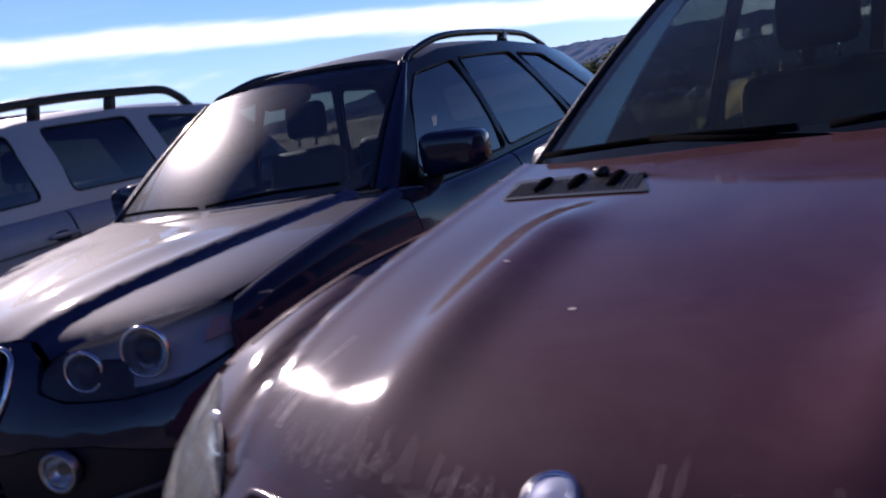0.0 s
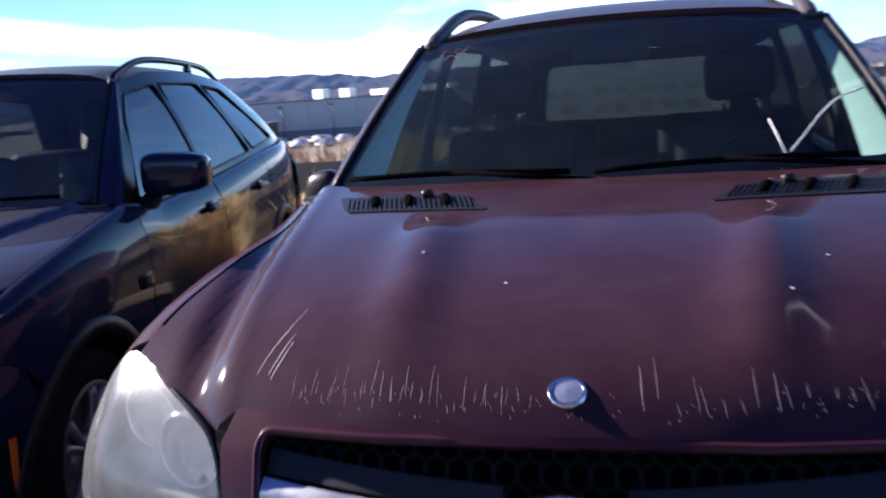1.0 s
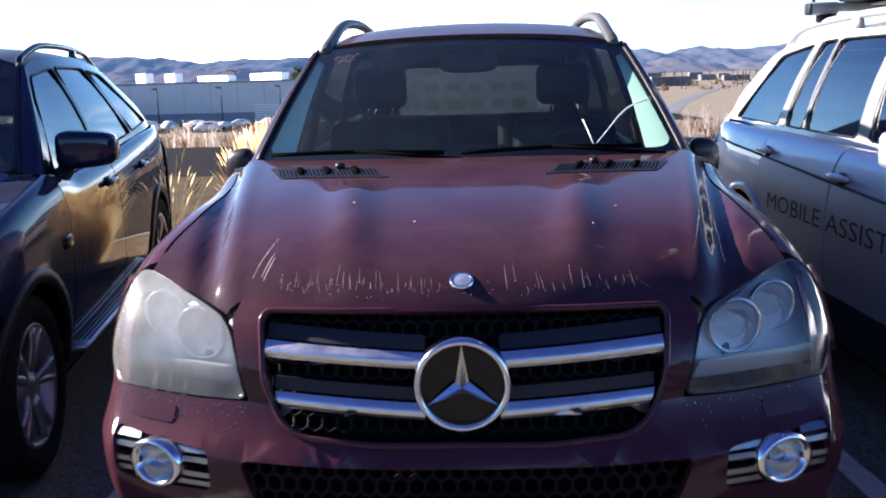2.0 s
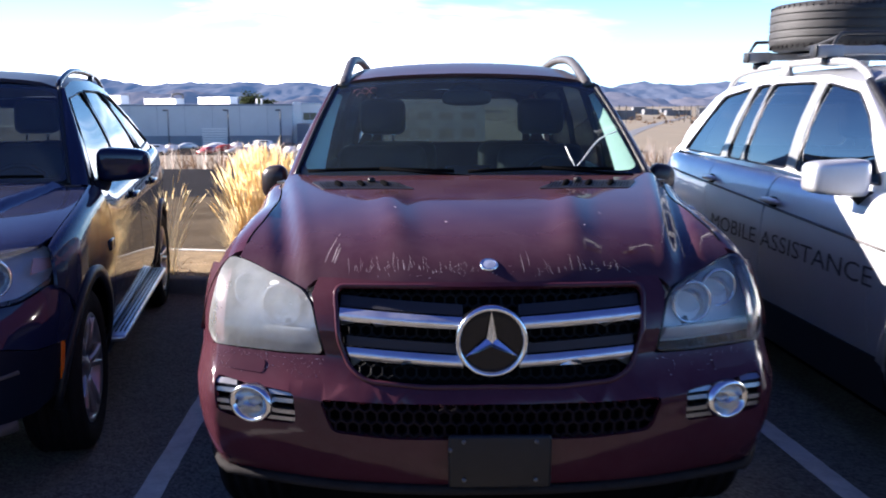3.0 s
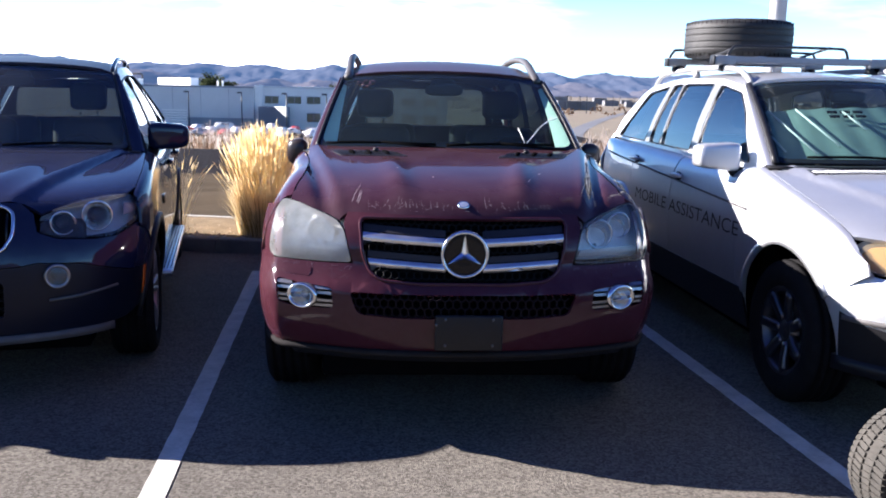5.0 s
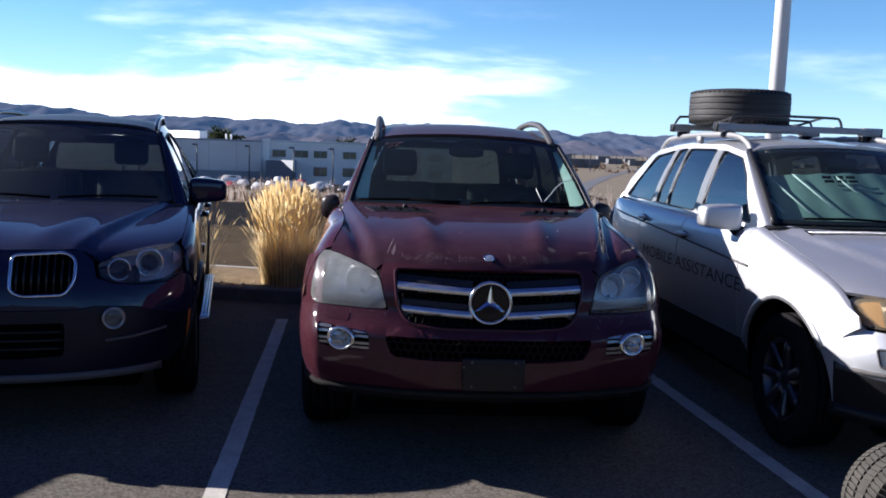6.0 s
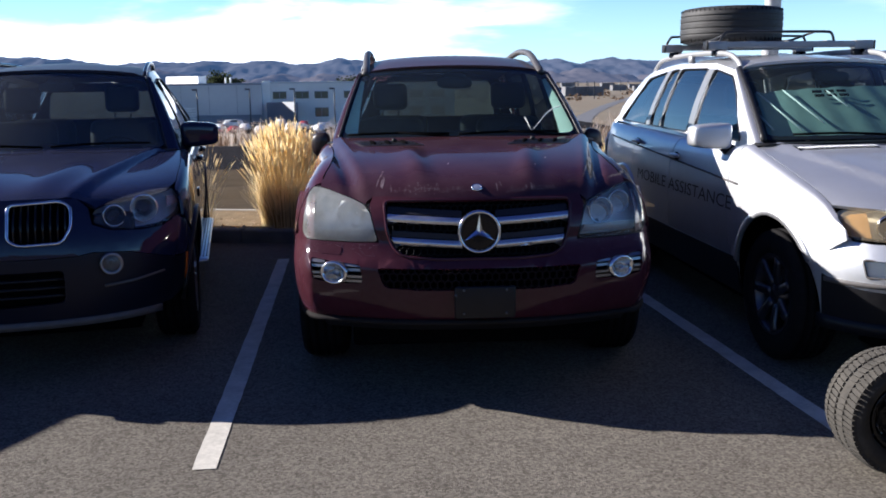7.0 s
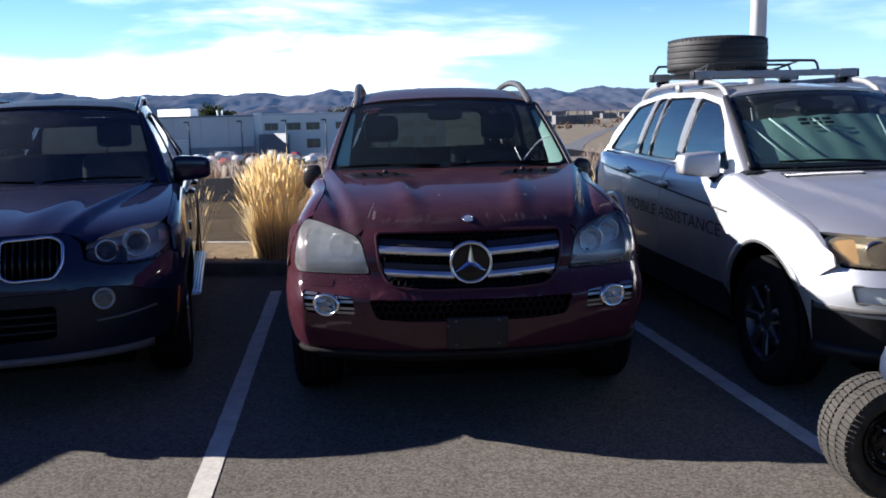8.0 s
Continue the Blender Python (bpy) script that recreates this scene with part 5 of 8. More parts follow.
# ---- the navy car ----
def navy_suv():
    root = empty("suv", pose(-2.478, 0.347, 0, 0, 0, 10.6), "glossy navy blue SUV with black trim and silver running boards", "car", "parked cars")
    B = Body(
        plan=[(0, 0.0), (0.2, 0.008), (0.4, 0.04), (0.58, 0.095), (0.72, 0.17), (0.82, 0.265), (0.89, 0.38), (0.93, 0.52), (0.955, 0.72), (0.962, 1.0), (0.958, 2.2), (0.935, 3.9), (0.89, 4.4), (0.80, 4.7), (0.5, 4.83), (0, 4.85)],
        zm=0.72, lean=[(0.3, 0.03), (0.5, 0.0), (0.6, -0.005), (0.72, 0.0), (0.85, 0.04), (0.95, 0.09), (1.02, 0.15), (1.06, 0.2)], lean_k=0.9,
        hood_z=[(0.07, 0.955), (0.1, 0.985), (0.15, 1.01), (0.25, 1.04), (0.45, 1.08), (0.8, 1.13), (1.2, 1.175), (1.45, 1.195)],
        hood_edge=[(0.0, 0.84), (0.6, 0.865), (1.0, 0.875), (1.5, 0.855)],
        belt=[(1.3, 1.10), (2.5, 1.13), (3.8, 1.20), (4.8, 1.22)], cowl=1.48,
        screen=((0.76, 1.32, 1.50, 1.175, 1.17), (0.61, 2.03, 2.14, 1.685, 1.65)),
        roof_z=[(2.0, 1.66), (2.5, 1.71), (3.2, 1.72), (4.0, 1.675), (4.45, 1.61)],
        roof_x=[(1.2, 0.68), (2.1, 0.605), (2.8, 0.595), (3.9, 0.535), (4.45, 0.49)], length=4.85,
        drop=0.022, crease=(0.28, 0.72, 0.022), ridge=(0.10, 0.42, 0.012, 0.09))
    AF, AR, WR = 0.90, 3.83, 0.37
    kid = [(0.035, 0.975), (0.29, 0.985), (0.345, 0.955), (0.345, 0.85), (0.30, 0.775), (0.09, 0.77), (0.035, 0.80)]
    arch_f = B.arch(AF, WR, 0.425, 136, 181, 6)
    half = [(0, 1.0), (0.25, 0.998), (0.37, 0.992), (0.43, 0.94), (0.447, 0.856), (0.535, 0.820), (0.70, 0.805), (0.80, 0.809), (0.884, 0.850), (("y", 0.47), 0.83)]
    half += [(("y", y), z) for y, z in arch_f] + [(("y", 0.47), 0.62), (0.85, 0.625), (0.62, 0.70), (0.45, 0.715), (0.36, 0.70), (0, 0.70)]
    B.nose_panel("front_bumper", half, PAINT_BLUE, root, "", [round_corners([(s * x, z) for x, z in kid], 0.02) for s in (1, -1)])
    lowh = [(0, 0.696), (0.36, 0.696), (0.45, 0.711), (0.62, 0.696), (0.85, 0.62), (("y", 0.465), 0.615), (("y", 0.475), 0.42), (0.85, 0.36), (0.5, 0.33), (0, 0.33)]
    intake = [(0.30, 0.63), (0.30, 0.45), (0.0, 0.44), (-0.30, 0.45), (-0.30, 0.63)]
    skirt = B.nose_panel("bumper_skirt", lowh, NAVY_SKIRT, root, "dark grey lower bumper", [round_corners(intake, 0.03)])
    part("intake_back", sheet(intake, lambda x, z: B.nose(B.s_x(x), z) + Vector((0, 0.07, 0)), (), 0.1, 0.1, 0, (0, 1, 0.6)), DARK, skirt)
    for z in (0.49, 0.535, 0.58):
        part("intake_slat", sweep([B.nose(B.s_x(x), z) + Vector((0, 0.03, 0)) for x in np.linspace(-0.3, 0.3, 9)], [(-0.015, -0.006), (0.015, -0.006), (0.015, 0.006), (-0.015, 0.006)]), PLASTIC, skirt)
    part("skid_lip", sweep([B.nose(s, 0.335) + Vector((0, -0.01, 0)) for s in np.linspace(-B.s_x(0.8), B.s_x(0.8), 25)], [(-0.02, -0.02), (0.012, -0.02), (0.012, 0.02), (-0.02, 0.02)]), PLASTIC_GREY, skirt, "satin grey lip")
    for s in (-1, 1):
        k = new("kidney_grille")
        k.parent = root
        o = round_corners([(s * x, z) for x, z in kid], 0.03)
        part("grille_back", sheet(o, lambda x, z: B.nose(B.s_x(x), z) + Vector((0, 0.05, 0)), (), 0.06, 0.06, 0, (0, 1, 0.8)), DARK, k)
        part("chrome_frame", sweep([B.nose(B.s_x(x), z) + Vector((0, -0.006, 0)) for x, z in o], circle_section(0.009, 8), closed=True, up=(0, 1, 0)), CHROME, k, "chrome frame")
        for i in range(8):
            x = s * (0.065 + i * 0.036)
            part("grille_slat", sweep([B.nose(B.s_x(x), 0.78) + Vector((0, 0.01, 0)), B.nose(B.s_x(x), 0.87) + Vector((0, 0.004, 0)), B.nose(B.s_x(x), 0.975) + Vector((0, 0.01, 0))], [(-0.005, -0.012), (0.005, -0.012), (0.003, 0.012), (-0.003, 0.012)], up=(0, 1, 0)), GLOSS_BLACK, k)
        fog = new("fog_lamp")
        fog.parent = root
        c = B.nose(B.s_x(s * 0.54), 0.648)
        m = pose(c.x, c.y - 0.03, c.z, 0, 0, s * 16)
        part("fog_rim", moved(revolve([(0.060, 0.02), (0.060, -0.008), (0.053, -0.013), (0.045, 0.0)], 28), m), WING_CHROME, fog, "dull chrome rim")
        part("fog_reflector", moved(revolve([(0.046, 0.0), (0.036, 0.025), (0.001, 0.035)], 24), m), REFLECTOR, fog)
        part("fog_lens", moved(revolve([(0.046, 0.0), (0.03, -0.007), (0.001, -0.01)], 24), m), LENS_HAZE_MILD, fog)
        part("fog_bulb", moved(revolve([(0.016, 0.028), (0.015, 0.010), (0.001, 0.006)], 14), m), GLOSS_BLACK, fog)
        part("bumper_blade", sweep([B.nose(B.s_x(s * x), z) + Vector((0, -0.006, 0)) for x, z in ((0.50, 0.525), (0.64, 0.535), (0.80, 0.56))], [(-0.012, -0.006), (0.012, -0.006), (0.012, 0.006), (-0.012, 0.006)]), PLASTIC_GREY, skirt)
        # headlamp
        hl = [(0.455, 0.86), (0.465, 0.915), (0.52, 0.955), (0.62, 0.985), (0.74, 1.0), (0.83, 0.995), (0.875, 0.97), (0.895, 0.93), (0.88, 0.86), (0.80, 0.815), (0.70, 0.81), (0.54, 0.825)]
        lamp = new("headlamp")
        lamp.parent = root
        conv = [(B.s_x(x), z) for x, z in round_corners(hl, 0.02, 3)]
        part("lamp_body", sheet(conv, lambda u, v: B.nose(u, v) + Vector((-0.02, 0.09, 0)), (), 0.05, 0.05, 0.0, (0, 1.2, 0.8), mirror=s < 0), LAMP_SMOKE, lamp)
        for x, z, r in ((0.705, 0.91, 0.07), (0.555, 0.888, 0.055)):
            c = B.nose(B.s_x(x), z)
            ring_lamp("lamp_bowl", (s * c.x, c.y + 0.03, c.z), r, 0.05, lamp, CHROME, True, (0, 0, s * 20))
        o = [(B.s_x(x), z) for x, z in ((0.825, 0.90), (0.825, 0.955), (0.872, 0.945), (0.88, 0.91))]
        part("side_indicator", sheet(o, lambda u, v: B.nose(u, v) + Vector((0, 0.03, 0)), (), 0.04, 0.03, 0.01, (0, 1.2, 0.8), mirror=s < 0), AMBER_ROSE, lamp, "pale rose indicator")
        part("lamp_lens", sheet(conv, B.nose, (), 0.05, 0.05, 0.0, (0, 1.2, 0.8), mirror=s < 0, offset=0.006), LENS_SOFT, lamp)
        o = [(("y", 0.435), 0.62), (("y", 0.458), 0.62), (("y", 0.452), 0.46), (("y", 0.435), 0.46)]
        B.nose_piece("side_marker", o, AMBER, skirt, "orange side marker", s, 0.05, 0.05, 0.006, 0.006)
    fr = [(x, B.nose(B.s_x(x), 1.0).y + 0.003) for x in np.linspace(0, 0.38, 7)]
    fr += [(x, B.nose(B.s_x(x), z).y + 0.008) for x, z in ((0.465, 0.925), (0.52, 0.957), (0.62, 0.987), (0.74, 1.002), (0.83, 0.997))]
    rear = [(B.hood_edge(y) - 0.004, y) for y in (0.62, 0.8, 1.0, 1.2, 1.42)] + [(0.76, 1.44), (0.5, 1.36), (0.25, 1.325), (0, 1.315)]
    right = fr + rear
    part("hood", sheet(right + [(-x, y) for x, y in reversed(right) if x > 1e-6], B.hood, (), 0.035, 0.045, 0.02, (0, 1.0, 0.3)), PAINT_BLUE, root)
    cowl_pts = [(-0.83, 1.43), (-0.4, 1.32), (0, 1.29), (0.4, 1.32), (0.83, 1.43), (0.8, 1.56), (0.4, 1.42), (0, 1.37), (-0.4, 1.42), (-0.8, 1.56)]
    part("cowl", sheet(cowl_pts, lambda x, y: Vector((x, y, 1.172 - 0.02 * abs(x))), (), 0.1, 0.1, 0.01, (0, 1.0, 0.3)), PLASTIC, root)
    fender = [(0.44, 0.84), (0.47, 0.95), (0.52, None)] + [(y, None) for y in (0.75, 0.95, 1.15, 1.35, 1.47)] + [(1.5, 0.98), (1.40, 0.45), (1.33, 0.34)] + B.arch(AF, WR, 0.425, 2, 132, 14)
    B.side_panel("front_fender", fender, PAINT_BLUE, root)
    B.side_panel("front_door", [(1.507, 0.98), (1.48, None), (1.9, None), (2.2, None), (2.54, None), (2.55, 0.42), (1.41, 0.42)], PAINT_BLUE, root)
    B.side_panel("rear_door", [(2.558, None), (3.0, None), (3.4, None), (3.6, None), (3.55, 0.85)] + B.arch(AR, WR, 0.43, 145, 178, 6) + [(3.38, 0.42), (2.558, 0.42)], PAINT_BLUE, root)
    B.side_panel("rear_quarter", [(3.608, None), (4.0, None), (4.4, None), (4.75, None), (4.75, 0.42), (4.3, 0.36)] + B.arch(AR, WR, 0.43, 0, 142, 12) + [(3.56, 0.86)], PAINT_BLUE, root)
    B.side_panel("sill", [(1.3, 0.415), (3.4, 0.415), (3.4, 0.27), (1.3, 0.27)], PLASTIC, root)
    for yw in (AF, AR):
        for s in (-1, 1):
            pts = [B.side_z(y, max(0.3, z)) for y, z in B.arch(yw, WR, 0.44, -5, 185, 18)]
            part("arch_trim", sweep([Vector((p.x * s, p.y, p.z)) for p in pts], [(-0.028, -0.012), (0.028, -0.012), (0.028, 0.012), (-0.028, 0.012)], up=(1, 0, 0)), PLASTIC, root, "black wheel arch trim")
    for s in (-1, 1):
        board = part("running_board", rbox(0.15, 1.95, 0.035, (s * 0.925, 2.36, 0.37), 0.015), CHROME_DULL, root, "ribbed silver running board")
        for i in range(6):
            part("tread_strip", rbox(0.007, 1.8, 0.008, (s * (0.875 + i * 0.022), 2.36, 0.391), 0.003), PLASTIC, board)
        for y in (2.36, 3.30):
            p = B.side_z(y, 1.0)
            part("door_handle", moved(blob(0.016, 0.11, 0.018, 0.7, 14, 8), Matrix.Translation((s * (p.x + 0.022), y, 1.02))), PAINT_BLUE, root)
            part("handle_cup", moved(blob(0.008, 0.06, 0.032, 0.8, 14, 8), Matrix.Translation((s * (p.x + 0.001), y, 1.02))), GLOSS_BLACK, root)
        p = B.side_z(1.40, 0.86)
        part("side_vent", rbox(0.014, 0.12, 0.055, (s * (p.x + 0.002), 1.40, 0.86), 0.006, (0, 0, 0)), GLOSS_BLACK, root)
    green = [(1.52, 1.14), (1.75, 1.34), (2.14, 1.635), (2.5, 1.695), (3.2, 1.71), (4.0, 1.665), (4.35, 1.60), (4.62, 1.24), (3.8, 1.20), (2.5, 1.128), (1.7, 1.09)]
    wins = [[(1.72, 1.145), (1.98, 1.47), (2.16, 1.59), (2.56, 1.635), (2.59, 1.16)], [(2.63, 1.165), (2.62, 1.64), (3.27, 1.64), (3.52, 1.215)], [(3.36, 1.63), (3.74, 1.605), (4.20, 1.265), (3.60, 1.225)]]
    greenhouse(root, B, green, wins, GLOSS_BLACK, GLASS_BLUE, PAINT_BLUE, GLASS_DUSTY, 0.04, None, None, ROOF_BLUE)
    roof_rail(root, B, 2.2, 4.1, 0.058, GLOSS_BLACK, 0.95, 0.015, (0.62,), 0.018, 0.25)
    rear_end(root, B, PAINT_BLUE, 0.45, [(-0.58, 1.26), (0.58, 1.26), (0.5, 1.54), (-0.5, 1.54)])
    under_body(root, B, 0.2, [(AF, 0.43), (AR, 0.43)], 0.9)
    interior(root, B, 1.52, 1.115, 2.2, 0.46, LEATHER, 0.74)
    for s in (-1, 1):
        wing_mirror(root, (0.98, 1.82, 1.235), PAINT_BLUE, s, (0.135, 0.08, 0.088), (0.86, 1.74, 1.10), PLASTIC)
        for y in (AF, AR):
            wheel(root, s * 0.815, y, WR, 0.25, 0.25, 5, ALLOY_LIT, s, 0, True)
    for a, b in (((-0.6, 1.40, 1.205), (0.0, 1.30, 1.20)), ((0.05, 1.30, 1.202), (0.66, 1.42, 1.205))):
        part("wiper", sweep(spline([a, (Vector(a) + Vector(b)) / 2 + Vector((0, -0.01, 0.01)), b], 4), [(-0.008, -0.006), (0.008, -0.006), (0.004, 0.008), (-0.004, 0.008)]), DARK, root)
    return root


navy_suv()


# ---- the silver car ----
def silver_suv(at, label, paint, badge_text, extras, rail=(None, 0.045, 2.15, 4.05, 0.015), wins=None, side_glass=None):
    root = empty("suv", at, label, "car", "parked cars")
    B = Body(
        plan=[(0, 0.0), (0.2, 0.006), (0.4, 0.03), (0.58, 0.08), (0.70, 0.15), (0.79, 0.245), (0.86, 0.37), (0.90, 0.52), (0.925, 0.72), (0.932, 1.0), (0.932, 3.7), (0.90, 4.2), (0.82, 4.5), (0.5, 4.64), (0, 4.66)],
        zm=0.72, lean=[(0.3, 0.03), (0.5, 0.0), (0.6, -0.01), (0.70, 0.0), (0.80, 0.05), (0.9, 0.09), (1.0, 0.16), (1.06, 0.22)], lean_k=0.7,
        hood_z=[(0.06, 0.905), (0.1, 0.945), (0.16, 0.98), (0.28, 1.02), (0.5, 1.07), (0.8, 1.125), (1.2, 1.20), (1.45, 1.235)],
        hood_edge=[(0.0, 0.80), (0.5, 0.81), (1.0, 0.815), (1.5, 0.80)],
        belt=[(1.3, 1.145), (2.5, 1.165), (3.7, 1.185), (4.6, 1.19)], cowl=1.37,
        screen=((0.74, 1.22, 1.385, 1.225, 1.215), (0.60, 2.01, 2.11, 1.69, 1.655)),
        roof_z=[(2.0, 1.667), (2.5, 1.71), (3.2, 1.715), (4.0, 1.66), (4.3, 1.605)],
        roof_x=[(1.2, 0.66), (2.1, 0.595), (2.8, 0.60), (3.9, 0.58), (4.3, 0.55)], length=4.66,
        drop=0.02, crease=(0.30, 0.70, 0.016), ridge=(0.12, 0.44, 0.008, 0.09), wrap=(0.26, 0.50))
    AF, AR, WR, WZ = 0.84, 3.66, 0.375, 0.388
    kid = [(0.05, 0.90), (0.24, 0.905), (0.275, 0.88), (0.255, 0.73), (0.08, 0.715), (0.05, 0.74)]
    arch_f = B.arch(AF, WZ, 0.447, 136, 181, 6)
    fogo = [(0.55, 0.70), (0.55, 0.61), (0.74, 0.615), (0.75, 0.70)]
    half = [(0, 0.925), (0.28, 0.925), (0.33, 0.905), (0.345, 0.79), (0.5, 0.78), (0.7, 0.775), (0.76, 0.78), (0.81, 0.80), (("y", 0.40), 0.78)]
    half += [(("y", y), z) for y, z in arch_f] + [(("y", 0.385), 0.36), (0.8, 0.345), (0.5, 0.335), (0, 0.33)]
    low = [(0.42, 0.51), (0.38, 0.41), (-0.38, 0.41), (-0.42, 0.51)]
    bumper = B.nose_panel("front_bumper", half, paint, root, "", [round_corners([(s * x, z) for x, z in kid], 0.02) for s in (1, -1)] + [round_corners([(s * x, z) for x, z in fogo], 0.015) for s in (1, -1)] + [round_corners(low, 0.03)])
    # dark skirt that also puts the lower bumper's shade into its colour
    half_low = [(0, 0.53), (0.5, 0.535), (0.72, 0.545), (0.8, 0.555), (("y", 0.38), 0.60), (("y", 0.382), 0.375), (0.8, 0.347), (0.5, 0.337), (0, 0.332)]
    B.nose_panel("bumper_skirt", half_low, PLASTIC, root, "dark lower bumper skirt with shade put in", [round_corners(low, 0.03)], 0.06, 0.05, 0.006, 0.005)
    part("intake_back", sheet(low, lambda x, z: B.nose(B.s_x(x), z) + Vector((0, 0.07, 0)), (), 0.1, 0.1, 0, (0, 1, 0.6)), DARK, bumper)
    part("bumper_strip", sweep([B.nose(s, 0.575) + Vector((0, -0.004, 0)) for s in np.linspace(-B.s_y(0.37), B.s_y(0.43), 31)], [(-0.008, -0.012), (0.008, -0.012), (0.008, 0.012), (-0.008, 0.012)]), PLASTIC_GREY, bumper)
    part("skid_lip", sweep([B.nose(s, 0.345) + Vector((0, -0.005, 0)) for s in np.linspace(-B.s_y(0.43), B.s_y(0.43), 31)], [(-0.02, -0.04), (0.012, -0.04), (0.012, 0.03), (-0.02, 0.03)]), PLASTIC, bumper)
    for s in (-1, 1):
        k = new("kidney_grille")
        k.parent = root
        o = round_corners([(s * x, z) for x, z in kid], 0.03)
        part("grille_back", sheet(o, lambda x, z: B.nose(B.s_x(x), z) + Vector((0, 0.05, 0)), (), 0.06, 0.06, 0, (0, 1, 0.8)), DARK, k)
        part("chrome_frame", sweep([B.nose(B.s_x(x), z) + Vector((0, -0.004, 0)) for x, z in o], circle_section(0.008, 8), closed=True, up=(0, 1, 0)), CHROME, k)
        for i in range(6):
            x = s * (0.08 + i * 0.03)
            part("grille_slat", sweep([B.nose(B.s_x(x), 0.735) + Vector((0, 0.012, 0)), B.nose(B.s_x(x), 0.89) + Vector((0, 0.012, 0))], [(-0.005, -0.012), (0.005, -0.012), (0.003, 0.012), (-0.003, 0.012)], up=(0, 1, 0)), CHROME_DULL, k)
        fog = new("fog_lamp")
        fog.parent = root
        o = round_corners([(B.s_x(x), z) for x, z in fogo], 0.015)
        part("fog_back", sheet(o, lambda u, v: B.nose(u, v) + Vector((0, 0.04, 0)), (), 0.06, 0.06, 0, (0, 1.2, 0.7), mirror=s < 0), LAMP_GREY, fog)
        part("fog_lens", sheet(o, B.nose, (), 0.06, 0.06, 0, (0, 1.2, 0.7), mirror=s < 0), LENS_HAZE_MILD, fog)
        rim = [B.nose(u, v) for u, v in o]
        part("fog_rim", sweep([Vector((p.x * s, p.y - 0.002, p.z)) for p in rim], circle_section(0.006, 6), closed=True, up=(0, 1, 0)), PLASTIC_GREY, fog)
        hl = [(0.35, 0.80), (0.355, 0.885), (0.42, 0.915), (0.58, 0.93), (0.70, 0.933), (0.765, 0.92), (0.80, 0.88), (0.80, 0.815), (0.76, 0.79), (0.6, 0.785)]
        lamp = new("headlamp")
        lamp.parent = root
        conv = [(B.s_x(x), z) for x, z in round_corners(hl, 0.02, 3)]
        part("lamp_body", sheet(conv, lambda u, v: B.nose(u, v) + Vector((-0.02, 0.08, 0)), (), 0.05, 0.05, 0.0, (0, 1.2, 0.8), mirror=s < 0), LAMP_GREY, lamp)
        for x, z, r in ((0.61, 0.858, 0.055), (0.46, 0.855, 0.055)):
            c = B.nose(B.s_x(x), z)
            ring_lamp("lamp_bowl", (s * c.x, c.y + 0.03, c.z), r, 0.05, lamp, CHROME, True, (0, 0, s * 14))
        o = [(B.s_x(x), z) for x, z in ((0.69, 0.80), (0.69, 0.918), (0.75, 0.905), (0.785, 0.87), (0.785, 0.82), (0.75, 0.80))]
        part("side_indicator", sheet(o, lambda u, v: B.nose(u, v) + Vector((0, 0.02, 0)), (), 0.04, 0.03, 0.01, (0, 1.2, 0.8), mirror=s < 0), AMBER_PALE, lamp, "faded amber indicator")
        part("lamp_lens", sheet(conv, B.nose, (), 0.05, 0.05, 0.0, (0, 1.2, 0.8), mirror=s < 0, offset=0.006), LENS_OLD, lamp, "yellowed lens")
    fr = [(x, B.nose(B.s_x(x), 0.93).y + 0.003) for x in np.linspace(0, 0.33, 7)]
    fr += [(x, B.nose(B.s_x(x), z).y + 0.008) for x, z in ((0.42, 0.917), (0.5, 0.924), (0.6, 0.932), (0.70, 0.935), (0.755, 0.926))]
    rear = [(B.hood_edge(y) - 0.004, y) for y in (0.42, 0.55, 0.7, 0.9, 1.1, 1.30)] + [(0.72, 1.33), (0.5, 1.26), (0.25, 1.225), (0, 1.215)]
    right = fr + rear
    hood = part("hood", sheet(right + [(-x, y) for x, y in reversed(right) if x > 1e-6], B.hood, (), 0.035, 0.045, 0.02, (0, 1.0, 0.3)), paint, root)
    for s in (-1, 1):
        o = [(s * x, 1.145 + 0.05 * x + dy) for x, dy in ((0.145, -0.048), (0.63, -0.048), (0.63, 0.046), (0.145, 0.046))]
        vent = part("hood_vent", sheet(o, B.hood, (), 0.06, 0.03, 0.004, (0, 1.0, 0.3), offset=0.002), GLOSS_BLACK, hood, "black slotted vent")
        for i in range(17):
            x = 0.17 + i * 0.0272
            p = B.hood(s * x, 1.145 + 0.05 * x)
            part("vent_rib", rbox(0.010, 0.086, 0.008, p + Vector((0, 0, 0.004)), 0.003, (0, 0, -s * 20), 1), paint, vent)
    cowl_pts = [(-0.80, 1.31), (-0.4, 1.22), (0, 1.19), (0.4, 1.22), (0.80, 1.31), (0.78, 1.46), (0.4, 1.32), (0, 1.27), (-0.4, 1.32), (-0.78, 1.46)]
    part("cowl", sheet(cowl_pts, lambda x, y: Vector((x, y, 1.212 - 0.02 * abs(x))), (), 0.1, 0.1, 0.01, (0, 1.0, 0.3)), PLASTIC, root)
    fender = [(0.262, 0.79), (0.285, 0.88), (0.36, None)] + [(y, None) for y in (0.5, 0.7, 0.9, 1.1, 1.25, 1.36)] + [(1.45, 1.0), (1.36, 0.42), (1.29, 0.34)] + B.arch(AF, WZ, 0.447, 2, 132, 14) + [(0.44, 0.70), (0.34, 0.725)]
    B.side_panel("front_fender", fender, paint, root)
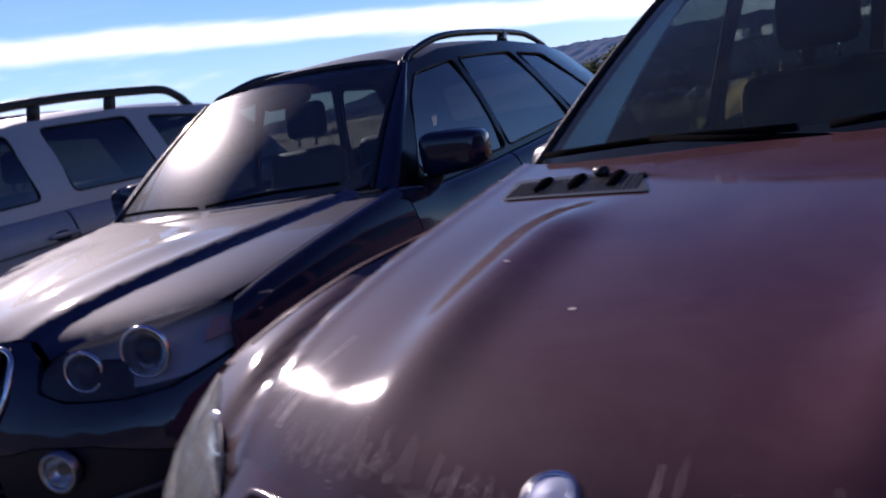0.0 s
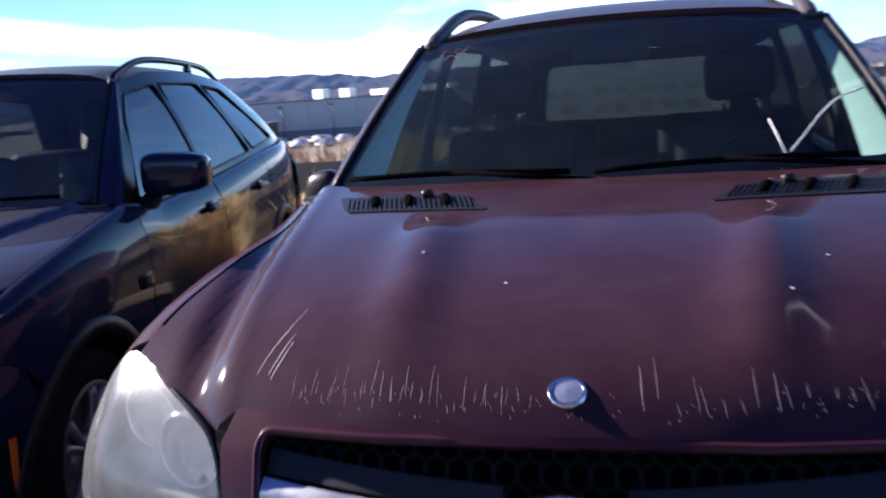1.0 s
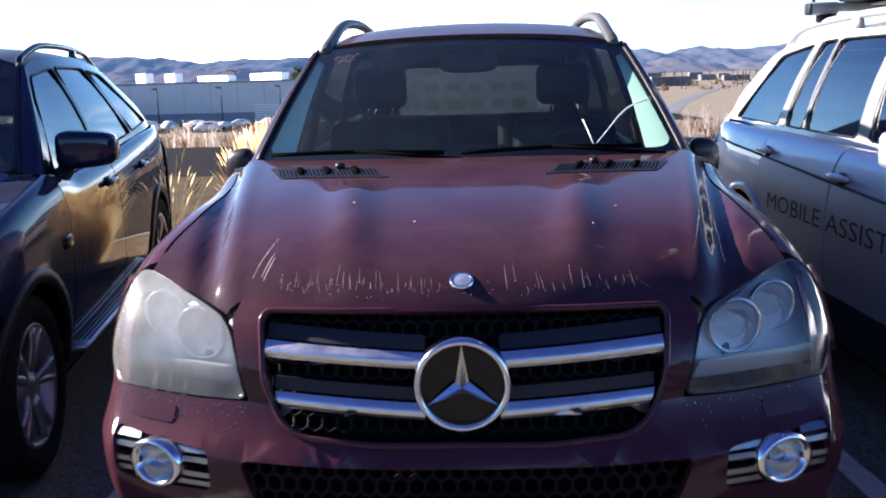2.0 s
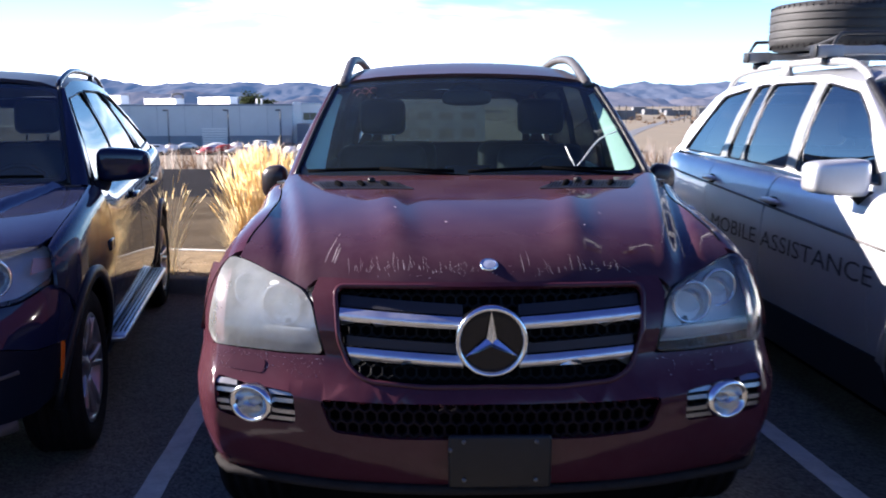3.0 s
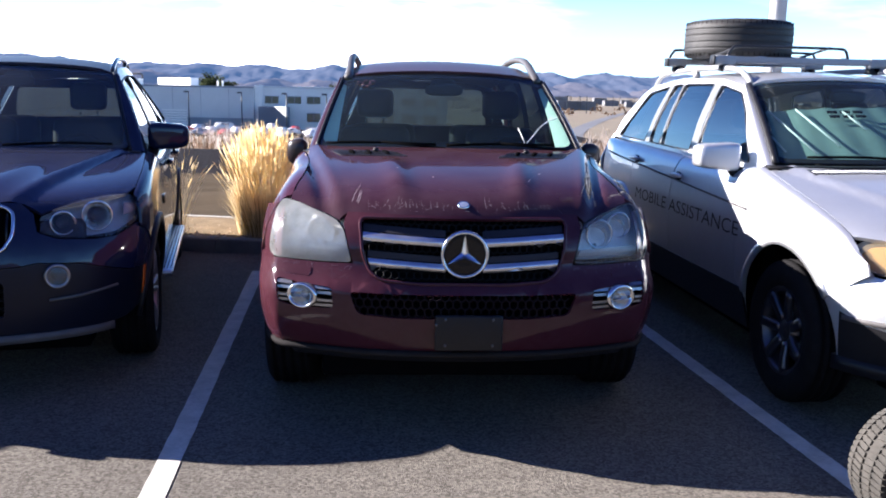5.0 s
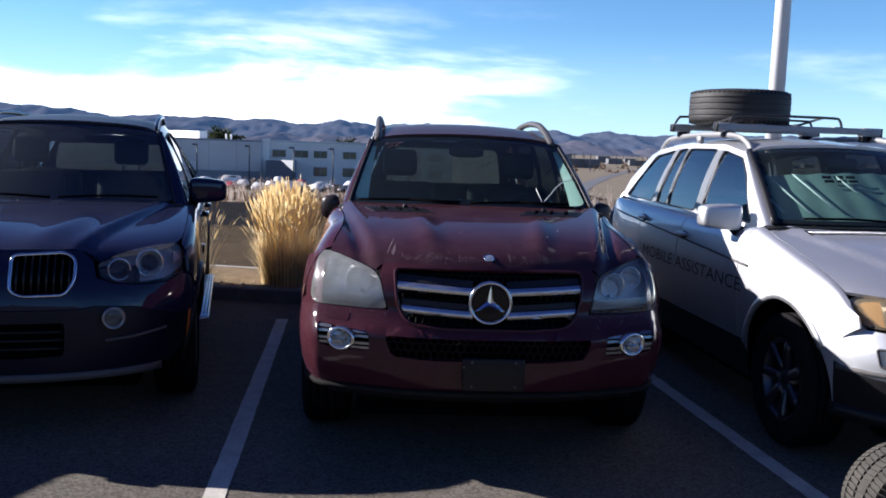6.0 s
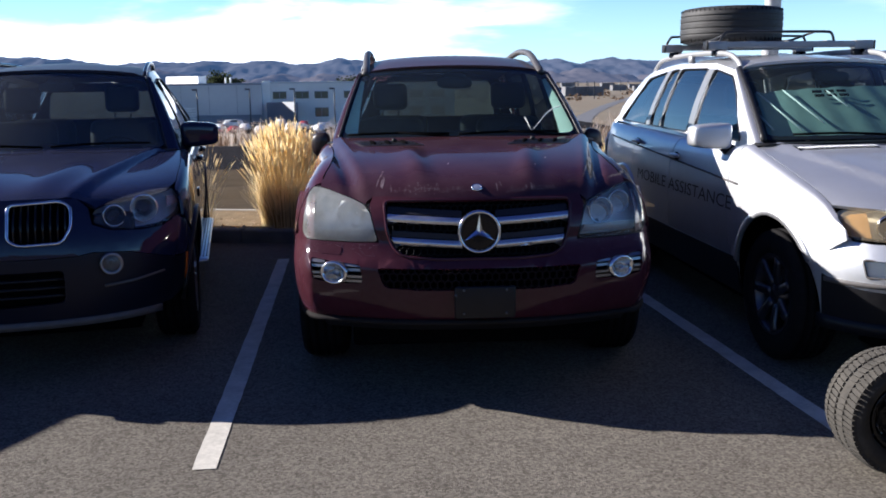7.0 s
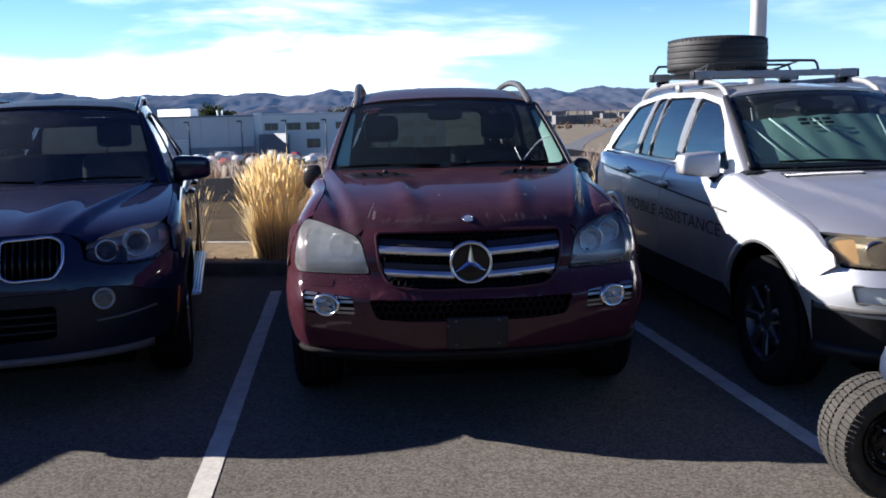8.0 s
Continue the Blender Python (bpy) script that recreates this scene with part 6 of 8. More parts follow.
    B.side_panel("front_door", [(1.457, 1.0), (1.37, None), (1.9, None), (2.2, None), (2.5, None), (2.51, 0.42), (1.37, 0.42)], paint, root)
    B.side_panel("rear_door", [(2.518, None), (2.9, None), (3.2, None), (3.45, None), (3.40, 0.85)] + B.arch(AR, WZ, 0.447, 145, 178, 6) + [(3.22, 0.42), (2.518, 0.42)], paint, root)
    B.side_panel("rear_quarter", [(3.458, None), (3.8, None), (4.2, None), (4.55, None), (4.55, 0.42), (4.12, 0.36)] + B.arch(AR, WZ, 0.447, 0, 142, 12) + [(3.41, 0.86)], paint, root)
    # sill raised over the doors: their low shade put in as dark plastic
    B.side_panel("sill", [(1.285, 0.50), (3.23, 0.50), (3.26, 0.27), (1.27, 0.27)], PLASTIC, root, "dark sill with shade of the lower doors put in", offset=0.006)
    for s in (-1, 1):
        B.nose_piece("corner_filler", [(("y", 0.22), 0.70), (("y", 0.22), 0.80), (("y", 0.50), 0.80), (("y", 0.53), 0.70)], paint, root, "", s, 0.06, 0.05, 0.004, -0.014)
    for yw in (AF, AR):
        for s in (-1, 1):
            pts = [B.side_z(y, max(0.3, z)) for y, z in B.arch(yw, WZ, 0.462, 12, 146, 16)]
            part("arch_trim", sweep([Vector((p.x * s, p.y, p.z)) for p in pts], [(-0.02, -0.01), (0.02, -0.01), (0.02, 0.01), (-0.02, 0.01)], up=(1, 0, 0)), paint, root)
    for s in (-1, 1):
        for y, zh in ((2.407, 1.035), (3.341, 1.08)):
            p = B.side_z(y, zh - 0.01)
            part("door_handle", moved(blob(0.016, 0.105, 0.017, 0.7, 14, 8), Matrix.Translation((s * (p.x + 0.022), y, zh + 0.005))), paint, root)
            part("handle_cup", moved(blob(0.008, 0.055, 0.03, 0.8, 14, 8), Matrix.Translation((s * (p.x + 0.001), y, zh))), GLOSS_BLACK, root)
        mould = [B.side_z(y, 0.945 + 0.045 * (y - 1.07)) for y in np.linspace(1.3, 4.2, 24)]
        part("side_moulding", sweep([Vector((s * (p.x + 0.003), p.y, p.z)) for p in mould], [(-0.005, -0.006), (0.005, -0.006), (0.005, 0.006), (-0.005, 0.006)], up=(1, 0, 0)), PLASTIC_GREY, root)
    green = [(1.41, 1.18), (1.67, 1.36), (2.11, 1.642), (2.5, 1.697), (3.2, 1.705), (3.95, 1.648), (4.22, 1.59), (4.48, 1.21), (3.7, 1.183), (2.5, 1.163), (1.7, 1.145)]
    wins = wins or [[(1.60, 1.195), (1.90, 1.48), (2.12, 1.605), (2.465, 1.657), (2.44, 1.195)], [(2.56, 1.20), (2.575, 1.662), (3.12, 1.662), (3.15, 1.205)], [(3.18, 1.205), (3.15, 1.662), (3.34, 1.655), (3.42, 1.21)], [(3.52, 1.21), (3.43, 1.645), (3.90, 1.593), (4.24, 1.22)]]
    greenhouse(root, B, green, wins, paint, side_glass or GLASS_BLUE, paint, GLASS_WS, 0.042, None, None, None, 0.02)
    for (a, b) in zip(wins, wins[1:] if extras else ()):
        o = [(a[-1][0] + 0.006, 1.20), (a[-2][0] + 0.006, 1.656), (b[1][0] - 0.006, 1.656), (b[0][0] - 0.006, 1.205)]
        for s in (-1, 1):
            part("pillar_cover", sheet(o, B.green, (), 0.1, 0.1, 0.004, (0, 2.6, 1.2), mirror=s < 0, offset=0.005), PILLAR_GREY, root, "grey pillar cover")
    roof_rail(root, B, rail[2], rail[3], rail[1], rail[0] or paint, 0.92, rail[4], (0.5,) if extras else (0.35, 0.65), rail[4] * 1.2)
    rear_end(root, B, paint, 0.45, [(-0.56, 1.23), (0.56, 1.23), (0.49, 1.555), (-0.49, 1.555)])
    under_body(root, B, 0.2, [(AF, 0.425), (AR, 0.425)], 0.87)
    interior(root, B, 1.46, 1.14, 2.15, 0.44, LEATHER, 0.72)
    for s in (-1, 1):
        wing_mirror(root, (0.98, 1.64, 1.228), paint, s, (0.125, 0.07, 0.078), (0.84, 1.60, 1.13), PLASTIC, 0.34)
        for y in (AF, AR):
            wheel(root, s * 0.79, y, WR, 0.235, 0.25, 7, ALLOY_SHADED, s)
    for a, b in (((-0.6, 1.285, 1.252), (0.0, 1.195, 1.246)), ((0.05, 1.195, 1.248), (0.64, 1.305, 1.252))):
        part("wiper", sweep(spline([a, (Vector(a) + Vector(b)) / 2 + Vector((0, -0.01, 0.01)), b], 4), [(-0.008, -0.006), (0.008, -0.006), (0.004, 0.008), (-0.004, 0.008)]), DARK, root)
    if extras:
        # folded sunshade behind the windscreen, light through its creases put in as white strips, plain bars for its
        # lettering
        shade = part("sunshade", sheet([(-0.92, 0.12), (0.92, 0.12), (0.9, 0.76), (-0.9, 0.70)], lambda u, v: B.glass_front(u, v, 0.06 + 0.004 * math.sin(u * 22)), (), 0.04, 0.1, 0.0, (0, 2.6, 0.6)), SHADE, root, "grey-green folding sunshade")
        for u, v0, v1, k in ((-0.88, 0.16, 0.36, -0.08), (-0.66, 0.14, 0.66, -0.24), (-0.46, 0.22, 0.66, -0.2), (-0.16, 0.4, 0.62, -0.1), (0.30, 0.2, 0.66, 0.2), (0.52, 0.14, 0.66, 0.24)):
            part("crease_light", sweep([B.glass_front(u, v0, 0.03), B.glass_front(u + k, v1, 0.03)], circle_section(0.0055, 6)), WHITE_CORD, shade)
        for u in (-0.40, -0.28, -0.16):
            for k in range(2):
                a, b = B.glass_front(u, 0.56 + k * 0.055, 0.03), B.glass_front(u + 0.09, 0.56 + k * 0.055, 0.03)
                part("lettering_bar", sweep([a, b], [(-0.012, -0.002), (0.012, -0.002), (0.012, 0.002), (-0.012, 0.002)], up=(0, -0.6, 0.8)), DARK, shade)
        side_lettering(root, B, badge_text, 3.25, 1.365, 0.787)
    return root, B


def side_lettering(root, B, text, y_start, y_end, z):
    """Dark letters along the car's right side, read from the tail towards the nose."""
    cu = bpy.data.curves.new("lettering", "FONT")
    cu.body, cu.size, cu.align_x = text, 0.2, "LEFT"
    cu.resolution_u = 3
    ob = bpy.data.objects.new("lettering_source", cu)
    scene.collection.objects.link(ob)
    bpy.context.view_layer.update()
    me = bpy.data.meshes.new_from_object(ob.evaluated_get(bpy.context.evaluated_depsgraph_get()))
    bpy.data.objects.remove(ob)
    bpy.data.curves.remove(cu)
    bm = bmesh.new()
    bm.from_mesh(me)
    bpy.data.meshes.remove(me)
    w = max(v.co.x for v in bm.verts)
    k = (y_start - y_end) / w
    for v in bm.verts:
        y, zz = y_start - v.co.x * k, z + v.co.y * 0.61
        p = B.side_z(y, zz)
        v.co = Vector((-(p.x + 0.003), p.y, p.z))
    part("side_lettering", bm, DARK_LETTER, root, "dark door lettering", smooth=False)


RAIL_SILVER = material("dull_silver_rail", (0.30, 0.305, 0.315), 0.45, 0.4, 10.0, 0.1, dust=0.1)
SHADE = material("sunshade_foil", (0.22, 0.30, 0.275), 0.45, 0.1, 20.0, 0.15)
DARK_LETTER = material("dark_vinyl", (0.035, 0.035, 0.045), 0.5, 0.0, 20.0, 0.15)
SILVER_AT = pose(2.66, -0.25, 0, 0, 0, 2.5)
silver_root, silver_body = silver_suv(SILVER_AT, "silver SUV with dark door lettering, parked on asphalt", PAINT_SILVER, "MOBILE ASSISTANCE", True, (RAIL_SILVER, 0.066, 2.15, 4.05, 0.017))
GREY_WINDOWS = [[(1.70, 1.225), (1.94, 1.487), (2.14, 1.602), (2.38, 1.639), (2.42, 1.246)], [(2.64, 1.256), (2.60, 1.649), (3.22, 1.649), (3.30, 1.256)], [(3.44, 1.267), (3.38, 1.633), (3.86, 1.586), (4.12, 1.267)]]
silver_suv(pose(-5.3, -0.62, 0, 0, 0, 6) @ Matrix.Diagonal((1.03, 1.03, 1.06, 1)), "boxy grey SUV with a dark roof rack beside the navy one", PAINT_GREY, "", False, (PLASTIC, 0.10, 2.02, 3.82, 0.024), GREY_WINDOWS, GLASS_SIDE)


# ---- ground, kerb and the lot's markings ----
def asphalt(name, color, spec_scale=1.0, spec=0.12):
    """Worn asphalt: pale and dark aggregate, broad stains and a coarse relief."""
    m = material(name, color, 0.9, 0.0, 0.55, 0.22, bump=0.6, bump_scale=105.0, spec=spec)
    nt = m.node_tree
    L = nt.links.new
    p = nt.nodes["Principled BSDF"]
    src = p.inputs["Base Color"].links[0].from_socket
    co = nt.nodes.new("ShaderNodeTexCoord")
    vor = nd(nt, "ShaderNodeTexVoronoi", Scale=95.0 * spec_scale)
    L(co.outputs["Object"], vor.inputs["Vector"])
    rg = nd(nt, "ShaderNodeMapRange")
    rg.inputs["To Min"].default_value, rg.inputs["To Max"].default_value = 0.58, 1.44
    sep = nt.nodes.new("ShaderNodeSeparateColor")
    L(vor.outputs["Color"], sep.inputs["Color"])
    L(sep.outputs["Red"], rg.inputs["Value"])
    sc = nt.nodes.new("ShaderNodeVectorMath")
    sc.operation = "SCALE"
    L(src, sc.inputs[0])
    L(rg.outputs["Result"], sc.inputs["Scale"])
    L(sc.outputs["Vector"], p.inputs["Base Color"])
    return m


ASPHALT = asphalt("parking_asphalt", (0.126, 0.113, 0.096))
ROAD = asphalt("road_asphalt", (0.017, 0.0155, 0.017), 0.5, 0.02)
LINE_PAINT = material("worn_line_paint", (0.58, 0.55, 0.49), 0.75, 0.0, 7.0, 0.3, bump=0.3, bump_scale=130.0, dust=0.2, dust_color=(0.12, 0.115, 0.11), dust_scale=38.0)
CONCRETE = material("kerb_concrete", (0.40, 0.38, 0.34), 0.85, 0.0, 4.0, 0.2, bump=0.3, bump_scale=90.0, dust=0.2, dust_color=(0.22, 0.18, 0.13))
DIRT = material("dry_dirt", (0.055, 0.040, 0.025), 0.95, 0.0, 1.4, 0.45, bump=0.9, bump_scale=22.0, dust=0.3, dust_color=(0.11, 0.08, 0.045), dust_scale=3.0, spec=0.05)
# darker copy of the concrete: shade on the kerb's face put into the grey
KERB_GREY = material("shaded_kerb", (0.15, 0.14, 0.13), 0.9, 0.0, 4.0, 0.25, bump=0.4, bump_scale=90.0, dust=0.2, dust_color=(0.10, 0.085, 0.065))
GRAVEL = material("gravel_stone", (0.40, 0.31, 0.23), 0.9, 0.0, 30.0, 0.3, bump=0.4, bump_scale=120.0)
FIELD = material("dry_field", (0.21, 0.155, 0.095), 0.95, 0.0, 0.02, 0.35, bump=0.6, bump_scale=1.5, dust=0.6, dust_color=(0.085, 0.075, 0.055), dust_scale=0.02)

ground_z = smooth_table([(-400, -0.3), (0, -0.3), (14, -0.3), (26, -0.4), (40, -0.95), (90, -4.2), (150, -7.4), (190, -8.0), (500, -9.0), (2000, -12.0), (4900, -14.0)])


def build_ground():
    ys = [-300, -60, -15, 0, 4.5, 8, 14, 20, 26, 32, 40, 55, 75, 95, 120, 150, 175, 190, 220, 300, 420, 600, 900, 1400, 2200, 3300, 4900]
    xs = [-4800, -2500, -1200, -600, -300, -150, -80, -40, -20, -8, 0, 8, 20, 40, 80, 150, 300, 600, 1200, 2500, 4800]
    bm = bmesh.new()
    rows = []
    for y in ys:
        row = []
        for x in xs:
            z = ground_z(y) + (0 if y < 30 else 0.06 * noise.noise(Vector((x * 0.02, y * 0.02, 0))))
            row.append(bm.verts.new((x, y, z)))
        rows.append(row)
    for a, b in zip(rows, rows[1:]):
        for i in range(len(xs) - 1):
            bm.faces.new((a[i], a[i + 1], b[i + 1], b[i]))
    tagged(part("ground", bm, FIELD), "dry tan grassland falling away to the mountains", kind="structure")


build_ground()
KERB = lambda x: 4.50 - 0.19 * (x + 1.5)          # the kerb's front face


def strip(name, x0, x1, front, back, z_front, z_back, mat, label, n=40, thick=0.05, rough=0.0, m=4):
    """A slab between two lines front(x) and back(x)."""
    bm = bmesh.new()
    top, rnd = [], random.Random(3)
    for i in range(n + 1):
        x = x0 + (x1 - x0) * i / n
        top.append([bm.verts.new((x, front(x) + (back(x) - front(x)) * j / m, z_front + (z_back - z_front) * j / m + (rnd.uniform(-rough, rough) if 0 < j < m else 0))) for j in range(m + 1)])
    for a, b in zip(top, top[1:]):
        for j in range(m):
            bm.faces.new((a[j], b[j], b[j + 1], a[j + 1]))
    r = bmesh.ops.extrude_face_region(bm, geom=bm.faces[:])
    bmesh.ops.translate(bm, verts=[v for v in r["geom"] if isinstance(v, bmesh.types.BMVert)], vec=(0, 0, -thick))
    bmesh.ops.recalc_face_normals(bm, faces=bm.faces[:])
    return tagged(part(name, bm, mat, smooth=False), label, kind="structure")


strip("parking_lot", -40, 40, lambda x: -60, lambda x: KERB(x) + 0.02, 0.0, 0.0, ASPHALT, "grey worn asphalt parking lot", 20, 0.05)
# kerb stones, end to end
kerb = new("kerb")
tagged(kerb, "concrete kerb along the lot's edge, shade put into its grey", kind="structure")
for i in range(12):
    x0, x1 = -13.0 + i * 2.2, -13.0 + (i + 1) * 2.2 - 0.012
    L_ = math.hypot(x1 - x0, KERB(x1) - KERB(x0))
    bm = rbox(L_, 0.15, 0.20, (0, 0, 0), 0.018)
    part("kerb_stone", moved(bm, pose((x0 + x1) / 2, (KERB(x0) + KERB(x1)) / 2 + 0.075, 0.03, 0, 0, math.degrees(math.atan2(KERB(x1) - KERB(x0), x1 - x0)))), KERB_GREY, kerb)
strip("verge", -40, 40, lambda x: KERB(x) + 0.152, lambda x: 11.9 - 0.05 * x, 0.105, 0.02, DIRT, "bare dry dirt verge behind the kerb", 90, 0.16, 0.02, 16)
GRAVEL_BED = material("gravel_bed", (0.24, 0.18, 0.11), 0.95, 0.0, 6.0, 0.35, bump=0.9, bump_scale=60.0, dust=0.25, dust_color=(0.13, 0.095, 0.06), dust_scale=9.0, spec=0.05)
strip("gravel_bed", -9, 9, lambda x: KERB(x) + 0.153, lambda x: KERB(x) + 1.215, 0.112, 0.150, GRAVEL_BED, "tan gravel bed behind the kerb", 60, 0.04, 0.006, 8)
strip("concrete_strip", -9, 9, lambda x: KERB(x) + 1.22, lambda x: KERB(x) + 1.34, 0.155, 0.15, CONCRETE, "narrow pale concrete edging strip", 30, 0.12)
strip("road", -160, 160, lambda x: 12.1 - 0.05 * x, lambda x: 20.5 - 0.05 * x, -0.03, -0.16, ROAD, "dark asphalt road beyond the verge", 20, 0.05)


def painted_line(x0, y0, x1, y1, width):
    bm = bmesh.new()
    d = Vector((x1 - x0, y1 - y0, 0)).normalized()
    s = Vector((d.y, -d.x, 0)) * width / 2
    rnd = random.Random(int(x0 * 100))
    n = 60
    rows = []
    for i in range(n + 1):
        p = Vector((x0, y0, 0.004)).lerp(Vector((x1, y1, 0.004)), i / n)
        rows.append((bm.verts.new(p - s * rnd.uniform(0.94, 1.04)), bm.verts.new(p + s * rnd.uniform(0.94, 1.04))))
    for a, b in zip(rows, rows[1:]):
        bm.faces.new((a[0], a[1], b[1], b[0]))
    bmesh.ops.recalc_face_normals(bm, faces=bm.faces[:])
    tagged(part("parking_line", bm, LINE_PAINT, smooth=False), "worn white stall line painted on asphalt", kind="structure")


painted_line(-1.235, -0.745, -1.475, 3.72, 0.105)
painted_line(1.635, -0.75, 1.25, 3.72, 0.105)


# ---- low unseen wall added behind the camera to hold back sky light ----
WALL_BEHIND = material("dull_blocker", (0.075, 0.068, 0.062), 0.9, 0.0, 0.6, 0.15, bump=0.3, bump_scale=40.0)
tagged(part("skylight_block_wall", rbox(110, 0.3, 3.6, (5, -15, 1.75), 0.02), WALL_BEHIND, smooth=False), "plain dull unseen wall, added to hold back sky light", kind="structure")

# ---- gravel at the kerb ----
def gravel():
    rnd = random.Random(8)
    bm = bmesh.new()
    for i in range(900):
        x = rnd.uniform(-4.5, 3.2)
        y = KERB(x) + rnd.uniform(0.17, 1.15)
        r = rnd.uniform(0.008, 0.028)
        c = Vector((x, y, 0.112 + r * 0.3))
        ring = [bm.verts.new(c + Vector((r * math.cos(a) * rnd.uniform(0.7, 1.2), r * math.sin(a) * rnd.uniform(0.7, 1.2), rnd.uniform(-0.2, 0.2) * r))) for a in (0.3, 1.6, 2.8, 4.0, 5.2)]
        top, bot = bm.verts.new(c + Vector((0, 0, r * 0.75))), bm.verts.new(c - Vector((0, 0, r * 0.7)))
        for j in range(5):
            bm.faces.new((ring[j], ring[(j + 1) % 5], top))
            bm.faces.new((ring[(j + 1) % 5], ring[j], bot))
    tagged(part("gravel", bm, GRAVEL, smooth=False), "scattered tan gravel along the kerb", "gravel", kind="stuff")


gravel()


# ---- dry grasses ----
def straw(name, color, tip):
    m = bpy.data.materials.new(name)
    m.use_nodes = True
    nt = m.node_tree
    L = nt.links.new
    nt.nodes.clear()
    out = nt.nodes.new("ShaderNodeOutputMaterial")
    geo = nt.nodes.new("ShaderNodeNewGeometry")
    ramp = nt.nodes.new("ShaderNodeValToRGB")
    ramp.color_ramp.elements[0].color, ramp.color_ramp.elements[1].color = (*color, 1), (*tip, 1)
    L(geo.outputs["Random Per Island"], ramp.inputs["Fac"])
    d, t = nt.nodes.new("ShaderNodeBsdfDiffuse"), nt.nodes.new("ShaderNodeBsdfTranslucent")
    L(ramp.outputs["Color"], d.inputs["Color"])
    L(ramp.outputs["Color"], t.inputs["Color"])
    mx = nt.nodes.new("ShaderNodeMixShader")
    mx.inputs["Fac"].default_value = 0.6
    L(d.outputs["BSDF"], mx.inputs[1])
    L(t.outputs["BSDF"], mx.inputs[2])
    L(mx.outputs["Shader"], out.inputs["Surface"])
    return m


STRAW = straw("golden_straw", (0.76, 0.60, 0.31), (0.98, 0.88, 0.62))
STRAW_PALE = straw("pale_straw", (0.34, 0.27, 0.22), (0.66, 0.58, 0.52))
STRAW_BROWN = straw("brown_straw", (0.22, 0.14, 0.06), (0.45, 0.32, 0.15))
BRUSH = straw("brown_brush", (0.10, 0.07, 0.05), (0.24, 0.16, 0.11))


def blade(bm, base, lean, height, w, head, rnd):
    """One stalk: a narrow bent leaf or a stem that ends in a feathery head."""
    side = Vector((-lean.y, lean.x, 0))
    side = side.normalized() if side.length > 1e-4 else Vector((1, 0, 0))
    pts = []
    for k in range(6):
        t = k / 5
        pts.append(base + lean * (t ** 1.8) + Vector((0, 0, height * (t - 0.12 * t * t * min(1.0, lean.length * 2)))))
    widths = [w, w, w * 0.9, w * 0.8, w * 0.6, w * 0.15]
    rows = [(bm.verts.new(p - side * ww), bm.verts.new(p + side * ww)) for p, ww in zip(pts, widths)]
    for a, b in zip(rows, rows[1:]):
        bm.faces.new((a[0], a[1], b[1], b[0]))
    if head:
        d = (pts[5] - pts[4]).normalized()
        q = pts[5] - d * 0.02
        hw = head * rnd.uniform(0.035, 0.06)
        n = [(0, 0.3), (0.25, 1.0), (0.6, 0.8), (1.0, 0.1)]
        for ax in (side, Vector((0.3, 0.95, 0))):
            rr = [(bm.verts.new(q + d * head * t + Vector((0, 0, -0.25 * head * t * t)) - ax * hw * u), bm.verts.new(q + d * head * t + Vector((0, 0, -0.25 * head * t * t)) + ax * hw * u)) for t, u in n]
            for a, b in zip(rr, rr[1:]):
                bm.faces.new((a[0], a[1], b[1], b[0]))


def grass_clump(x, y, z, radius, height, n, spread, mat, label, seed, heads=0.35, category="ornamental grass"):
    rnd = random.Random(seed)
    root = empty("ornamental_grass", pose(x, y, z), label, category, "dry grass clumps")
    lo, hi = bmesh.new(), bmesh.new()
    for i in range(n):
        a, r = rnd.uniform(0, 2 * math.pi), radius * math.sqrt(rnd.random())
        out = Vector((math.cos(a), math.sin(a), 0))
        h = height * rnd.uniform(0.62, 1.0) * (1 - 0.25 * (r / radius) ** 2)
        lean = out * spread * (0.25 + r / radius) * rnd.uniform(0.3, 1.1) + Vector((rnd.uniform(-0.06, 0.06), rnd.uniform(-0.06, 0.06), 0))
        if rnd.random() < heads:
            blade(hi, out * r, lean * 0.8, h, 0.0018, rnd.uniform(0.12, 0.20), rnd)
        else:
            blade(lo, out * r, lean, h * rnd.uniform(0.55, 0.85), rnd.uniform(0.002, 0.0042), 0, rnd)
    base = bmesh.new()
    for i in range(n // 6):
        a, r = rnd.uniform(0, 2 * math.pi), radius * 1.05 * math.sqrt(rnd.random())
        out = Vector((math.cos(a), math.sin(a), 0))
        blade(base, out * r, out * spread * rnd.uniform(0.2, 1.0) * r / radius, height * rnd.uniform(0.15, 0.42), rnd.uniform(0.0025, 0.0045), 0, rnd)
    tagged(part("base_leaves", base, STRAW_BROWN, root, "short brown leaves at the base", smooth=False), kind="stuff")
    tagged(part("leaves", lo, mat, root, smooth=False), kind="stuff")
    tagged(part("seed_heads", hi, mat, root, smooth=False), kind="stuff")


grass_clump(-1.60, 5.06, 0.10, 0.27, 1.10, 2600, 0.17, STRAW, "tall golden dry ornamental grass clump behind the kerb", 1)
grass_clump(-2.47, 4.95, 0.10, 0.12, 0.92, 80, 0.26, STRAW, "sparse dry ornamental grass with drooping seed heads", 2, 0.6)
grass_clump(1.80, 4.55, 0.10, 0.14, 0.95, 120, 0.26, STRAW, "small dry grass tuft behind the kerb", 3, 0.5)


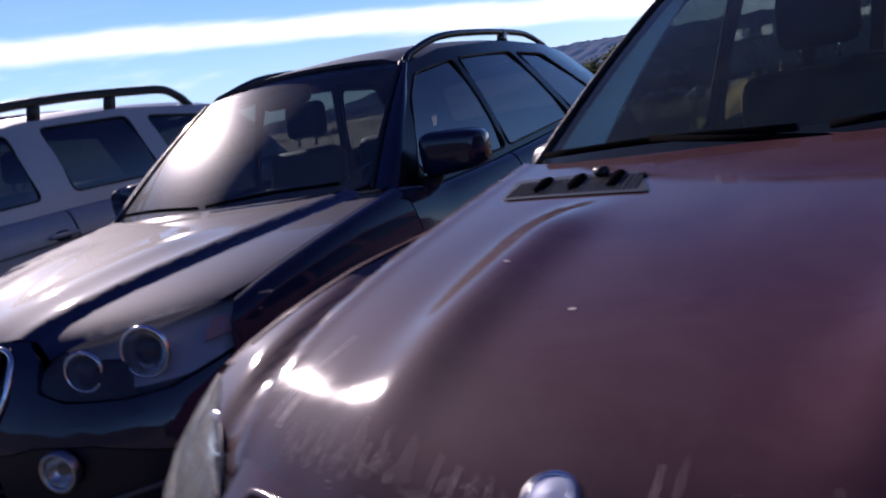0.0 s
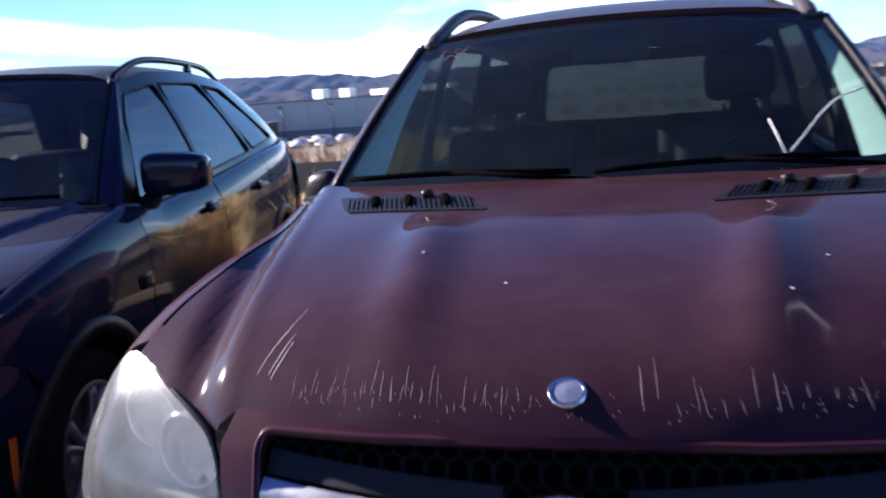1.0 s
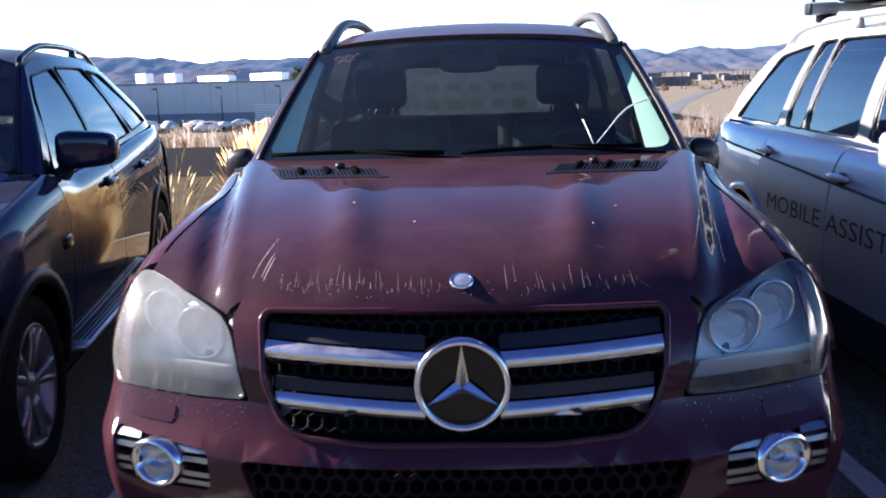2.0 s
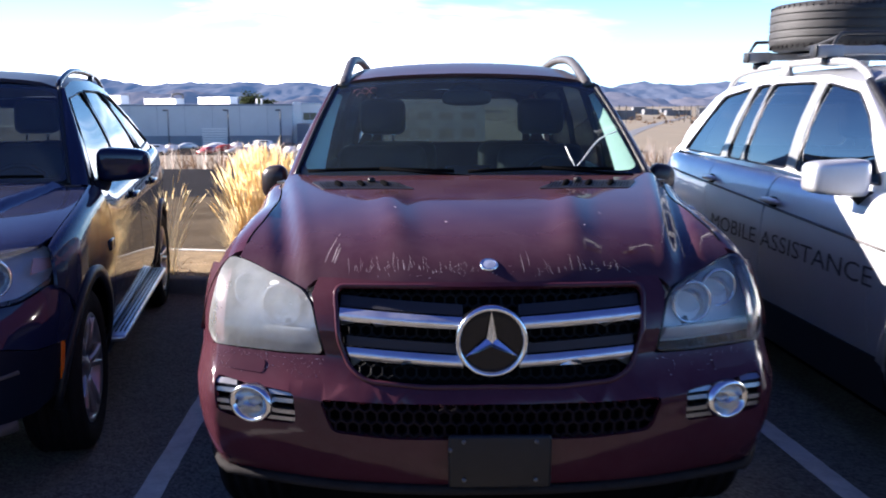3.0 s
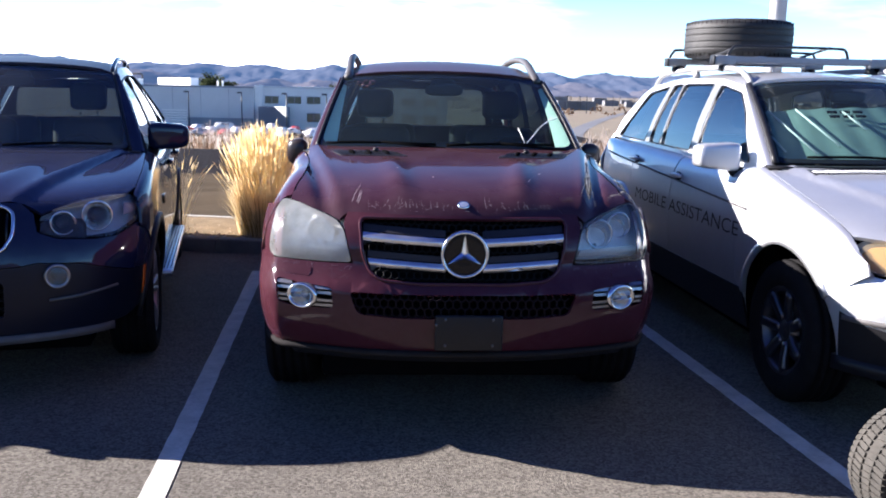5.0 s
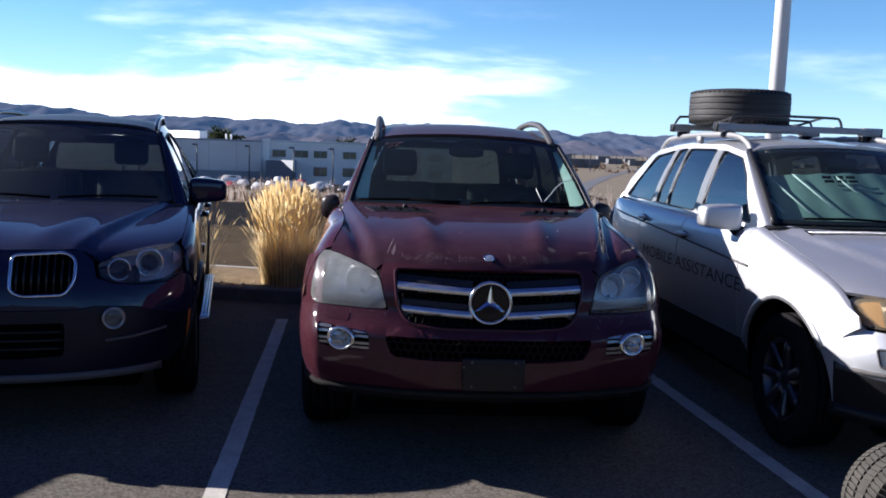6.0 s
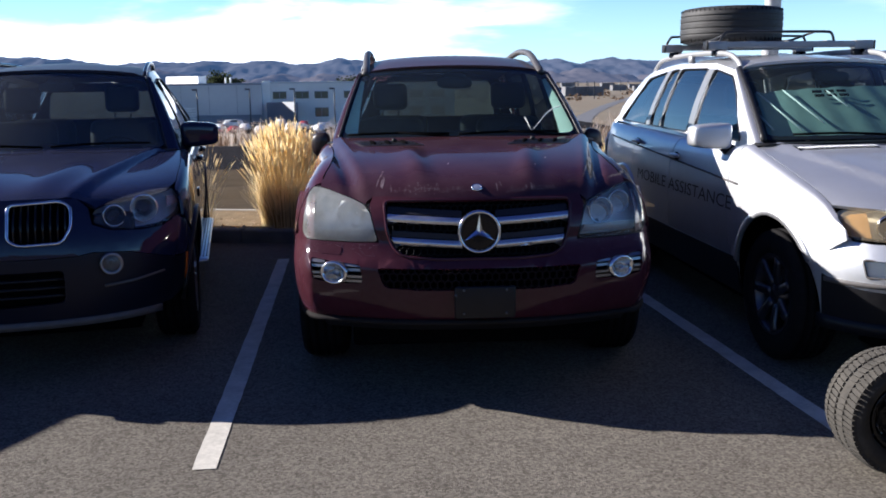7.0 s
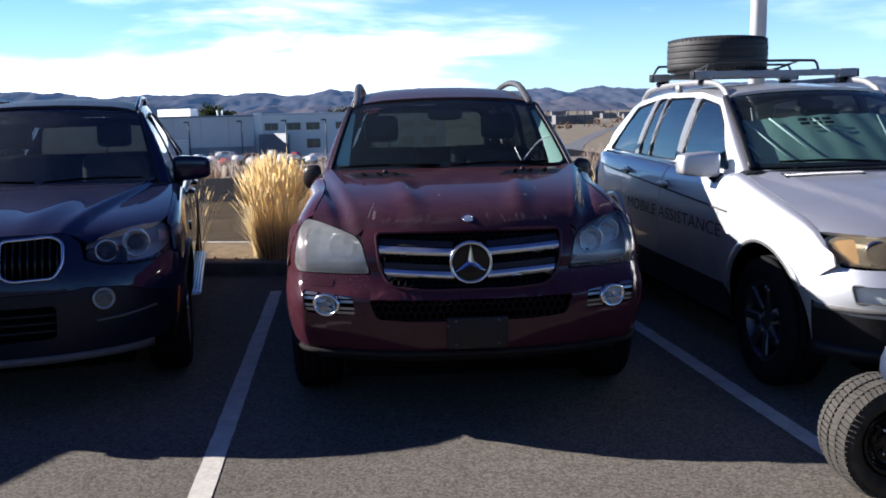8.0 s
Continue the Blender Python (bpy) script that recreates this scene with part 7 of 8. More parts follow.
def far_grass():
    """The row of pale tufted grasses and brown brush past the road."""
    rnd = random.Random(12)
    pale, brown = bmesh.new(), bmesh.new()
    for i in range(300):
        x = rnd.uniform(-30, 26)
        y = rnd.uniform(21.5, 25.5) - 0.05 * x
        z = ground_z(y) - 0.02
        h = rnd.uniform(0.5, 0.8)
        for k in range(12):
            a = rnd.uniform(0, 6.28)
            lean = Vector((math.cos(a), math.sin(a), 0)) * rnd.uniform(0.05, 0.18)
            blade(pale, Vector((x, y, z)) + lean * 0.3, lean, h * rnd.uniform(0.7, 1.05), 0.006, rnd.uniform(0.10, 0.17), rnd)
    for i in range(700):
        x = rnd.uniform(-32, 28)
        y = rnd.uniform(20.7, 27.0) - 0.05 * x
        z = ground_z(y) - 0.02
        for k in range(7):
            a = rnd.uniform(0, 6.28)
            lean = Vector((math.cos(a), math.sin(a), 0)) * rnd.uniform(0.1, 0.4)
            blade(brown, Vector((x, y, z)) + lean * 0.3, lean, rnd.uniform(0.25, 0.55), 0.016, 0, rnd)
    tagged(part("roadside_grass", pale, STRAW_PALE, smooth=False), "row of pale feathery dry grasses beside the road", "grass", kind="stuff")
    tagged(part("roadside_brush", brown, BRUSH, smooth=False), "brown dry brush along the road", "brush", kind="stuff")


far_grass()

# ---- light pole ----
POLE_WHITE = material("pole_white", (0.72, 0.73, 0.75), 0.4, 0.0, 3.0, 0.08, dust=0.06)
pole = empty("light_pole", pose(4.06, 6.3, 0.1), "tall white painted light pole on a concrete base", "light pole")
part("shaft", sweep([(0, 0, 0.55), (0, 0, 4.5), (0, 0, 9.0)], circle_section(0.098, 20), up=(0, 1, 0), scale=lambda t: 1 - 0.22 * t), POLE_WHITE, pole)
part("concrete_base", revolve([(0.001, 0.6), (0.27, 0.6), (0.3, 0.57), (0.3, -0.1)], 24, "z"), CONCRETE, pole)
part("base_cover", revolve([(0.10, 0.72), (0.16, 0.70), (0.17, 0.60)], 24, "z"), POLE_WHITE, pole)
part("lamp_arm", sweep([(0, 0, 8.9), (0, -0.9, 9.0)], circle_section(0.04, 10)), POLE_WHITE, pole)
part("lamp_head", rbox(0.38, 0.7, 0.16, (0, -1.2, 9.0), 0.04), PLASTIC_GREY, pole)

# ---- roof rack and spare tyre on the silver car ----
RACK = material("rack_steel", (0.34, 0.345, 0.35), 0.45, 0.3, 8.0, 0.12, dust=0.12)
BLACK_TUBE = material("black_tube", (0.02, 0.02, 0.022), 0.4, 0.0, 10.0, 0.15)


def roof_rack():
    root = empty("roof_rack", SILVER_AT, "grey steel roof rack with black tube hoops on a silver car", "roof rack")
    for y, z in ((2.61, 1.832), (3.53, 1.842)):
        bar = part("crossbar", rbox(1.20, 0.075, 0.046, (0, y, z), 0.008), RACK, root)
        for s in (-1, 1):
            part("end_pod", rbox(0.15, 0.085, 0.068, (s * 0.568, y, z - 0.006), 0.012), RACK, bar)
            part("end_cap", rbox(0.012, 0.08, 0.064, (s * 0.648, y, z - 0.006), 0.005), PLASTIC, bar)
            part("clamp", rbox(0.10, 0.08, 0.05, (s * 0.545, y, z - 0.058), 0.018), PLASTIC, bar)
            part("clamp_bolt", moved(revolve([(0.014, 0.012), (0.014, -0.012), (0.001, -0.014)], 10), Matrix.Translation((s * 0.545, y - 0.045, z - 0.05))), DARK, bar)
    # bent tube hoops standing on the bars
    for x0, x1, y, z in ((-0.55, 0.34, 2.60, 1.85), (-0.63, 0.60, 3.53, 1.86)):
        loop = [(x0, y, z), (x0 + 0.045, y + 0.02, z + 0.062), (x0 + 0.11, y + 0.03, z + 0.075), ((x0 + x1) / 2, y + 0.03, z + 0.077), (x1 - 0.07, y + 0.03, z + 0.075), (x1 - 0.012, y + 0.02, z + 0.06), (x1, y, z)]
        part("tube_hoop", sweep(spline(loop, 5), circle_section(0.010, 8), up=(0, 1, 0)), BLACK_TUBE, root)
    for x in (-0.46, 0.20):
        part("cross_tube", sweep(spline([(x, 2.63, 1.925), (x, 3.1, 1.875), (x, 3.55, 1.93)], 5), circle_section(0.009, 8), up=(1, 0, 0)), BLACK_TUBE, root)
    for x in (-0.30, 0.0, 0.30):
        part("floor_slat", rbox(0.05, 0.98, 0.016, (x, 3.07, 1.852), 0.005), RACK, root)
    return root


roof_rack()


def tread_tyre(name, m, r, inner, width, label, category, blocks, mat):
    """A tyre by itself with raised tread blocks; its axis is its own x."""
    root = empty(name, m, label, category)
    h = width / 2
    prof = [(inner, -h * 0.7), (inner + 0.02, -h * 0.92), ((r + inner) / 2, -h), (r - 0.045, -h * 0.97), (r - 0.012, -h * 0.86), (r - 0.008, -h * 0.4), (r - 0.008, h * 0.4), (r - 0.012, h * 0.86), (r - 0.045, h * 0.97), ((r + inner) / 2, h), (inner + 0.02, h * 0.92), (inner, h * 0.7)]
    part("carcass", revolve(prof, 56, "x"), mat, root)
    bm = bmesh.new()
    for i in range(blocks):
        a = 2 * math.pi * i / blocks
        for k, (x0, x1, skew) in enumerate(((-0.93, -0.55, 0.5), (-0.48, -0.06, -0.35), (0.06, 0.48, 0.35), (0.55, 0.93, -0.5))):
            da = 2 * math.pi / blocks * 0.36
            off = (2 * math.pi / blocks) * (0.5 if k in (1, 3) else 0.0)
            cor = []
            for rr in (r - 0.02 - 0.02 * (max(abs(x0), abs(x1)) > 0.6), r):
                for x, ang in ((x0, -da - skew * da), (x1, -da + skew * da), (x1, da + skew * da), (x0, da - skew * da)):
                    q = rr - (0.012 if abs(x) > 0.9 else 0)
                    cor.append(bm.verts.new((x * h, q * math.cos(a + off + ang), q * math.sin(a + off + ang))))
            for f in ((4, 5, 6, 7), (0, 1, 5, 4), (1, 2, 6, 5), (2, 3, 7, 6), (3, 0, 4, 7)):
                bm.faces.new([cor[j] for j in f])
    bmesh.ops.recalc_face_normals(bm, faces=bm.faces[:])
    tagged(part("tread", bm, mat, root, smooth=False), kind="stuff")
    return root


spare = empty("spare_tyre", SILVER_AT @ pose(-0.165, 3.31, 2.006, 0, 90, 0), "black spare tyre lying flat on a roof rack", "tyre")
SP = [(0.22, -0.10), (0.24, -0.135), (0.31, -0.145), (0.375, -0.135), (0.397, -0.105)]
for k in (-0.07, -0.025, 0.025, 0.07):
    SP += [(0.402, k - 0.009), (0.4018, k - 0.0062), (0.3965, k - 0.0058), (0.3965, k - 0.004), (0.3965, k + 0.004), (0.3965, k + 0.0058), (0.4018, k + 0.0062), (0.402, k + 0.009)]
SP += [(0.397, 0.105), (0.375, 0.135), (0.31, 0.145), (0.24, 0.135), (0.22, 0.10)]
part("tyre_tread", revolve(SP, 64, "x"), TYRE_BLACK, spare)
part("inner_liner", revolve([(0.22, -0.10), (0.34, -0.08), (0.36, 0.0), (0.34, 0.08), (0.22, 0.10)], 48, "x"), DARK, spare)
for a in range(0, 360, 6):
    c, s = math.cos(radians(a)), math.sin(radians(a))
    for e in (-1, 1):
        part("shoulder_sipe", rbox(0.030, 0.004, 0.006, (0, 0, 0), 0.001), DARK, spare).matrix_basis = pose(e * 0.112, 0.394 * c, 0.394 * s, a + 90)


# ---- small off-road vehicle at the lot's edge ----
TYRE_DUSTY = material("dusty_tyre_rubber", (0.035, 0.034, 0.032), 0.85, 0.0, 18.0, 0.3, bump=0.3, bump_scale=150.0, spec=0.2, dust=0.1, dust_color=(0.34, 0.30, 0.25), dust_scale=20.0)


def quad_bike():
    root = empty("quad_bike", pose(1.62, -1.36, 0), "dark quad bike with chunky dusty tyres on asphalt", "quad bike")
    for x, y in ((0, 0.42), (0, -0.42), (1.25, 0.42), (1.25, -0.42)):
        w = tread_tyre("wheel", pose(x, y, 0.255, 0, 0, 90), 0.25, 0.15, 0.24, "", "", 64, TYRE_DUSTY)
        for key in list(w.keys()):
            del w[key]
        w.parent = root
        for s in (-1, 1):
            part("rim", revolve([(0.145, s * 0.085), (0.135, s * 0.095), (0.12, s * 0.06), (0.05, s * 0.05), (0.035, s * 0.075), (0.001, s * 0.075)], 28, "x"), GLOSS_BLACK, w)
        for k in range(4):
            a = math.pi / 4 + k * math.pi / 2
            for s in (-1, 1):
                part("lug_nut", moved(revolve([(0.009, 0.0), (0.009, s * 0.02), (0.001, s * 0.024)], 6, "x"), Matrix.Translation((s * 0.052, 0.07 * math.cos(a), 0.07 * math.sin(a)))), CHROME, w)
        part("suspension_arm", sweep([(x, y * 0.8, 0.25), (x + 0.06, y * 0.3, 0.32)], circle_section(0.02, 8)), GLOSS_BLACK, root)
        if y > 0:
            continue
        arc = [(x + 0.33 * math.cos(radians(a)), y, 0.30 + 0.33 * math.sin(radians(a))) for a in range(40, 171, 13)]
        part("fender", sweep(arc, [(-0.13, -0.012), (0.13, -0.012), (0.13, 0.012), (-0.13, 0.012)], up=(0, 1, 0)), QUAD_BLUE, root)
    part("chassis", rbox(1.5, 0.34, 0.22, (0.6, 0, 0.42), 0.05), GLOSS_BLACK, root)
    part("front_cowl", moved(blob(0.25, 0.2, 0.11, 0.7), pose(0.0, 0, 0.63, 0, 12, 0)), QUAD_BLUE, root)
    part("seat", rbox(0.75, 0.28, 0.14, (0.85, 0, 0.72), 0.06), LEATHER, root)
    part("handlebar", sweep(spline([(0.35, -0.38, 0.95), (0.28, -0.15, 0.90), (0.28, 0.15, 0.90), (0.35, 0.38, 0.95)], 4), circle_section(0.013, 8)), GLOSS_BLACK, root)
    part("front_rack", rbox(0.45, 0.55, 0.03, (0.15, 0, 0.82), 0.01), BLACK_TUBE, root)


QUAD_BLUE = material("quad_plastic", (0.03, 0.04, 0.07), 0.35, 0.0, 10.0, 0.12)
quad_bike()

# ---- far lot and buildings ----
WALL_GREY = material("grey_metal_cladding", (0.56, 0.575, 0.59), 0.6, 0.0, 0.15, 0.08)
WALL_DARK = material("dark_wall_band", (0.20, 0.23, 0.28), 0.6, 0.0, 0.2, 0.1)
WALL_PALE = material("pale_office_wall", (0.72, 0.72, 0.71), 0.6, 0.0, 0.2, 0.07)
WALL_WHITE = material("white_roof_housing", (0.80, 0.80, 0.78), 0.6, 0.0, 0.2, 0.05)
WALL_SHADE_BLUE = material("shaded_slate_wall", (0.10, 0.12, 0.17), 0.6, 0.0, 0.2, 0.1)
WINDOW_DARK = material("far_window_glass", (0.095, 0.11, 0.085), 0.12, 0.0, 0.4, 0.2)
BROWN_WALL = material("brown_shed_wall", (0.20, 0.14, 0.10), 0.8, 0.0, 0.4, 0.2)


def block(name, x0, x1, y0, y1, z0, z1, mat, parent, label="", bevel=0.03):
    return part(name, rbox(x1 - x0, y1 - y0, z1 - z0, ((x0 + x1) / 2, (y0 + y1) / 2, (z0 + z1) / 2), bevel), mat, parent, label, smooth=False)


wh = empty("warehouse", pose(0, 0, 0), "long grey warehouse with white roof housings and a dark base band", "warehouse")
block("wall", -104, -31, 195, 260, -8.3, 1.1, WALL_GREY, wh)
block("base_band", -96, -31.2, 194.7, 195.2, -8.3, -5.6, WALL_DARK, wh, "dark blue-grey base band")
block("parapet", -104.2, -30.9, 194.8, 195.4, 0.95, 1.35, WALL_DARK, wh)
for i in range(12):
    block("wall_seam", -103.6 + i * 6.1, -103.54 + i * 6.1, 194.93, 195.05, -5.5, 0.95, WALL_DARK, wh)
for x0, x1, z1 in ((-82.6, -77.8, 3.6), (-75.5, -70.8, 3.4), (-70.6, -57.5, 2.7), (-57.0, -45.2, 3.0)):
    # set askew on the roof, the broad side towards the sun
    part("roof_housing", moved(rbox((x1 - x0) * 1.5, 2.0, z1 - 1.1, (0, 0, (z1 + 1.1) / 2), 0.03), pose((x0 + x1) / 2, 205 + (x1 - x0) * 0.45, 0, 0, 0, -52)), WALL_WHITE, wh, "white roof housing", smooth=False)
block("loading_door", -51.0, -45.5, 194.55, 194.9, -8.0, -3.9, WALL_PALE, wh, "pale roller door")
for i in range(7):
    block("door_rib", -51.0, -45.5, 194.48, 194.56, -7.7 + i * 0.55, -7.62 + i * 0.55, WALL_DARK, wh)
part("roof_pipe", sweep(spline([(-59.5, 203, 2.7), (-59.5, 203, 3.5), (-58.3, 203, 3.7), (-57.3, 203, 3.5), (-57.2, 203, 2.6)], 4), circle_section(0.22, 8), up=(0, 1, 0)), PLASTIC_GREY, wh)
for x in (-40.3, -39.2):
    part("roof_vent", sweep([(x, 203, 1.0), (x, 203, 2.5)], circle_section(0.2, 8), up=(0, 1, 0)), WALL_WHITE, wh)
annex = empty("annex", pose(-101.5, 197.5, 0, 0, 0, 143.13), "white sunlit annex at the end of the warehouse", "annex")
block("wall", 0, 30, -22, 0, -8.4, 1.15, WALL_WHITE, annex)
block("parapet", -0.1, 30.1, -0.3, 0.12, 1.15, 1.45, WALL_PALE, annex)
for x0, x1, z1 in ((2.5, 5.0, -4.6), (8.0, 13.0, -5.0), (17.0, 21.0, -5.0)):
    block("doorway", x0, x1, -0.2, 0.06, -8.3, z1, WINDOW_DARK, annex)
of = empty("office_building", pose(0, 0, 0), "two-storey pale office building with dark windows", "office building")
block("wall", -30.8, 12, 197, 240, -8.3, 1.25, WALL_PALE, of)
block("parapet", -30.9, 12.2, 196.8, 197.3, 1.1, 1.5, WALL_GREY, of)
# slate blue puts the shade on the pale entrance into its colour
block("entrance_block", -29.3, -23.3, 190, 196.2, -8.3, -2.9, WALL_SHADE_BLUE, of, "entrance block, its shade put in as slate blue")
# white wedge added for the sunlit patch beside that shade
fin = bmesh.new()
front = [fin.verts.new(p) for p in ((-26.0, 189.9, -2.75), (-23.0, 187.9, -2.75), (-23.0, 187.9, -5.1))]
back_side = [fin.verts.new(v.co + Vector((0.25, 0.4, 0))) for v in front]
fin.faces.new(front), fin.faces.new(back_side)
for i in range(3):
    fin.faces.new((front[i], front[(i + 1) % 3], back_side[(i + 1) % 3], back_side[i]))
bmesh.ops.recalc_face_normals(fin, faces=fin.faces[:])
part("entrance_sun_patch", fin, WALL_WHITE, of, "sunlit patch of the entrance wall, put in as a white wedge", smooth=False)
block("corner_pier", -31.0, -29.3, 196.3, 197.1, -8.3, 1.7, WALL_WHITE, of)
for x0 in (-28.8, -23.8, -19.5, -12.9, -8.0, -3.1, 1.8, 6.7):
    for z0, z1 in ((-2.25, -0.75), (-6.3, -4.4)):
        if x0 < -23 and z0 < -3:
            continue
        w = block("window", x0, x0 + 3.0, 196.85, 197.05, z0, z1, WINDOW_DARK, of)
        block("window_frame", x0 - 0.1, x0 + 3.1, 196.8, 196.9, z1, z1 + 0.14, WALL_DARK, w)
        block("window_sill", x0 - 0.1, x0 + 3.1, 196.75, 196.95, z0 - 0.14, z0, WALL_WHITE, w)
        block("mullion", x0 + 1.45, x0 + 1.55, 196.78, 196.88, z0, z1, WALL_DARK, w)
shed = empty("shed", pose(0, 0, 0), "low brown shed in front of the warehouse", "shed")
block("wall", -92.5, -84.0, 178, 188, -8.2, -3.4, BROWN_WALL, shed)
block("roof", -93, -83.5, 177.5, 188.5, -3.4, -3.0, WALL_DARK, shed)
for i in range(4):
    block("doorway", -91.5 + i * 2.0, -90.3 + i * 2.0, 177.9, 178.05, -8.0, -5.0, DARK, shed)

LAMP_DARK = material("lamp_post_dark", (0.06, 0.06, 0.065), 0.5, 0.3, 1.0, 0.1)
first = None
for x in (-100, -84.9, -72.3, -57.9, -44.75, -33.3, -22.75, -14.3, -4.0):
    if first is None:
        first = empty("lamp_post", pose(x, 193 if x < -33 else 186, -8.0), "dark lamp post with a boxy head in the far lot", "lamp post", "lamp posts of the far lot")
        part("post", sweep([(0, 0, 0), (0, 0, 8.0)], circle_section(0.13, 8), up=(0, 1, 0)), LAMP_DARK, first)
        part("lamp_head", rbox(1.1, 0.6, 0.35, (-0.45, 0, 8.0), 0.06), LAMP_DARK, first)
        part("footing", revolve([(0.001, 0.5), (0.3, 0.5), (0.3, -0.3)], 12, "z"), CONCRETE, first)
    else:
        copy_thing(first, pose(x, 193 if x < -33 else 186, -8.0))


def far_car(name, at, paint, label, van=False):
    root = empty(name, at, label, "car", "cars of the far lot")
    hz = 1.85 if van else 1.42
    prof = [(-2.2, 0.3), (-2.25, 0.75), (-1.25 if not van else -1.9, 0.95), (-0.55 if not van else -1.3, hz - 0.06), (0.0, hz), (1.1, hz - 0.02), (1.95, 0.98 if not van else hz - 0.1), (2.2, 0.85), (2.22, 0.35)]
    bm = bmesh.new()
    rows = []
    for s in (-1, 1):
        rows.append([bm.verts.new((x, s * (0.86 if z < 1.0 else 0.68), z)) for x, z in prof])
    n = len(prof)
    for i in range(n):
        bm.faces.new((rows[0][i], rows[0][(i + 1) % n], rows[1][(i + 1) % n], rows[1][i]))
    bm.faces.new(rows[0][::-1]), bm.faces.new(rows[1])
    bmesh.ops.recalc_face_normals(bm, faces=bm.faces[:])
    bmesh.ops.bevel(bm, geom=bm.edges[:], offset=0.06, segments=2, affect="EDGES")
    part("body", bm, paint, root)
    part("side_glass", rbox(1.7, 1.50, 0.36, (0.25, 0, hz - 0.30), 0.1), WINDOW_DARK, root)
    for x in (-1.35, 1.35):
        for s in (-1, 1):
            part("wheel", moved(revolve([(0.001, s * 0.1), (0.2, s * 0.1), (0.32, s * 0.09), (0.32, -s * 0.1)], 14), Matrix.Translation((x, s * 0.8, 0.32))), RUBBER, root)
    return root


CAR_WHITE = material("far_white_paint", (0.78, 0.78, 0.77), 0.3, 0.0, 1.0, 0.05, coat=0.6)
CAR_RED = material("far_red_paint", (0.42, 0.04, 0.03), 0.3, 0.0, 1.0, 0.05, coat=0.6)
CAR_DARK = material("far_dark_paint", (0.04, 0.045, 0.05), 0.3, 0.2, 1.0, 0.05, coat=0.6)
CAR_SILVER = material("far_silver_paint", (0.5, 0.51, 0.52), 0.3, 0.5, 1.0, 0.05, coat=0.6)
strip("far_lot", -130, 40, lambda x: 146, lambda x: 194, -7.28, -7.95, ROAD, "far asphalt lot below the road", 20, 0.3)
rnd = random.Random(21)
kinds = [("far_car", CAR_WHITE, "white car parked in the far lot", False), ("far_car", CAR_RED, "red car parked in the far lot", False), ("far_car", CAR_DARK, "dark car parked in the far lot", False), ("far_car", CAR_SILVER, "silver car parked in the far lot", False), ("far_van", CAR_WHITE, "white van parked in the far lot", True)]
protos = {}
for row_y, row_z in ((152, -7.36), (163, -7.5), (176, -7.7)):
    for i in range(20):
        x = -98 + i * 4.9 + rnd.uniform(-0.5, 0.5)
        if rnd.random() < 0.12:
            continue
        k = rnd.choice((0, 0, 0, 4, 2, 3, 1, 0, 4))
        at = pose(x, row_y + rnd.uniform(-0.5, 0.5), row_z, 0, 0, rnd.choice((90, 75, -90, 0, 20)))
        if k in protos:
            copy_thing(protos[k], at)
        else:
            n_, p_, l_, v_ = kinds[k]
            protos[k] = far_car(n_, at, p_, l_, v_)

# ---- country beyond: road, town, trees, mountains ----
TAR = material("far_road", (0.11, 0.11, 0.12), 0.8, 0.0, 0.05, 0.1)
bm = bmesh.new()
pts = spline([(19, 85, 0), (23, 105, 0), (31, 150, 0), (52, 240, 0), (95, 380, 0), (180, 620, 0)], 6)
rows = [(bm.verts.new((p.x - 2.4, p.y, ground_z(p.y) + 0.1)), bm.verts.new((p.x + 2.4, p.y, ground_z(p.y) + 0.1))) for p in pts]
for a, b in zip(rows, rows[1:]):
    bm.faces.new((a[0], a[1], b[1], b[0]))
tagged(part("far_road", bm, TAR), "grey road winding away through the fields", kind="structure")

LEAF = straw("dark_leaves", (0.022, 0.032, 0.018), (0.06, 0.07, 0.035))
BARK = material("bark", (0.09, 0.065, 0.045), 0.9, 0.0, 2.0, 0.3, bump=0.5, bump_scale=20.0)


def tree(at, height, crown, label, seed):
    rnd = random.Random(seed)
    root = empty("tree", at, label, "tree", "far trees")
    limbs = [sweep(spline([(0, 0, 0), (0.1, 0.05, height * 0.35), (0.0, 0.1, height * 0.75)], 3), circle_section(0.22, 8), up=(0, 1, 0), scale=lambda t: 1 - 0.75 * t)]
    for i in range(6):
        a, z = rnd.uniform(0, 6.28), height * rnd.uniform(0.35, 0.6)
        limbs.append(sweep([(0, 0, z), (crown * 0.7 * math.cos(a), crown * 0.7 * math.sin(a), z + height * 0.2)], circle_section(0.08, 6), scale=lambda t: 1 - 0.8 * t))
    part("trunk", join(*limbs), BARK, root)
    bm = bmesh.new()
    clumps = [Vector((rnd.gauss(0, crown * 0.42), rnd.gauss(0, crown * 0.42), height * rnd.uniform(0.42, 1.0))) for _ in range(34)]
    for c in clumps:
        for k in range(34):
            p = c + Vector((rnd.gauss(0, 0.55), rnd.gauss(0, 0.55), rnd.gauss(0, 0.45)))
            u = Vector((rnd.uniform(-1, 1), rnd.uniform(-1, 1), rnd.uniform(-1, 1))).normalized() * rnd.uniform(0.26, 0.52)
            w = u.cross(Vector((rnd.uniform(-1, 1), rnd.uniform(-1, 1), rnd.uniform(-1, 1)))).normalized() * u.length * 0.6
            bm.faces.new([bm.verts.new(p + q) for q in (u, w, -u, -w)])
    tagged(part("crown", bm, LEAF, root, smooth=False), kind="stuff")
    return root


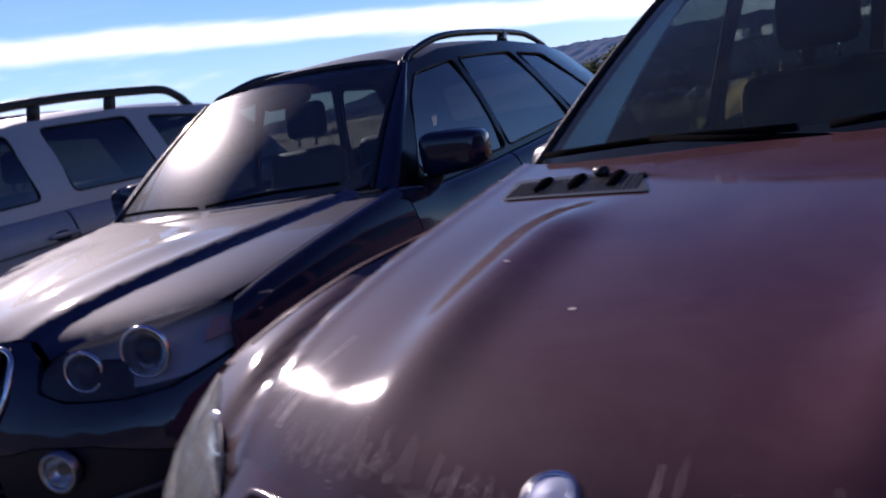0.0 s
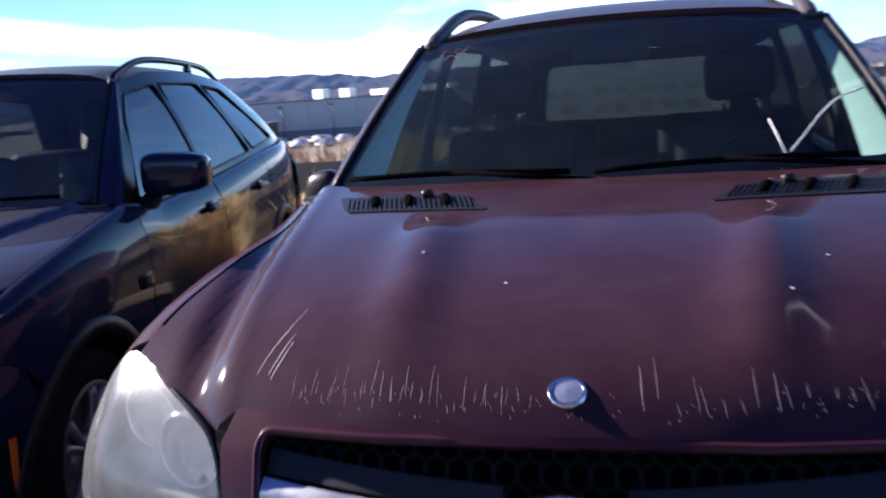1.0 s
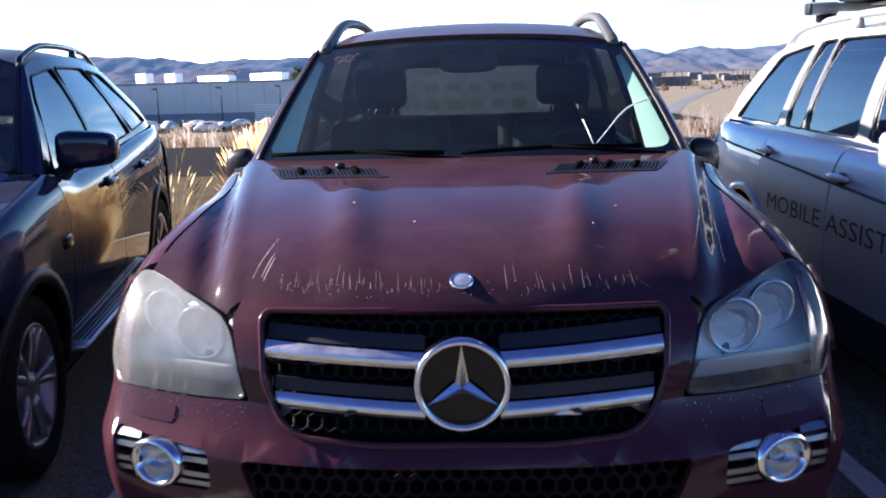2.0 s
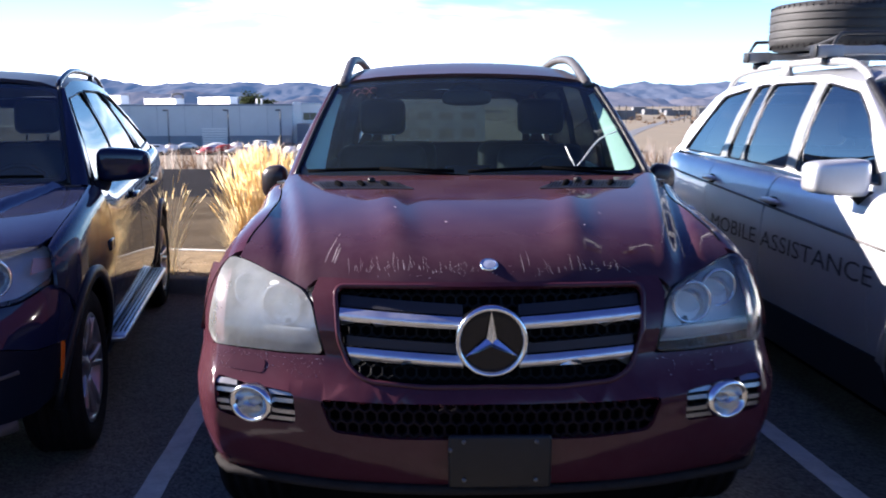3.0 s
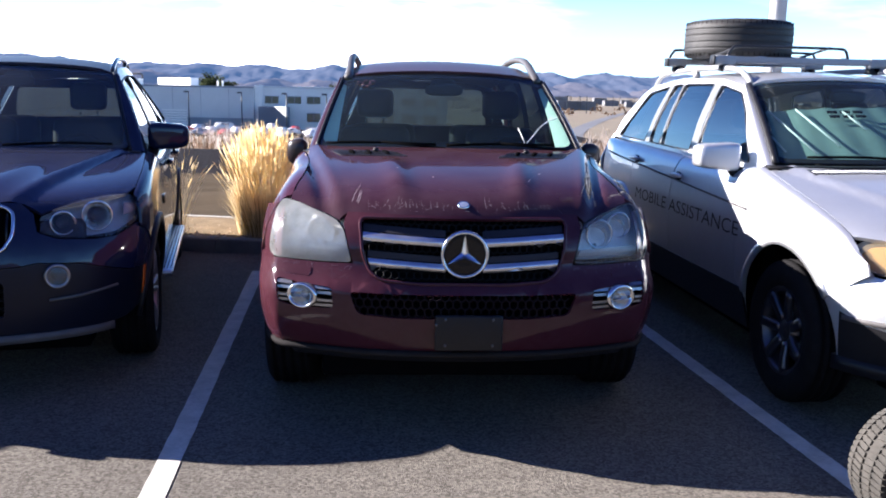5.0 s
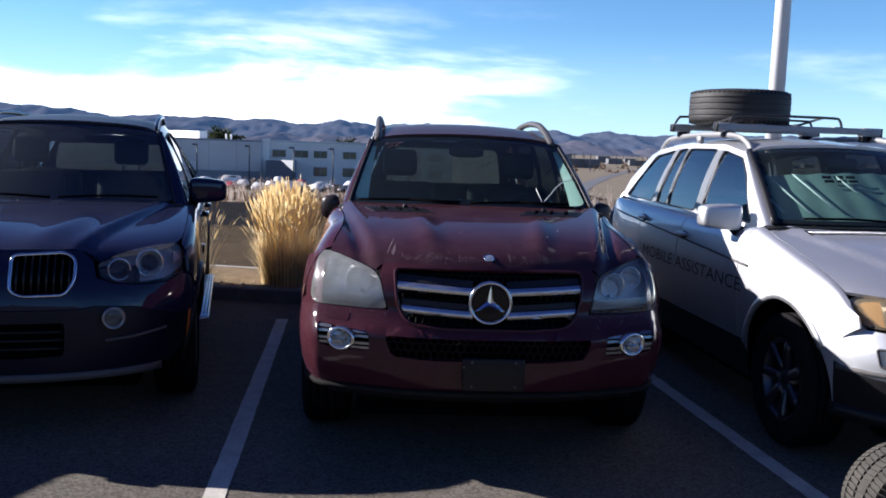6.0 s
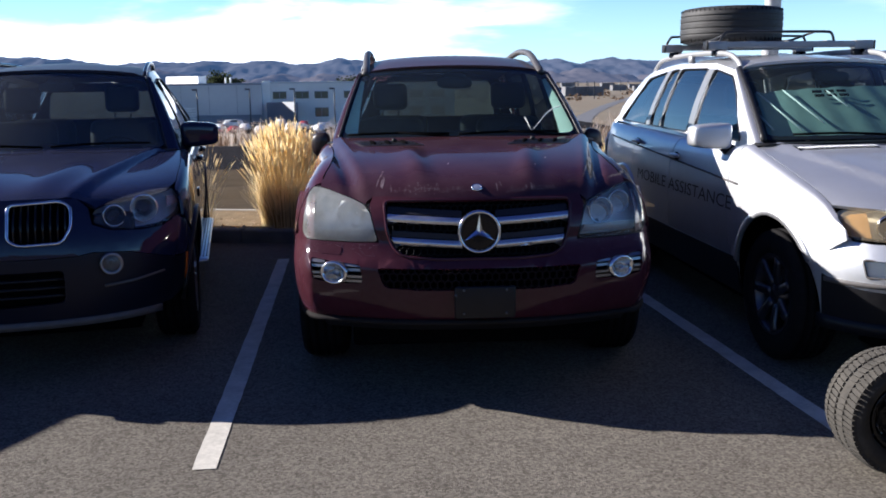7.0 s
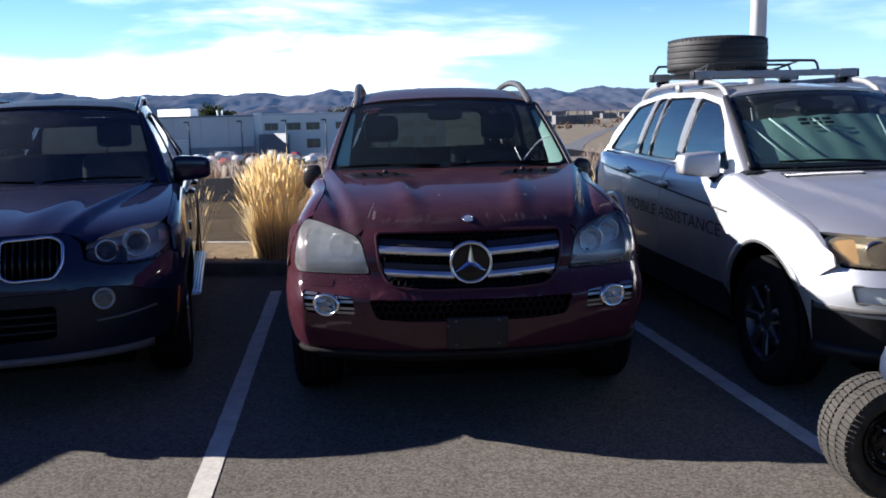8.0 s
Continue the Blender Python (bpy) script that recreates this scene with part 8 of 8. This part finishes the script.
t0 = tree(pose(-56.5, 268, -8.2), 12.8, 3.2, "dark leafy tree behind the warehouse", 5)
for x, y, k in ((-53.6, 270, 1.02), (-51.0, 266, 0.98), (-96, 160, 0.8), (-91, 158, 0.85), (-88, 162, 0.75), (-14, 262, 0.90), (-18.5, 265, 0.86), (-108, 200, 1.0), (-112, 205, 1.1)):
    copy_thing(t0, pose(x, y, ground_z(y) - 0.3, 0, 0, x * 37 % 360) @ Matrix.Scale(k, 4))


FAR_TOWN = material("far_grey_walls", (0.15, 0.15, 0.16), 0.8, 0.0, 0.05, 0.5)


def far_town():
    """Low roofs, poles and dark tree belts on the plain, too far off to count."""
    rnd = random.Random(33)
    walls, belts = bmesh.new(), bmesh.new()
    for i in range(190):
        x, y = rnd.uniform(-500, 900), rnd.uniform(430, 1100)
        if x < 40 and y < 420:
            continue
        w, d, h = rnd.uniform(6, 26), rnd.uniform(6, 14), rnd.uniform(3, 7)
        bmesh.ops.create_cube(walls, size=1, matrix=Matrix.Translation((x, y, ground_z(y) + h / 2 - 0.5)) @ Matrix.Diagonal((w, d, h, 1)))
    for i in range(2600):
        x, y = rnd.uniform(-900, 1300), rnd.choice((420, 520, 640, 800, 1000)) + rnd.uniform(-25, 25)
        h = rnd.uniform(0.7, 1.9)
        c = Vector((x, y, ground_z(y) + h * 0.5))
        for k in range(4):
            u = Vector((rnd.uniform(-1, 1), rnd.uniform(-0.3, 0.3), rnd.uniform(-1, 1))).normalized() * h * 0.6
            w2 = Vector((u.z, 0.3, -u.x)).normalized() * h * 0.45
            p = c + Vector((rnd.uniform(-2, 2), 0, rnd.uniform(-1, 1)))
            belts.faces.new([belts.verts.new(p + q) for q in (u, w2, -u, -w2)])
    tagged(part("far_houses", walls, FAR_TOWN, smooth=False), "small grey houses of a distant town", "houses", kind="stuff")
    tagged(part("far_tree_belt", belts, BRUSH, smooth=False), "dark bare tree belts on the plain", "trees", kind="stuff")
    poles = bmesh.new()
    for i in range(70):
        x, y = rnd.uniform(20, 260), rnd.uniform(300, 700)
        bmesh.ops.create_cube(poles, size=1, matrix=Matrix.Translation((x, y, ground_z(y) + 4.0)) @ Matrix.Diagonal((0.35, 0.35, 9.0, 1)))
    tagged(part("far_poles", poles, LAMP_DARK, smooth=False), "thin dark poles standing on the plain", "poles", kind="stuff")


far_town()


def rock(name, color, patch, share, haze_glow):
    """Rock far off: bare and wooded patches, with the air's haze put into a bluish base and a glow."""
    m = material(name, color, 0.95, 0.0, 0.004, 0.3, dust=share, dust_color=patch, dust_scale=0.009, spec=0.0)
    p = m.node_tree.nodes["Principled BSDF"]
    p.inputs["Emission Color"].default_value, p.inputs["Emission Strength"].default_value = (*haze_glow, 1), 1.0
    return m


# both rocks carry painted air haze: bluish base colour plus emission
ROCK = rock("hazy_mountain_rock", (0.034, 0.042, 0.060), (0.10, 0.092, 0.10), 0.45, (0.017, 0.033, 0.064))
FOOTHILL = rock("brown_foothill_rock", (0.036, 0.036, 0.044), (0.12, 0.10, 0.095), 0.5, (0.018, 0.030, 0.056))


def mountain_range(name, crest, y0, y1, nx, ny, rough, base, mat, label):
    """A range as one sheet: gullies and spurs that run down from a smooth crest line."""
    bm = bmesh.new()
    rows = []
    for j in range(ny):
        v = j / (ny - 1)
        row = []
        for i in range(nx + 1):
            x = -4900 + 9800 * i / nx
            y = y0 + (y1 - y0) * v
            n1 = noise.fractal(Vector((x * 0.014, y * 0.010, 3)), 0.8, 2.1, 6)
            ridge = noise.ridged_multi_fractal(Vector((x * 0.0075, y * 0.0035, 5)), 0.9, 2.2, 5, 1.0, 2.0) * 0.5
            h = crest(x) * smoothstep(0.0, 1.0, v)
            h += (ridge - 0.55) * rough * math.sin(math.pi * min(1.0, 0.08 + v * 0.84)) + n1 * rough * 0.24 * v
            row.append(bm.verts.new((x, y, base + max(0, h + 14 * v))))
        rows.append(row)
    for a, b in zip(rows, rows[1:]):
        for i in range(nx):
            bm.faces.new((a[i], a[i + 1], b[i + 1], b[i]))
    tagged(part(name, bm, mat), label, kind="structure")


CREST = smooth_table([(-4900, 150), (-3600, 165), (-2600, 150), (-2100, 128), (-1700, 118), (-1450, 104), (-1250, 80), (-1080, 92), (-960, 84), (-835, 92), (-720, 78), (-610, 95), (-430, 72), (-250, 98), (-90, 82), (100, 96), (350, 80), (560, 74), (690, 86), (790, 62), (975, 86), (1090, 70), (1250, 82), (1600, 92), (2200, 100), (3200, 120), (4900, 150)])
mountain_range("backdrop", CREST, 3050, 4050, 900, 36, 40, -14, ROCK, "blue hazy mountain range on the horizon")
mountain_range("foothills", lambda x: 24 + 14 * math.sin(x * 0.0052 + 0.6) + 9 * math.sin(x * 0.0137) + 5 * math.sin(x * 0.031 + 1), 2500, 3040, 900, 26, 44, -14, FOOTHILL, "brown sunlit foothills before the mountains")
